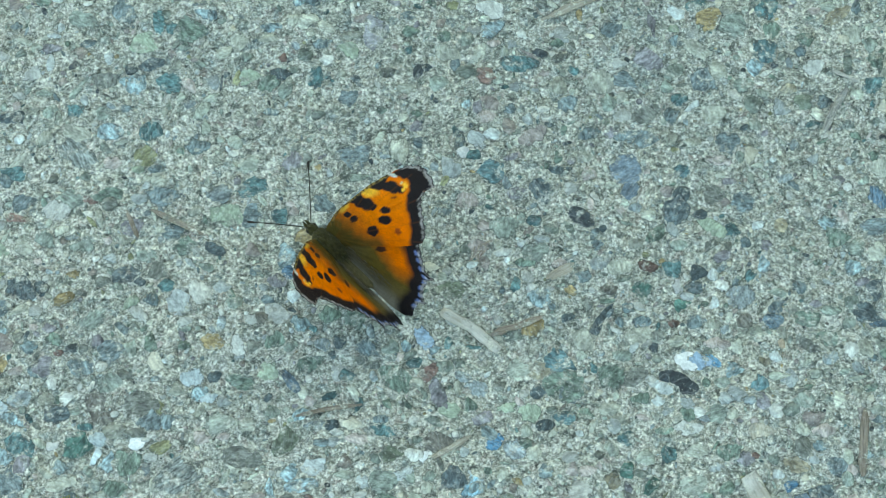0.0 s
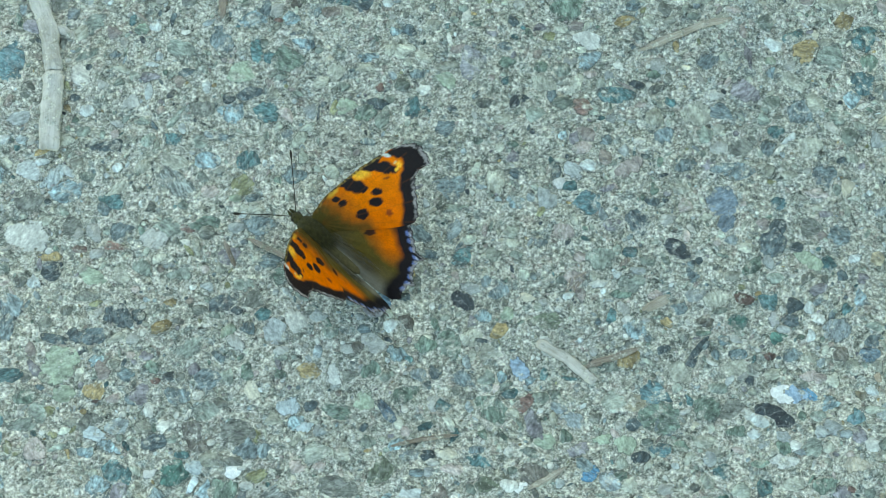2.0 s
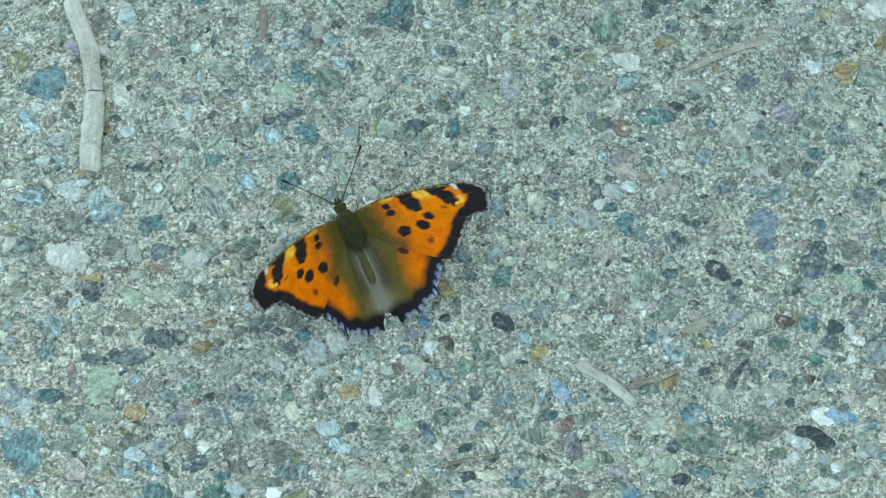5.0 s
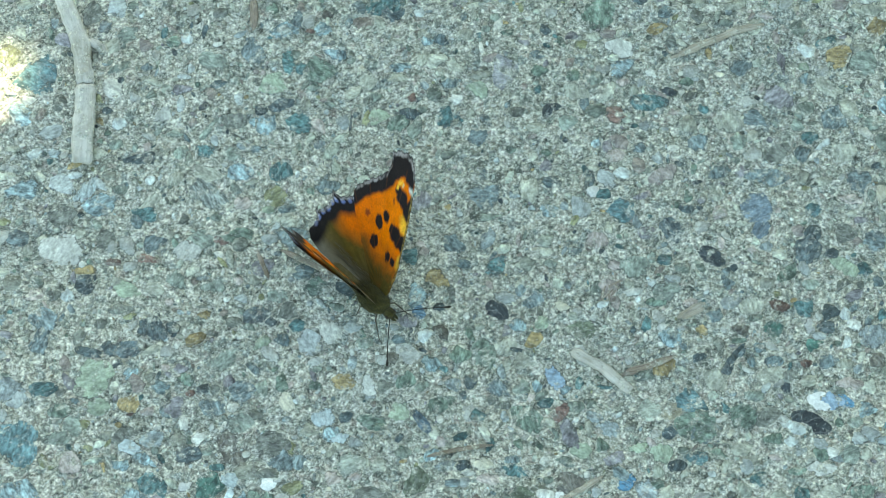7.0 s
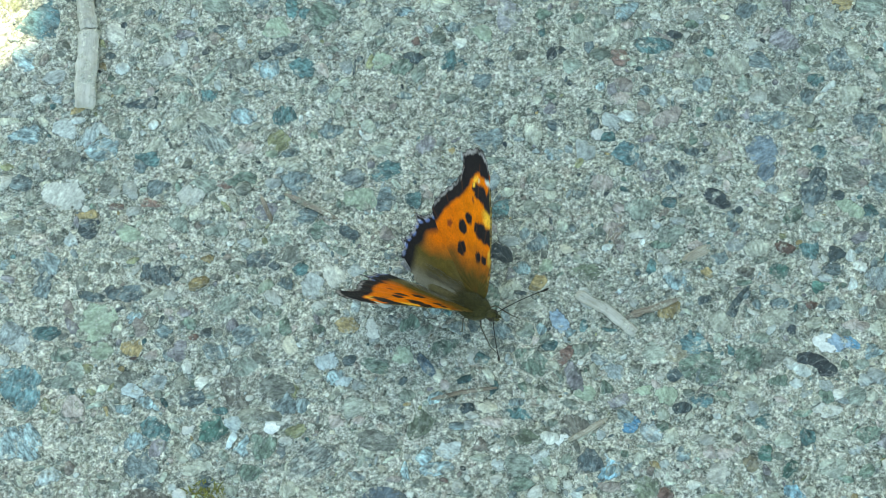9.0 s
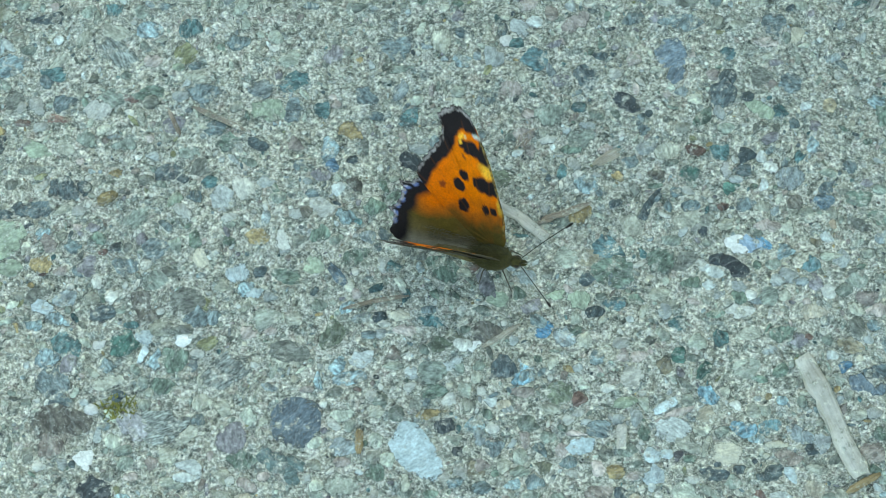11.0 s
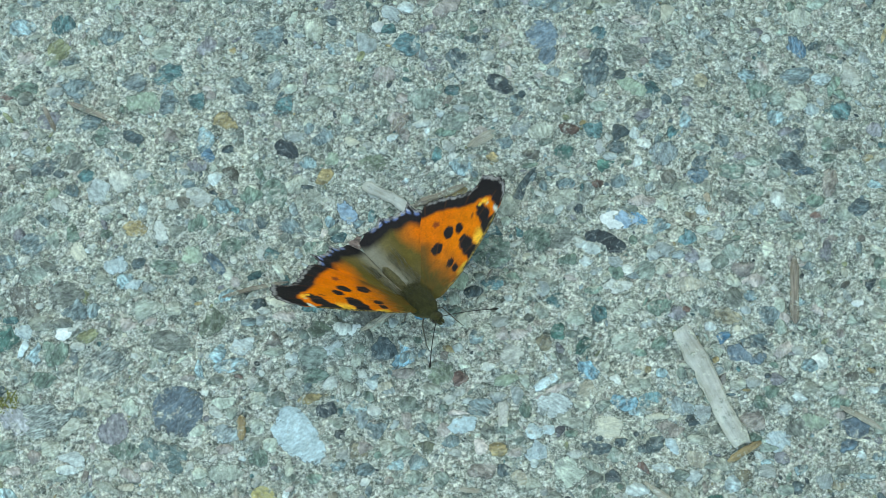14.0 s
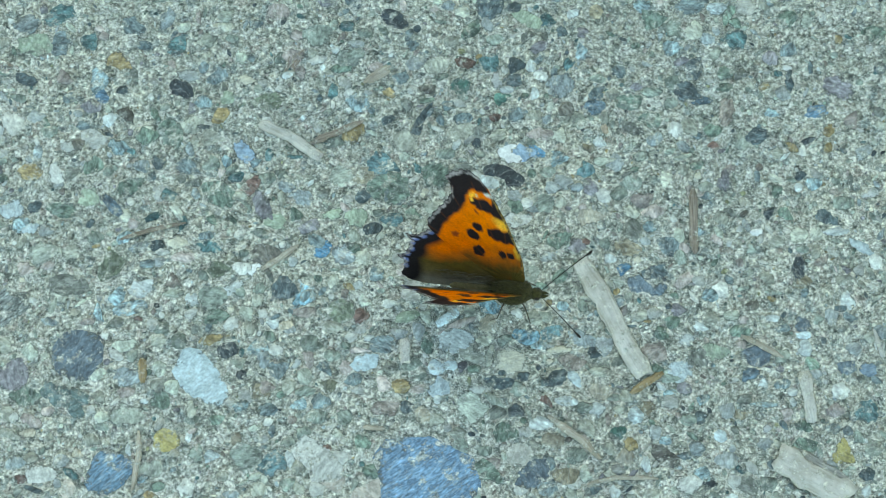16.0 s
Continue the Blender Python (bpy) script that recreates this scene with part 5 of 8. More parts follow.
pebble(28.1, 8.5, 4.5, 4.1, 1, PALE_BLUE)
pebble(-102.5, -12.1, 4.5, 4.1, 64, GREY_GREEN)
pebble(-43.6, -1.8, 5.1, 3.6, -20, OCHRE)
pebble(-31.3, -8.6, 4.3, 4.2, -49, PALE_GREEN)
pebble(36.7, -34.8, 4.4, 4.2, -21, SAND)
pebble(-57.7, -46.2, 5.4, 3.4, 40, BEIGE)
pebble(-9.9, 14.7, 5.2, 3.5, -40, BLACK)
pebble(-102.4, -20.8, 4.6, 4.0, -16, PINK)
pebble(52.7, -39.3, 5.4, 3.3, -38, SKY)
pebble(-24.1, -49.1, 5.4, 3.3, -1, DULL_BLUE)
pebble(99.0, -53.0, 5.4, 3.4, -4, PALE_GREEN)
pebble(57.6, 15.1, 5.0, 3.6, -15, TEAL)
pebble(-89.1, -17.4, 5.7, 3.1, -19, LIGHT_BLUE)
pebble(-36.8, -10.7, 6.2, 2.9, -9, GREEN)
pebble(-26.1, -10.5, 6.3, 2.8, -54, NAVY)
pebble(-76.4, 51.9, 5.4, 3.3, 22, TEAL)
pebble(26.1, -17.4, 4.4, 4.0, 1, PALE_GREEN)
pebble(-84.8, -15.0, 5.0, 3.5, 22, DULL_BLUE)
pebble(66.5, -17.3, 4.4, 4.0, 1, GREY_GREEN)
pebble(-37.0, 60.5, 4.7, 3.8, 1, PALE_GREEN)
pebble(-86.2, -19.9, 5.2, 3.4, -29, PALE_BLUE)
pebble(-19.6, -69.2, 5.3, 3.3, -4, LICHEN)
pebble(28.4, -8.2, 5.0, 3.5, -0, TAN)
pebble(102.7, 59.2, 4.7, 3.7, 31, TEAL)
pebble(65.7, -77.3, 5.3, 3.3, -4, DULL_OCHRE)
pebble(118.8, -36.1, 4.3, 4.0, -36, BLACK)
pebble(9.1, -17.2, 5.0, 3.4, -9, PALE_GREEN)
pebble(-47.5, -10.0, 4.3, 4.0, -19, LIGHT_BLUE)
pebble(25.7, 93.6, 5.3, 3.2, 11, SLATE)
pebble(34.4, 54.3, 4.6, 3.7, 1, BLUE_GREY)
pebble(-117.9, 31.0, 4.7, 3.6, -5, BLUE_GREY)
pebble(-39.7, 69.0, 4.3, 3.9, 22, BEIGE)
pebble(14.0, 45.7, 4.8, 3.5, -61, ICE)
pebble(-63.4, -35.0, 5.0, 3.4, -12, GREEN)
pebble(7.8, -49.8, 4.3, 3.9, 30, BLUE_GREY)
pebble(-24.4, -42.1, 6.0, 2.8, 9, LICHEN)
pebble(-84.8, -38.8, 5.0, 3.4, -1, SLATE)
pebble(-17.1, -54.8, 4.3, 3.9, -1, GREEN)
pebble(-44.1, 19.8, 5.4, 3.1, -24, SLATE)
pebble(-62.2, 24.5, 4.6, 3.6, 3, MAUVE)
pebble(91.4, -0.4, 4.9, 3.4, -21, GREEN)
pebble(-86.4, 19.3, 4.6, 3.6, 1, BEIGE)
pebble(76.5, -50.2, 4.3, 3.9, -32, ICE)
pebble(11.8, 31.0, 4.6, 3.6, 1, PINK)
pebble(48.3, 33.9, 4.8, 3.4, 61, DUSK)
pebble(-58.8, 17.9, 4.6, 3.6, 1, GREY_GREEN)
pebble(-79.4, -51.3, 4.1, 4.0, -70, SNOW_WHITE)
pebble(-14.9, 55.4, 4.7, 3.5, 22, BLUE_GREY)
pebble(67.0, 33.0, 4.5, 3.6, 1, GREY)
pebble(-91.0, -14.2, 5.6, 2.9, 11, GREY)
pebble(14.8, 20.2, 4.6, 3.5, 32, PINK)
pebble(-90.4, -7.2, 4.1, 4.0, -26, OCHRE)
pebble(50.3, 10.3, 4.1, 4.0, -79, DEEP_GREEN)
pebble(4.0, -8.6, 5.7, 2.9, 42, RED_BROWN)
pebble(65.7, -46.3, 4.9, 3.3, 9, PALE_TEAL)
pebble(-88.3, 40.0, 5.2, 3.1, 33, BEIGE)
pebble(48.1, -49.6, 4.8, 3.3, -31, BEIGE)
pebble(-35.7, -55.3, 4.9, 3.3, -25, DULL_TEAL)
pebble(74.0, -59.8, 4.8, 3.3, -15, PEACH)
pebble(-105.6, -8.6, 4.5, 3.5, 1, GREEN)
pebble(86.0, -1.9, 5.5, 2.9, -1, GREY)
pebble(-97.1, -7.9, 4.5, 3.5, 1, PALE_GREEN)
pebble(-29.1, 27.1, 4.3, 3.7, -3, TEAL)
pebble(-50.4, 20.2, 4.3, 3.7, -3, GREEN)
pebble(-80.2, -7.6, 4.6, 3.5, 74, MAUVE)
pebble(54.3, -67.1, 4.8, 3.3, -4, GREEN)
pebble(-29.2, -1.2, 4.5, 3.5, 22, GREEN)
pebble(-55.9, -6.7, 4.6, 3.4, -29, CREAM)
pebble(-59.7, 63.6, 5.5, 2.8, 11, SLATE)
pebble(116.1, -74.6, 4.8, 3.3, -4, GREEN)
pebble(-5.5, -21.8, 5.6, 2.8, -22, TEAL)
pebble(-111.7, 56.9, 5.0, 3.2, 11, ICE)
pebble(1.3, 37.9, 4.9, 3.2, 22, PALE_BLUE)
pebble(-1.5, 17.2, 5.4, 2.9, 32, BLUE_GREY)
pebble(62.2, 3.4, 4.5, 3.5, 1, BLUE_GREY)
pebble(-86.6, 61.0, 4.0, 3.9, -89, WHITE)
pebble(-10.4, 25.0, 4.6, 3.4, 32, TEAL)
pebble(62.3, -79.8, 4.8, 3.3, -4, BLUE_GREY)
pebble(102.9, -82.3, 4.8, 3.3, -4, GREY)
pebble(77.5, 16.3, 4.2, 3.7, -5, PALE_BLUE)
pebble(-47.6, 75.9, 4.5, 3.4, -21, PALE_BLUE)
pebble(75.0, 82.3, 4.1, 3.8, 1, OCHRE)
pebble(45.8, 15.9, 5.0, 3.1, 1, BEIGE)
pebble(89.7, 63.5, 4.3, 3.6, -0, WHITE)
pebble(-5.3, -37.2, 5.4, 2.8, -1, GREEN)
pebble(85.3, -14.2, 4.4, 3.5, -4, GREY_GREEN)
pebble(113.4, -5.5, 4.5, 3.4, 5, SLATE)
pebble(-70.3, 51.4, 4.1, 3.8, 22, GREY_GREEN)
chip(15.6, -18.8, 4.5, 3.4, 22, MAUVE)
chip(50.0, -14.2, 4.4, 3.4, 1, GREEN)
chip(101.8, -39.6, 4.1, 3.8, -25, WHITE)
chip(15.6, 60.8, 4.1, 3.7, -28, RED_BROWN)
chip(-58.4, 73.8, 5.7, 2.7, -87, TEAL)
chip(70.7, -12.7, 4.4, 3.5, -30, ICE)
chip(-44.9, -23.8, 4.5, 3.4, -29, PINK)
chip(54.9, -11.9, 4.4, 3.4, 19, ICE)
chip(76.3, -10.4, 4.5, 3.3, 40, PALE_TEAL)
chip(43.5, -41.4, 5.5, 2.8, 29, LIGHT_BLUE)
chip(17.0, -22.1, 4.4, 3.4, -1, BLUE_GREY)
chip(-18.1, 4.5, 4.2, 3.5, 1, GREEN)
chip(73.8, 59.0, 4.0, 3.7, 1, GREY_GREEN)
chip(43.3, 54.4, 4.0, 3.7, -10, GREY_GREEN)
chip(3.6, -44.7, 3.9, 3.8, 89, PALE_BLUE)
chip(55.9, -27.0, 4.5, 3.3, 89, TEAL)
chip(-50.2, -40.1, 4.4, 3.4, -1, BEIGE)
chip(122.9, 21.2, 4.0, 3.7, -5, GREEN)
chip(84.8, -24.8, 4.5, 3.3, 89, GREY)
chip(-16.5, -39.2, 4.4, 3.3, -30, GREY_GREEN)
chip(-118.2, 20.7, 4.0, 3.6, 1, BEIGE)
chip(51.9, -34.0, 4.5, 3.3, 59, DEEP_GREEN)
chip(-24.3, 2.4, 4.6, 3.2, -30, PALE_BLUE)
chip(-29.1, 57.8, 4.9, 3.0, 73, GREY_GREEN)
chip(14.4, -44.9, 4.4, 3.3, -30, GREY_GREEN)
chip(11.6, 62.0, 4.6, 3.1, 1, GREY_GREEN)
chip(79.1, 3.5, 4.1, 3.5, -3, NAVY)
chip(-34.8, -52.8, 4.4, 3.3, -31, DULL_TEAL)
chip(-110.4, 64.0, 4.3, 3.3, 75, GREY)
chip(59.6, 32.9, 4.1, 3.5, 42, SLATE)
chip(126.7, -1.3, 4.8, 3.0, 11, BLUE)
chip(106.3, -58.3, 4.5, 3.2, 55, NAVY)
chip(-59.3, -22.6, 5.0, 2.9, -1, GREY)
chip(33.9, -18.4, 5.0, 2.9, 1, PALE_TEAL)
chip(-27.5, 14.2, 4.0, 3.5, -17, BLUE)
chip(-13.4, -74.1, 3.8, 3.8, -22, WHITE)
chip(-22.2, 9.8, 4.0, 3.5, -8, BROWN)
chip(-10.9, -66.6, 4.4, 3.2, 86, GREY_GREEN)
chip(63.7, -69.5, 4.3, 3.3, -4, PEACH)
chip(-48.3, -65.9, 4.3, 3.3, -4, DULL_BLUE)
chip(110.1, 22.9, 5.6, 2.5, 74, GREEN)
chip(-57.2, -62.9, 5.6, 2.5, -3, SLATE)
chip(-83.8, -3.6, 4.0, 3.5, 1, PALE_BLUE)
chip(59.2, 76.4, 5.6, 2.5, -37, ICE)
chip(68.2, -73.1, 4.3, 3.3, -4, GREY_GREEN)
chip(27.3, -26.6, 4.1, 3.4, -1, BEIGE)
chip(26.0, -73.2, 4.3, 3.3, -4, GREEN)
chip(63.2, 14.6, 3.9, 3.6, 1, SLATE)
chip(99.5, -76.6, 4.3, 3.3, -4, ICE)
chip(-0.9, -31.1, 4.9, 2.8, 19, ICE)
chip(-61.1, -3.8, 4.0, 3.5, 1, GREY_GREEN)
chip(75.1, 42.5, 4.9, 2.8, -89, CREAM)
chip(107.2, -82.1, 4.2, 3.3, -4, GREY_GREEN)
chip(51.7, 15.9, 5.1, 2.7, 6, RED_BROWN)
chip(13.4, -37.6, 4.9, 2.8, -1, PINK)
chip(-14.4, 91.3, 3.9, 3.5, -89, GREY_GREEN)
chip(25.4, 82.1, 4.7, 2.9, 11, OCHRE)
chip(-92.8, 29.5, 4.8, 2.9, -58, WHITE)
chip(10.4, -40.9, 4.1, 3.4, -1, PEACH)
chip(-45.7, -13.5, 3.9, 3.5, 1, PALE_BLUE)
chip(119.9, -28.7, 3.8, 3.6, 86, BEIGE)
chip(63.6, 95.6, 3.9, 3.5, -89, GREY_GREEN)
chip(71.2, -2.3, 3.9, 3.5, 1, BEIGE)
chip(74.1, 86.7, 5.4, 2.5, -11, BEIGE)
chip(14.1, 66.7, 4.9, 2.8, 53, BEIGE)
chip(-59.8, 4.2, 4.7, 2.9, -35, WHITE)
chip(28.1, -12.8, 3.9, 3.5, 1, SLATE)
chip(70.5, -7.5, 3.9, 3.5, 1, PALE_BLUE)
chip(-23.9, 79.6, 3.9, 3.4, 22, SLATE)
chip(41.3, 16.7, 4.5, 3.0, 1, ICE)
chip(57.0, 82.1, 3.8, 3.5, -89, GREY_GREEN)
chip(-2.9, -44.8, 4.3, 3.1, 9, BLACK)
chip(-70.7, -60.6, 4.3, 3.1, -42, PALE_BLUE)
chip(59.9, -15.1, 3.9, 3.4, 1, ICE)
chip(-25.0, 66.0, 3.8, 3.5, -89, GREY_GREEN)
chip(89.4, -57.6, 4.8, 2.7, -1, GREY_GREEN)
chip(-24.6, 74.5, 4.7, 2.8, 22, BEIGE)
chip(18.3, -23.8, 3.9, 3.4, 30, VIVID_BLUE)
chip(-3.9, -2.9, 4.5, 2.9, 32, GREY_GREEN)
chip(-54.6, -38.9, 3.8, 3.4, -1, BEIGE)
chip(39.3, 47.2, 4.7, 2.8, 22, BLUE_GREY)
chip(-54.9, -16.5, 4.6, 2.8, -27, OLIVE)
chip(-100.7, 51.7, 4.1, 3.1, 1, BEIGE)
chip(-35.4, 19.4, 4.0, 3.2, -3, PINK)
chip(122.8, 13.5, 4.0, 3.2, 5, BLUE_GREY)
chip(45.8, -4.4, 4.4, 2.9, -1, GREY_GREEN)
chip(105.4, -15.1, 4.6, 2.7, 86, MAUVE)
chip(-61.4, -50.5, 3.8, 3.4, 30, BEIGE)
chip(21.2, -16.4, 4.4, 2.9, 1, PALE_GREEN)
chip(81.0, -48.5, 3.8, 3.4, -4, ICE)
chip(57.6, 51.8, 3.7, 3.4, -89, BLUE_GREY)
chip(37.5, -43.5, 3.8, 3.3, -42, ICE)
chip(5.4, 59.4, 4.1, 3.1, 22, GREY_GREEN)
chip(43.3, -16.6, 4.4, 2.9, 1, BEIGE)
chip(45.6, -43.1, 7.6, 1.7, 19, PINK)
chip(130.2, -22.3, 4.4, 2.9, -4, GREY_GREEN)
chip(52.6, -43.5, 3.8, 3.3, -31, PEACH)
chip(-53.7, -25.9, 4.4, 2.9, 20, OLIVE)
chip(-104.0, -2.3, 4.2, 3.0, -58, MAUVE)
chip(32.4, 58.5, 4.1, 3.1, -31, BEIGE)
chip(-67.5, -24.1, 3.8, 3.3, -28, LIGHT_BLUE)
chip(-91.6, 78.3, 3.9, 3.2, 23, PINK)
chip(33.1, -55.3, 3.8, 3.3, -4, OCHRE)
chip(88.0, 70.3, 3.8, 3.3, -0, GREEN)
chip(61.6, -65.7, 4.6, 2.8, -5, ICE)
chip(38.2, 13.4, 4.2, 3.0, 1, BLUE_GREY)
chip(97.2, 16.0, 4.3, 2.9, 10, PALE_BLUE)
chip(-67.3, 39.7, 4.1, 3.1, 1, PINK)
chip(89.4, -63.2, 3.8, 3.3, -4, WHITE)
chip(-25.8, -31.3, 4.4, 2.8, 40, PALE_BLUE)
chip(84.4, -63.9, 3.9, 3.2, 56, DULL_OCHRE)
chip(35.2, 34.3, 3.6, 3.4, -89, WHITE)
chip(1.9, 44.9, 4.6, 2.7, -21, SLATE)
chip(81.3, -65.6, 3.9, 3.2, 56, DULL_BLUE)
chip(-93.5, 14.7, 5.2, 2.4, 1, GREY)
chip(89.4, -21.0, 4.3, 2.9, -1, PINK)
chip(-84.6, 95.2, 3.9, 3.1, 3, WHITE)
chip(66.0, -56.0, 3.7, 3.3, -1, BLUE_GREY)
chip(57.7, -67.1, 3.7, 3.3, -14, WHITE)
chip(-101.7, 23.7, 6.3, 1.9, 6, OCHRE)
chip(-81.8, 10.1, 3.6, 3.4, -89, SLATE)
chip(57.0, 46.2, 4.0, 3.1, -1, BEIGE)
chip(-100.3, 4.7, 5.8, 2.1, -14, SLATE)
chip(50.5, -73.4, 3.7, 3.3, -4, PINK)
chip(-6.2, -42.2, 5.4, 2.2, 9, OCHRE)
chip(-37.3, -72.2, 3.8, 3.2, 86, ROSE)
chip(94.2, -78.9, 3.7, 3.3, -4, PALE_BLUE)
chip(-57.1, 7.5, 3.6, 3.4, -47, SLATE)
chip(-57.5, -55.1, 5.4, 2.2, -1, ICE)
chip(-45.2, 59.1, 3.5, 3.4, 2, ICE)
chip(-76.5, 7.8, 4.5, 2.6, 22, OCHRE)
chip(-87.4, 26.3, 5.8, 2.0, -10, RED_BROWN)
chip(31.2, 24.6, 4.0, 3.0, 1, GREY_GREEN)
chip(15.0, -60.8, 4.3, 2.8, -4, GREY_GREEN)
chip(-29.7, 12.3, 4.0, 2.9, -20, MAUVE)
chip(59.2, 7.2, 3.5, 3.4, -89, DEEP_GREEN)
chip(40.7, -51.9, 3.5, 3.3, -1, LIGHT_BLUE)
chip(-74.6, -15.1, 3.5, 3.4, -27, WHITE)
chip(-79.1, -15.5, 3.5, 3.3, -58, BEIGE)
chip(-50.8, -13.0, 3.5, 3.4, -89, BEIGE)
chip(72.8, 3.6, 3.5, 3.3, -89, BROWN)
chip(-15.5, -8.9, 3.5, 3.4, -89, WHITE)
chip(-77.7, -1.7, 4.0, 2.9, -19, GREEN)
chip(-91.1, -21.2, 5.1, 2.3, -9, PALE_BLUE)
chip(-1.8, 8.0, 4.0, 2.9, 32, OCHRE)
chip(-109.8, 88.1, 3.6, 3.3, 4, BEIGE)
chip(-82.3, 67.3, 4.6, 2.5, 6, MAUVE)
chip(96.5, 8.4, 3.5, 3.3, 89, GREY_GREEN)
chip(103.9, -3.8, 4.0, 2.9, -5, GREEN)
chip(-52.7, -19.9, 3.5, 3.4, -89, BLUE_GREY)
chip(-67.4, 29.9, 3.5, 3.3, 1, GREY)
chip(75.2, 0.7, 3.5, 3.3, 89, LICHEN)
chip(-21.0, 91.9, 3.8, 3.1, 63, TEAL)
chip(-35.3, -20.8, 3.4, 3.3, -58, BEIGE)
chip(-78.2, -11.7, 4.1, 2.8, -29, WHITE)
chip(-13.6, -20.4, 5.0, 2.3, 1, CREAM)
chip(16.0, 51.2, 4.0, 2.8, 11, PINK)
chip(95.9, -2.7, 3.5, 3.3, 89, WHITE)
chip(22.8, -0.1, 3.9, 2.9, -9, GREY_GREEN)
chip(50.5, 3.2, 3.9, 2.9, 1, PALE_BLUE)
chip(37.8, -17.8, 3.4, 3.3, -89, GREEN)
chip(82.4, -9.4, 3.5, 3.3, 89, ICE)
chip(-33.3, 70.0, 5.3, 2.2, 17, BEIGE)
chip(134.3, -3.4, 4.2, 2.7, 64, PINK)
chip(-75.1, -30.5, 3.4, 3.3, 89, BLUE_GREY)
chip(27.7, 86.3, 3.6, 3.2, 22, PALE_BLUE)
chip(76.6, -14.4, 3.4, 3.3, 89, MAUVE)
chip(60.1, -17.5, 3.4, 3.3, 89, GREEN)
chip(-34.3, -2.8, 3.6, 3.1, -89, GREY)
chip(126.6, -58.5, 4.0, 2.8, -4, DARK_SLATE)
chip(-13.8, -28.5, 3.4, 3.3, 89, CLAY)
chip(132.9, -32.3, 5.4, 2.1, -42, LIGHT_BLUE)
chip(-54.6, -34.4, 3.4, 3.3, 89, BEIGE)
chip(47.1, -23.1, 3.4, 3.3, 69, TEAL)
chip(-66.0, -19.3, 3.9, 2.9, -1, BROWN)
chip(47.6, 82.6, 3.6, 3.1, 22, BEIGE)
chip(135.8, -35.9, 3.4, 3.3, 86, WHITE)
chip(-9.7, -33.1, 3.4, 3.3, 89, ICE)
chip(51.0, -27.2, 3.4, 3.3, 89, LICHEN)
chip(-113.3, 17.7, 4.5, 2.4, 22, PINK)
chip(58.1, 11.3, 3.4, 3.3, -31, SNOW_WHITE)
chip(29.6, -30.4, 3.4, 3.3, 89, BLUE_GREY)
chip(89.0, -38.6, 3.4, 3.3, 86, DUSK)
chip(68.3, 40.9, 4.5, 2.4, -10, PINK)
chip(-54.1, 63.7, 3.5, 3.2, 1, BEIGE)
chip(47.1, -30.2, 3.4, 3.3, 59, DEEP_GREEN)
chip(72.7, -27.4, 3.4, 3.3, 89, MAUVE)
chip(-44.7, -41.9, 3.4, 3.3, 89, LICHEN)
chip(-54.3, 84.1, 3.4, 3.2, 12, WHITE)
chip(-73.5, -46.9, 3.4, 3.3, 89, LICHEN)
chip(43.8, -32.4, 3.4, 3.3, 69, DULL_OCHRE)
chip(-50.7, 82.2, 3.9, 2.8, 1, PALE_BLUE)
chip(69.8, -17.3, 3.9, 2.8, 11, BEIGE)
chip(41.7, 4.2, 7.5, 1.5, 52, SLATE)
chip(2.0, -40.7, 3.4, 3.3, 89, BEIGE)
chip(-30.4, 61.2, 4.4, 2.5, -10, SLATE)
chip(-13.0, -41.9, 3.4, 3.3, 86, GREY_GREEN)
chip(-70.7, -52.0, 3.3, 3.3, 89, GREY_GREEN)
chip(118.5, -48.5, 3.4, 3.2, 86, DARK_SLATE)
chip(35.4, -40.4, 4.9, 2.2, 9, PALE_GREEN)
chip(55.3, -47.2, 3.4, 3.2, 86, GREY_GREEN)
chip(1.0, -27.1, 3.8, 2.8, -10, WHITE)
chip(57.2, 24.4, 4.0, 2.7, -31, ICE)
chip(14.1, -47.9, 3.4, 3.2, 86, PINK)
chip(-17.6, -47.8, 3.3, 3.2, 86, LICHEN)
chip(-49.9, -55.2, 3.3, 3.3, 89, BEIGE)
chip(84.5, -20.9, 3.8, 2.9, -1, BEIGE)
chip(-14.9, -51.5, 3.3, 3.2, 89, LICHEN)
chip(113.4, -54.9, 3.4, 3.2, 86, LICHEN)
chip(62.3, -42.6, 3.4, 3.2, 89, BEIGE)
chip(112.1, -37.6, 3.8, 2.8, -4, BEIGE)
chip(12.8, -51.8, 3.3, 3.2, 86, LICHEN)
chip(9.4, -53.7, 3.3, 3.2, 89, BEIGE)
chip(0.2, -55.2, 3.3, 3.2, 89, WHITE)
chip(57.7, -58.0, 3.3, 3.2, 86, GREY_GREEN)
chip(91.2, -45.5, 3.3, 3.2, 89, GREEN)
chip(18.0, -53.9, 3.3, 3.2, 89, DULL_OLIVE)
chip(56.6, 58.8, 3.5, 3.1, 1, GREY_GREEN)
chip(103.0, -61.4, 3.3, 3.2, 55, BROWN)
chip(11.4, -57.8, 3.3, 3.2, 86, PALE_BLUE)
chip(68.4, 18.6, 4.6, 2.3, 22, MAUVE)
chip(124.9, -63.6, 3.4, 3.2, 55, WHITE)
chip(-69.8, 26.8, 5.5, 1.9, -68, BEIGE)
chip(59.4, 55.5, 3.4, 3.1, 1, TEAL)
chip(20.8, -61.3, 3.3, 3.2, 86, GREY_GREEN)
chip(36.9, -61.9, 3.3, 3.2, 86, PEACH)
chip(73.7, -63.6, 3.3, 3.2, 86, ICE)
chip(100.6, -65.9, 3.3, 3.2, 44, ICE)
chip(23.0, 33.0, 4.0, 2.7, 1, MAUVE)
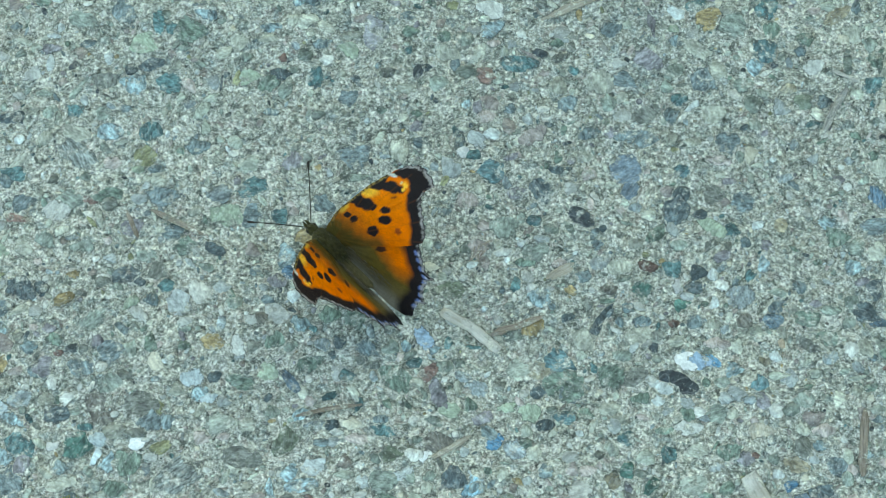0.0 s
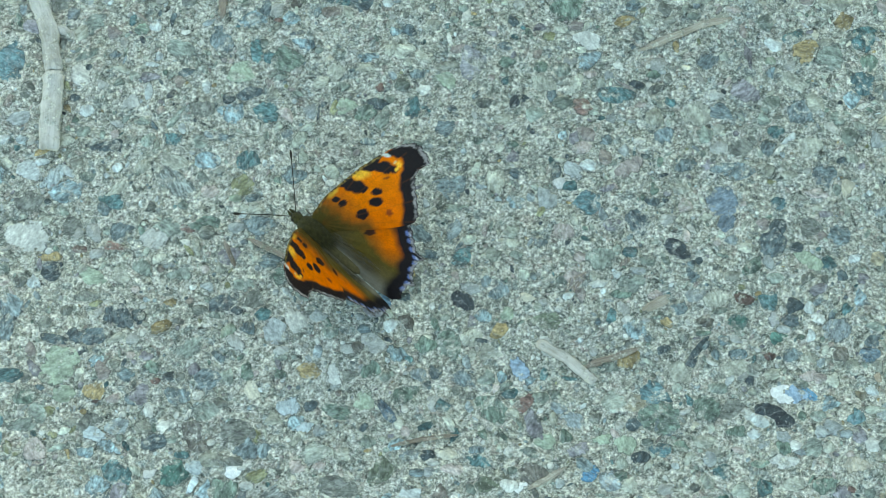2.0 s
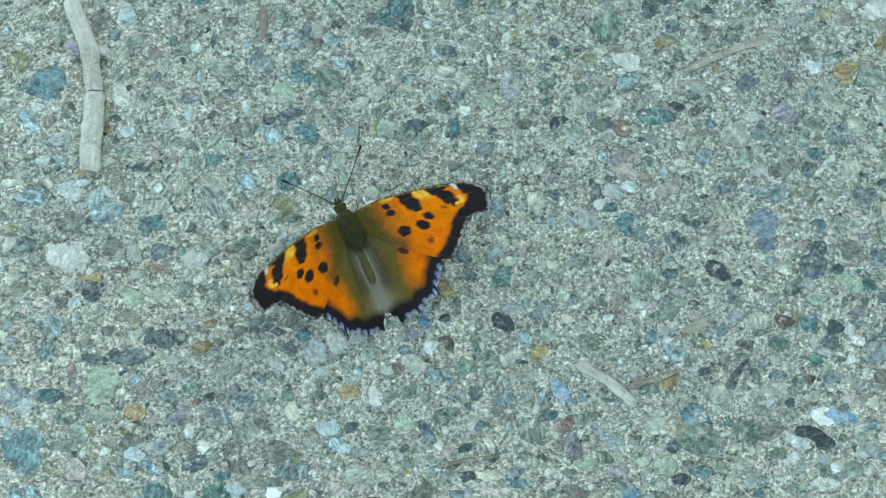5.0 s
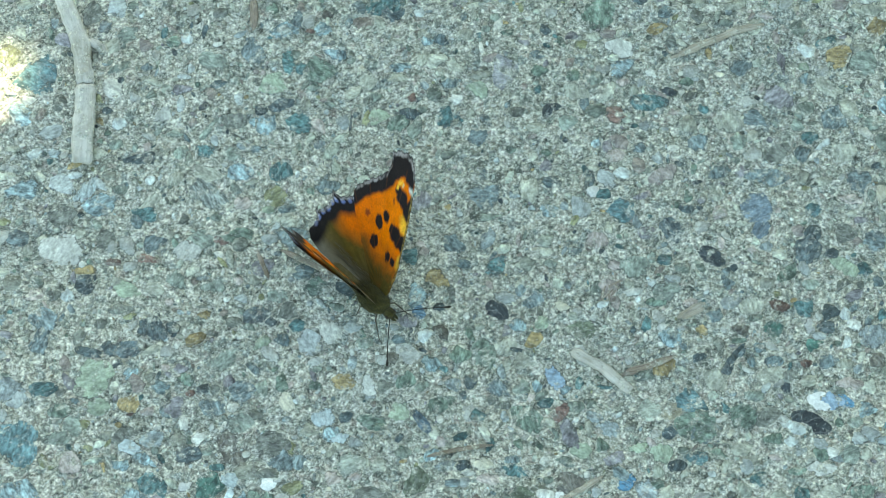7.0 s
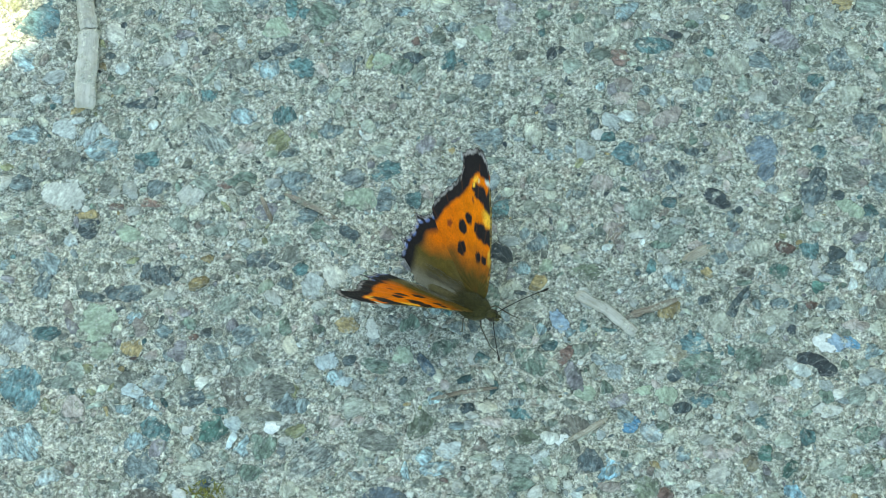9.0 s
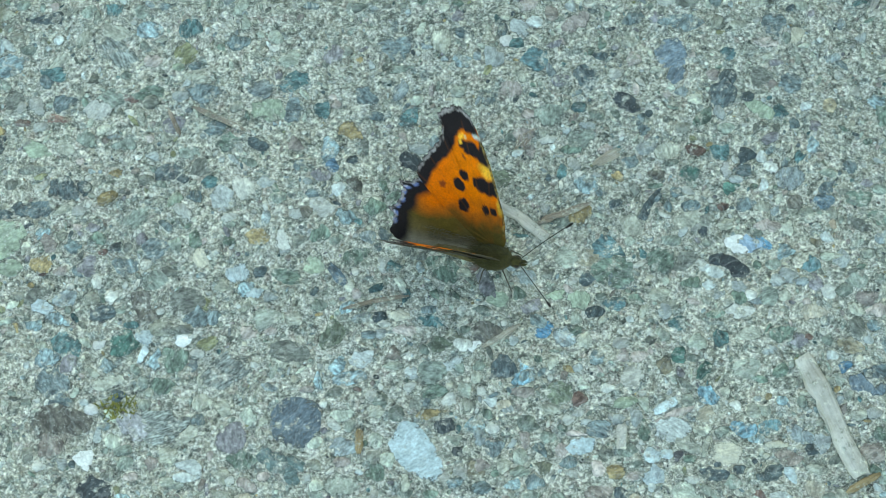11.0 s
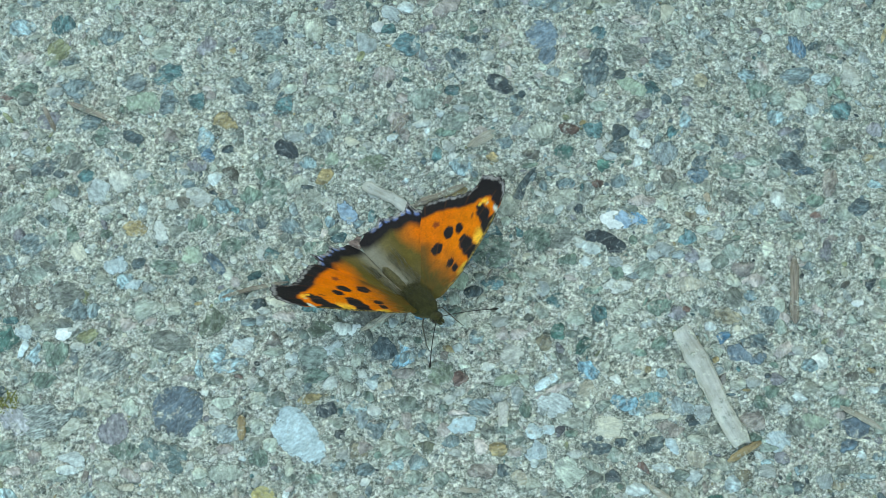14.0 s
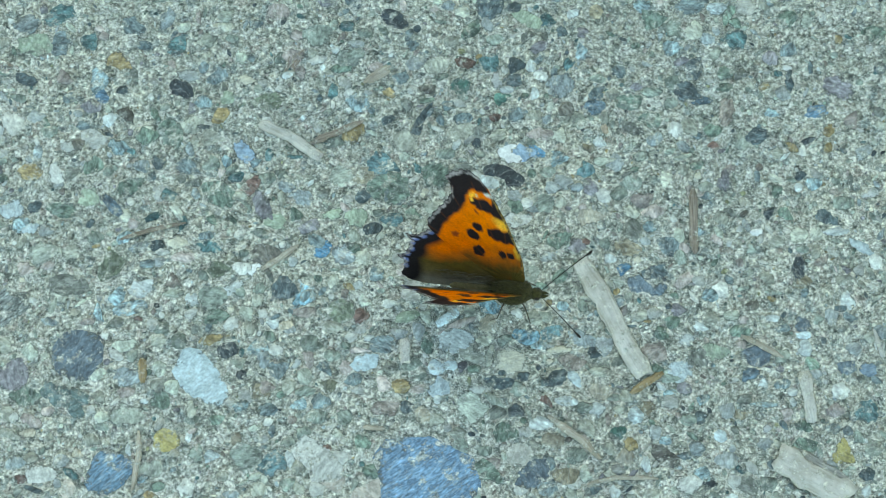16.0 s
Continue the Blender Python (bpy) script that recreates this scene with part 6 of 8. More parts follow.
chip(46.7, 51.6, 3.4, 3.1, 1, WHITE)
chip(-18.0, 25.6, 5.3, 2.0, 1, SLATE)
chip(-42.1, 87.5, 3.7, 2.9, -31, BLUE_GREY)
chip(85.0, -69.5, 3.3, 3.2, 86, ICE)
chip(24.2, -67.0, 3.3, 3.2, 86, GREEN)
chip(44.4, -69.1, 3.3, 3.2, 86, GREY_GREEN)
chip(-88.9, 69.0, 4.2, 2.5, -20, BEIGE)
chip(35.6, -50.7, 3.8, 2.8, -4, GREY_GREEN)
chip(19.2, -70.0, 3.3, 3.2, 86, WHITE)
chip(93.7, -73.4, 3.3, 3.2, 86, DULL_BLUE)
chip(-17.8, -51.4, 3.8, 2.8, -4, BEIGE)
chip(130.4, -76.2, 3.3, 3.2, 86, LICHEN)
chip(8.9, 64.5, 5.0, 2.1, -89, BLUE_GREY)
chip(78.7, -73.9, 3.3, 3.2, 86, PEACH)
chip(62.2, -74.3, 3.3, 3.2, 86, BLUE_GREY)
chip(-32.8, 72.7, 4.6, 2.3, 1, PALE_BLUE)
chip(7.9, -74.6, 3.3, 3.2, 86, GREY_GREEN)
chip(16.2, -57.3, 3.8, 2.8, -4, BLUE_GREY)
chip(14.0, -76.1, 3.3, 3.2, 86, WHITE)
chip(-105.3, 17.9, 3.4, 3.1, 33, ICE)
chip(4.8, -58.4, 3.8, 2.8, -4, BLUE_GREY)
chip(-18.3, 80.7, 3.5, 2.9, 1, BEIGE)
chip(46.4, -79.1, 3.3, 3.2, 86, GREY_GREEN)
chip(-43.9, -14.6, 4.5, 2.3, 11, LIGHT_BLUE)
chip(59.7, 38.3, 3.4, 3.0, 1, PALE_TEAL)
chip(53.0, -62.6, 3.8, 2.8, -4, GREY)
chip(-43.4, 66.4, 4.1, 2.5, 22, BEIGE)
chip(123.4, -67.4, 3.7, 2.8, -4, PINK)
chip(-21.2, 68.5, 4.1, 2.5, 11, BLUE_GREY)
chip(91.4, 6.1, 4.4, 2.3, -1, GREY_GREEN)
chip(66.7, 87.9, 3.5, 2.9, 1, PINK)
chip(52.2, -10.1, 3.9, 2.7, -15, WHITE)
chip(3.5, -27.1, 3.6, 2.8, 28, SNOW_WHITE)
chip(65.6, -5.8, 4.4, 2.3, -20, VIVID_BLUE)
chip(66.3, -1.4, 4.4, 2.3, -1, PINK)
chip(118.3, 11.8, 3.2, 3.2, -5, MAUVE)
chip(52.1, 93.1, 4.5, 2.3, 22, WHITE)
chip(-20.3, -20.5, 4.5, 2.3, 1, DULL_BLUE)
chip(-1.4, 71.9, 3.5, 2.9, 1, GREEN)
chip(-95.8, 5.4, 3.4, 3.0, 1, SLATE)
chip(-54.1, 11.1, 3.4, 3.0, 1, TEAL)
chip(-51.0, 58.4, 4.1, 2.5, -55, PINK)
chip(-105.3, 2.0, 3.5, 2.9, -26, PINK)
chip(25.3, 13.3, 3.7, 2.7, -4, WHITE)
chip(70.7, 24.6, 3.4, 3.0, 1, TEAL)
chip(100.7, -81.1, 3.7, 2.7, -35, WHITE)
chip(-90.3, -0.2, 3.4, 3.0, 1, PALE_BLUE)
chip(-5.3, 11.2, 3.4, 3.0, 1, PALE_BLUE)
chip(-11.3, -23.7, 4.4, 2.3, -1, PINK)
chip(-1.1, -24.8, 4.4, 2.3, -1, DULL_OLIVE)
chip(-118.3, -10.0, 3.4, 2.9, 1, ICE)
chip(-74.2, -3.7, 3.4, 2.9, 1, SLATE)
chip(74.4, 14.2, 3.5, 2.8, -89, TEAL)
chip(-86.0, -8.9, 3.4, 2.9, 1, PINK)
chip(-30.0, -34.4, 4.5, 2.2, 89, PALE_BLUE)
chip(62.0, 11.1, 3.4, 2.9, 1, SLATE)
chip(-122.0, 46.1, 5.2, 1.9, 11, BEIGE)
chip(43.4, -51.7, 3.5, 2.8, -12, LIGHT_BLUE)
chip(-26.9, -44.0, 4.4, 2.2, -22, WHITE)
chip(85.1, 11.3, 3.3, 2.9, -2, BLUE_GREY)
chip(-47.3, -47.5, 4.4, 2.2, -19, ICE)
chip(19.5, -41.5, 3.9, 2.5, -5, BEIGE)
chip(53.8, 0.1, 3.3, 2.9, 1, GREY)
chip(-13.9, -9.5, 3.4, 2.9, 1, TEAL)
chip(-121.4, 31.3, 3.8, 2.5, 65, WHITE)
chip(8.7, -25.9, 6.6, 1.5, 40, BEIGE)
chip(96.6, -47.2, 4.3, 2.2, -4, ICE)
chip(7.4, -7.4, 3.4, 2.9, 1, GREY_GREEN)
chip(-71.5, 31.1, 3.5, 2.8, -16, RED_BROWN)
chip(33.0, 71.7, 3.5, 2.8, 11, WHITE)
chip(25.0, 16.7, 4.5, 2.1, 1, GREEN)
chip(-62.4, 87.2, 3.5, 2.7, 12, GREEN)
chip(19.2, -11.8, 3.3, 2.9, 1, GREY)
chip(95.6, 3.1, 3.3, 2.9, -1, GREY_GREEN)
chip(64.5, -42.7, 4.3, 2.2, -22, LICHEN)
chip(55.6, -9.2, 3.3, 2.9, 1, BLACK)
chip(23.1, -53.2, 3.8, 2.5, 9, BLUE_GREY)
chip(75.0, -55.4, 4.3, 2.2, -4, BEIGE)
chip(12.6, -55.1, 4.3, 2.2, -4, GREY_GREEN)
chip(116.4, -18.3, 3.5, 2.7, 86, GREEN)
chip(97.7, -17.5, 3.5, 2.7, 86, PINK)
chip(67.4, -61.2, 4.3, 2.2, -15, ICE)
chip(68.7, -14.1, 3.3, 2.9, 1, ICE)
chip(-59.0, -24.9, 3.3, 2.9, 20, SNOW_WHITE)
chip(-86.1, 5.2, 3.9, 2.4, 22, BEIGE)
chip(37.1, -56.5, 4.3, 2.2, -1, PINK)
chip(103.7, -23.7, 3.3, 2.9, -4, BEIGE)
chip(-61.1, 7.4, 4.0, 2.4, 32, PALE_GREEN)
chip(93.0, -14.2, 3.4, 2.7, 89, BEIGE)
chip(115.1, -29.8, 3.3, 2.9, -4, BEIGE)
chip(44.2, -20.2, 3.4, 2.7, 89, ICE)
chip(82.5, -16.3, 3.3, 2.9, -1, GREY_GREEN)
chip(79.2, -16.8, 3.3, 2.9, -1, WHITE)
chip(-55.4, 72.6, 3.2, 2.9, -89, TEAL)
chip(119.6, -39.0, 3.6, 2.6, -4, DULL_OCHRE)
chip(29.4, -20.2, 3.9, 2.4, 5, SLATE)
chip(30.7, 82.4, 3.1, 3.0, 62, BEIGE)
chip(-72.4, -37.1, 3.3, 2.9, 9, SLATE)
chip(-41.8, 10.7, 3.4, 2.7, 1, ICE)
chip(-81.4, 91.6, 3.6, 2.6, 1, TEAL)
chip(-93.9, 2.4, 3.4, 2.7, 1, SLATE)
chip(15.9, 16.3, 3.6, 2.6, -89, PINK)
chip(75.2, -34.7, 3.4, 2.7, 86, PINK)
chip(0.4, -32.5, 3.3, 2.8, -1, GREY_GREEN)
chip(58.8, 20.8, 3.4, 2.7, 1, GREY_GREEN)
chip(35.2, -29.6, 3.4, 2.7, 89, PINK)
chip(90.3, -80.3, 4.3, 2.2, -4, BLACK)
chip(-74.5, 86.2, 3.6, 2.6, 1, GREY)
chip(-55.0, -42.8, 3.3, 2.8, -1, BLUE_GREY)
chip(99.7, -40.6, 3.3, 2.8, -34, PALE_BLUE)
chip(-15.7, -2.2, 4.0, 2.3, -50, SLATE)
chip(81.9, -33.3, 3.1, 3.0, 89, VIVID_BLUE)
chip(-26.3, 91.2, 3.6, 2.6, 1, BEIGE)
chip(-91.5, -49.9, 3.4, 2.7, 89, BEIGE)
chip(108.2, -43.5, 3.2, 2.8, -4, BROWN)
chip(-56.8, 84.8, 3.8, 2.4, 83, BLUE_GREY)
chip(26.5, -36.2, 3.3, 2.8, -1, LICHEN)
chip(99.2, -45.7, 3.2, 2.8, -4, BEIGE)
chip(124.6, -47.0, 3.4, 2.7, 86, ICE)
chip(-17.3, -41.6, 3.3, 2.8, -4, BEIGE)
chip(94.2, -31.6, 3.4, 2.7, 89, GREY_GREEN)
chip(25.9, -39.6, 3.3, 2.8, -1, RED_BROWN)
chip(-65.2, -52.1, 3.3, 2.8, -1, PINK)
chip(68.2, 11.6, 3.3, 2.7, -20, WHITE)
chip(-65.1, 52.7, 3.1, 2.9, -89, BLUE_GREY)
chip(-67.7, -28.1, 4.5, 2.0, 67, LIGHT_BLUE)
chip(48.3, 93.2, 3.5, 2.6, -21, BLACK)
chip(-5.0, 92.7, 3.9, 2.3, 1, BEIGE)
chip(62.8, -48.8, 3.2, 2.8, -4, PALE_BLUE)
chip(4.6, -47.5, 3.3, 2.7, 89, DULL_BLUE)
chip(74.3, -51.4, 3.2, 2.8, -4, SLATE)
chip(118.4, -53.6, 3.4, 2.7, 86, ICE)
chip(128.7, -54.4, 3.2, 2.8, -4, ICE)
chip(-30.6, -47.9, 3.2, 2.8, -4, LICHEN)
chip(-30.4, -52.9, 3.3, 2.8, -1, BEIGE)
chip(18.9, -47.8, 3.3, 2.8, -32, GREY_GREEN)
chip(61.8, 89.8, 3.5, 2.6, 1, OLIVE)
chip(-27.6, 74.8, 3.6, 2.5, 43, BEIGE)
chip(-8.3, -7.0, 3.4, 2.7, 1, GREY)
chip(131.0, -59.4, 3.2, 2.8, -4, PERIWINKLE)
chip(21.8, -50.7, 3.3, 2.7, 89, PINK)
chip(92.9, -43.3, 3.2, 2.8, -1, MAUVE)
chip(5.1, -53.6, 3.2, 2.8, -1, PINK)
chip(63.7, -57.3, 3.2, 2.8, -4, SLATE)
chip(-104.5, 63.2, 3.5, 2.6, 33, PINK)
chip(31.0, -51.4, 3.2, 2.8, -1, GREY)
chip(-20.5, 73.0, 3.6, 2.5, -31, BEIGE)
chip(71.0, 86.7, 3.5, 2.6, -21, BEIGE)
chip(-0.8, -57.1, 3.2, 2.8, -4, PALE_BLUE)
chip(29.3, -54.7, 3.3, 2.7, 89, PINK)
chip(88.4, -48.2, 3.2, 2.8, -1, GREEN)
chip(104.4, -63.5, 3.2, 2.8, -4, GREY)
chip(-90.9, 35.4, 3.1, 2.9, -89, BLUE_GREY)
chip(70.7, -62.8, 3.2, 2.8, -4, GREY_GREEN)
chip(-14.6, 70.8, 4.7, 1.9, 1, BEIGE)
chip(93.6, -50.0, 3.2, 2.8, -13, ICE)
chip(-38.4, 65.5, 3.5, 2.5, 33, GREY_GREEN)
chip(40.0, -63.3, 3.2, 2.8, -4, BEIGE)
chip(113.2, -67.2, 3.3, 2.7, 86, PINK)
chip(-96.5, 58.8, 3.1, 2.9, 1, ICE)
chip(12.1, -63.9, 3.2, 2.7, -4, GREY_GREEN)
chip(6.5, 70.7, 3.5, 2.5, 1, GREEN)
chip(-2.2, -64.5, 3.3, 2.7, 86, PEACH)
chip(44.1, -66.4, 3.2, 2.7, -4, GREY)
chip(-64.8, 59.2, 3.5, 2.5, 3, PALE_BLUE)
chip(70.8, 77.1, 3.5, 2.5, 1, BEIGE)
chip(77.5, -68.9, 3.2, 2.7, -4, DEEP_GREEN)
chip(53.4, 73.8, 5.0, 1.8, -79, MAUVE)
chip(-115.4, 51.5, 3.5, 2.5, 22, ICE)
chip(-45.1, -65.1, 3.2, 2.7, -4, BEIGE)
chip(124.2, -17.5, 3.3, 2.7, -4, PALE_BLUE)
chip(-38.7, -66.1, 3.2, 2.7, -4, ICE)
chip(-7.2, -67.4, 3.2, 2.7, -4, DULL_BLUE)
chip(79.7, -71.5, 3.2, 2.7, -54, OCHRE)
chip(39.2, 37.7, 3.1, 2.8, 1, PINK)
chip(91.3, -4.7, 3.3, 2.6, 19, DULL_BLUE)
chip(49.2, -70.6, 3.2, 2.7, -4, GREY_GREEN)
chip(75.1, -72.0, 3.2, 2.7, -4, BEIGE)
chip(-82.0, 51.9, 3.5, 2.5, 33, GREY_GREEN)
chip(0.8, 62.2, 3.7, 2.4, 63, BLACK)
chip(10.6, -71.5, 3.3, 2.7, 86, BEIGE)
chip(33.0, 65.7, 3.5, 2.5, 1, GREY)
chip(82.5, -76.1, 3.2, 2.7, -35, ICE)
chip(113.9, -23.3, 3.5, 2.5, 86, SLATE)
chip(109.5, -78.2, 3.2, 2.7, -4, SLATE)
chip(-98.0, 46.1, 3.5, 2.5, 33, BEIGE)
chip(70.0, -77.1, 3.3, 2.7, 86, LICHEN)
chip(2.0, -75.2, 3.2, 2.7, -4, BEIGE)
chip(-2.1, 58.1, 3.5, 2.5, 1, BEIGE)
chip(10.1, -75.8, 3.2, 2.7, -4, BEIGE)
chip(128.1, -81.5, 3.2, 2.7, -4, SLATE)
chip(46.3, 64.2, 3.5, 2.5, 1, WHITE)
chip(-82.8, 45.7, 3.5, 2.5, 33, BEIGE)
chip(95.6, -81.2, 3.2, 2.7, -4, BLACK)
chip(-53.6, -61.7, 3.2, 2.7, -3, PALE_BLUE)
chip(-40.2, 60.1, 3.8, 2.3, 68, OLIVE)
chip(38.4, -30.3, 3.8, 2.3, -1, PINK)
chip(21.5, 53.2, 3.5, 2.5, 1, BLUE_GREY)
chip(6.9, -39.7, 3.9, 2.2, -32, ICE)
chip(25.5, 50.7, 3.5, 2.4, -31, ICE)
chip(131.8, -37.4, 3.2, 2.6, -35, WHITE)
chip(113.8, -49.0, 3.8, 2.2, -4, BLUE_GREY)
chip(-115.3, 28.6, 3.4, 2.5, 44, BEIGE)
chip(51.5, -46.9, 3.8, 2.2, -4, BEIGE)
chip(17.5, 46.9, 3.4, 2.5, 1, ICE)
chip(-73.9, -54.7, 3.8, 2.2, -1, GREY)
chip(12.9, 72.4, 2.9, 2.9, 1, WHITE)
chip(-10.9, -15.8, 3.4, 2.5, 62, TEAL)
chip(10.3, 45.0, 3.7, 2.3, 81, BLUE_GREY)
chip(11.9, 20.2, 3.0, 2.8, -89, GREY_GREEN)
chip(127.9, -28.5, 4.9, 1.7, -4, ICE)
chip(44.4, 47.3, 3.4, 2.5, 1, MAUVE)
chip(13.8, 42.0, 3.4, 2.4, 1, TEAL)
chip(-61.1, 31.2, 3.5, 2.4, 1, ICE)
chip(-63.0, 0.6, 4.1, 2.0, -44, BLUE_GREY)
chip(-91.9, 24.7, 3.4, 2.4, 11, WHITE)
chip(-0.2, 11.9, 2.9, 2.9, 62, PALE_GREEN)
chip(17.5, -50.6, 3.8, 2.2, -52, BLUE_GREY)
chip(38.1, 41.7, 3.4, 2.4, 1, BEIGE)
chip(112.8, -61.0, 3.8, 2.2, -4, BLUE_GREY)
chip(-89.7, -8.7, 2.9, 2.8, -89, RED_BROWN)
chip(-82.1, -8.8, 2.9, 2.8, -89, BLUE_GREY)
chip(-66.7, 17.2, 3.4, 2.4, 1, ICE)
chip(-26.4, -2.7, 2.9, 2.8, -89, GREY_GREEN)
chip(-102.3, 8.0, 3.5, 2.3, 75, GREY)
chip(15.9, 25.3, 3.4, 2.4, 1, PINK)
chip(26.7, 26.4, 3.4, 2.4, 1, TEAL)
chip(-120.3, 4.1, 3.5, 2.4, -5, ICE)
chip(11.0, 42.5, 3.0, 2.8, 10, SNOW_WHITE)
chip(56.8, -62.6, 3.2, 2.5, -19, BLACK)
chip(52.2, 27.9, 3.4, 2.4, 1, BEIGE)
chip(-112.0, 30.5, 2.9, 2.8, 1, BEIGE)
chip(-60.2, 11.9, 3.4, 2.4, 1, SLATE)
chip(63.5, 28.1, 3.4, 2.4, 1, SLATE)
chip(54.7, 88.1, 3.6, 2.2, 33, WHITE)
chip(4.3, 15.5, 3.4, 2.4, 1, CREAM)
chip(49.3, 21.3, 3.4, 2.4, 1, BEIGE)
chip(14.3, 81.0, 3.5, 2.3, 1, PINK)
chip(107.6, -73.6, 3.2, 2.5, 16, ICE)
chip(-25.6, 9.1, 3.4, 2.4, 32, ICE)
chip(-39.1, 7.1, 3.4, 2.4, 1, GREY_GREEN)
chip(-31.2, 7.9, 3.4, 2.4, 1, BLUE_GREY)
chip(32.3, 16.5, 3.4, 2.4, 1, PINK)
chip(136.5, -20.4, 3.9, 2.1, 6, SNOW_WHITE)
chip(-18.2, 6.0, 4.5, 1.8, 11, BEIGE)
chip(104.4, -78.6, 3.2, 2.5, -4, WHITE)
chip(-35.0, 3.4, 3.4, 2.4, 1, WHITE)
chip(43.3, 10.5, 3.4, 2.4, 1, BROWN)
chip(-21.8, -15.1, 3.1, 2.5, 22, PINK)
chip(-20.0, 64.8, 3.5, 2.3, 11, WHITE)
chip(-52.8, -6.0, 3.4, 2.3, 22, ICE)
chip(34.0, 3.9, 3.4, 2.3, 1, SLATE)
chip(-62.5, -9.7, 3.4, 2.3, 1, GREY)
chip(-6.2, 61.8, 3.5, 2.3, 1, GREY)
chip(-78.4, -40.1, 3.1, 2.5, -50, SNOW_WHITE)
chip(62.6, -17.2, 2.9, 2.7, 89, WHITE)
chip(108.1, 9.2, 3.0, 2.6, -5, GREEN)
chip(95.4, -30.0, 2.9, 2.7, 86, PINK)
chip(-35.6, -12.1, 3.4, 2.3, 1, GREEN)
chip(-95.4, 43.0, 3.5, 2.2, 1, GREY_GREEN)
chip(-67.8, 95.7, 3.0, 2.6, 3, MAUVE)
chip(57.9, -1.3, 3.4, 2.3, 22, BEIGE)
chip(-93.4, 65.3, 3.1, 2.5, 1, WHITE)
chip(-98.7, 40.2, 3.5, 2.2, -6, ICE)
chip(40.8, 21.2, 3.0, 2.6, -89, BLUE_GREY)
chip(83.2, 6.3, 3.3, 2.3, -1, BEIGE)
chip(1.8, -10.9, 3.3, 2.3, 1, BEIGE)
chip(65.9, 2.7, 3.3, 2.3, -1, BEIGE)
chip(-88.9, 50.6, 2.9, 2.7, -89, SLATE)
chip(-29.8, -17.8, 3.4, 2.3, 1, GREY_GREEN)
chip(-23.7, -18.3, 3.4, 2.3, 32, PALE_BLUE)
chip(-39.3, 91.4, 3.0, 2.6, 1, BEIGE)
chip(-40.6, -15.4, 3.7, 2.1, 11, ICE)
chip(62.5, 54.0, 3.6, 2.2, 32, ICE)
chip(-0.1, 81.8, 3.6, 2.2, -21, SLATE)
chip(-32.7, 3.8, 2.8, 2.7, 1, BROWN)
chip(-6.4, -19.1, 3.3, 2.3, 1, BLUE_GREY)
chip(-1.8, -39.0, 2.8, 2.7, 89, WHITE)
chip(101.1, -16.3, 3.3, 2.3, -4, LICHEN)
chip(-11.9, -20.4, 3.3, 2.3, 1, CREAM)
chip(67.7, -10.4, 3.3, 2.3, 1, GREY_GREEN)
chip(-74.4, 68.6, 3.5, 2.2, 11, SLATE)
chip(53.8, -14.7, 3.3, 2.3, 1, ICE)
chip(-1.8, 75.7, 3.5, 2.2, 1, BLUE_GREY)
chip(38.5, 7.2, 2.9, 2.6, -89, GREY)
chip(117.4, -23.6, 3.3, 2.3, -47, GREEN)
chip(87.9, -8.3, 3.3, 2.3, -1, LICHEN)
chip(-17.0, -20.7, 3.3, 2.3, 20, SLATE)
chip(45.5, -18.8, 3.3, 2.3, 1, BEIGE)
chip(-55.9, -27.8, 3.3, 2.3, -9, WHITE)
chip(62.1, 45.1, 3.4, 2.2, 1, BEIGE)
chip(-19.2, -24.4, 3.3, 2.3, -1, PALE_BLUE)
chip(-8.3, 81.4, 2.9, 2.6, 1, GREEN)
chip(-78.0, 23.7, 3.4, 2.2, 22, BEIGE)
chip(-42.7, -9.9, 2.8, 2.7, 1, SLATE)
chip(-38.2, -30.2, 3.4, 2.2, -29, BEIGE)
chip(24.0, 71.3, 3.5, 2.1, -21, WHITE)
chip(109.5, -31.1, 3.3, 2.3, -4, GREY_GREEN)
chip(-7.2, -28.1, 3.3, 2.3, -1, GREY_GREEN)
chip(10.8, 80.3, 2.9, 2.6, 1, BEIGE)
chip(-13.8, -31.6, 4.4, 1.7, -1, LICHEN)
chip(-67.2, -39.2, 3.3, 2.3, -1, LICHEN)
chip(34.7, -27.3, 3.3, 2.3, -1, WHITE)
chip(-88.4, -43.8, 3.4, 2.2, 89, BROWN)
chip(33.8, -60.0, 2.8, 2.7, 86, SLATE)
chip(95.8, -63.1, 2.8, 2.7, 86, PALE_BLUE)
chip(97.9, -37.3, 3.3, 2.3, -4, WHITE)
chip(69.5, -56.7, 3.8, 2.0, -53, LIGHT_BLUE)
chip(128.2, -39.4, 3.3, 2.3, -4, BEIGE)
chip(88.6, -24.3, 3.2, 2.3, -13, PALE_BLUE)
chip(-64.1, 62.4, 2.9, 2.5, 1, SLATE)
chip(94.9, -66.9, 2.8, 2.7, 86, BLUE_GREY)
chip(79.0, -53.5, 2.8, 2.7, 89, GREY)
chip(66.2, -29.2, 3.3, 2.3, -1, ICE)
chip(94.4, -27.0, 3.4, 2.2, 89, LICHEN)
chip(-68.2, 11.8, 3.4, 2.2, 22, GREY)
chip(-78.9, -50.2, 3.4, 2.2, -28, BEIGE)
chip(84.2, -43.9, 3.2, 2.3, -4, BEIGE)
chip(103.6, -45.4, 3.2, 2.3, -4, LICHEN)
chip(112.2, -46.6, 3.2, 2.3, -4, ICE)
chip(-16.7, 61.7, 3.0, 2.5, 33, BEIGE)
chip(128.3, -47.9, 3.2, 2.3, -4, BLUE_GREY)
chip(118.2, -50.8, 3.2, 2.2, -4, LIGHT_BLUE)
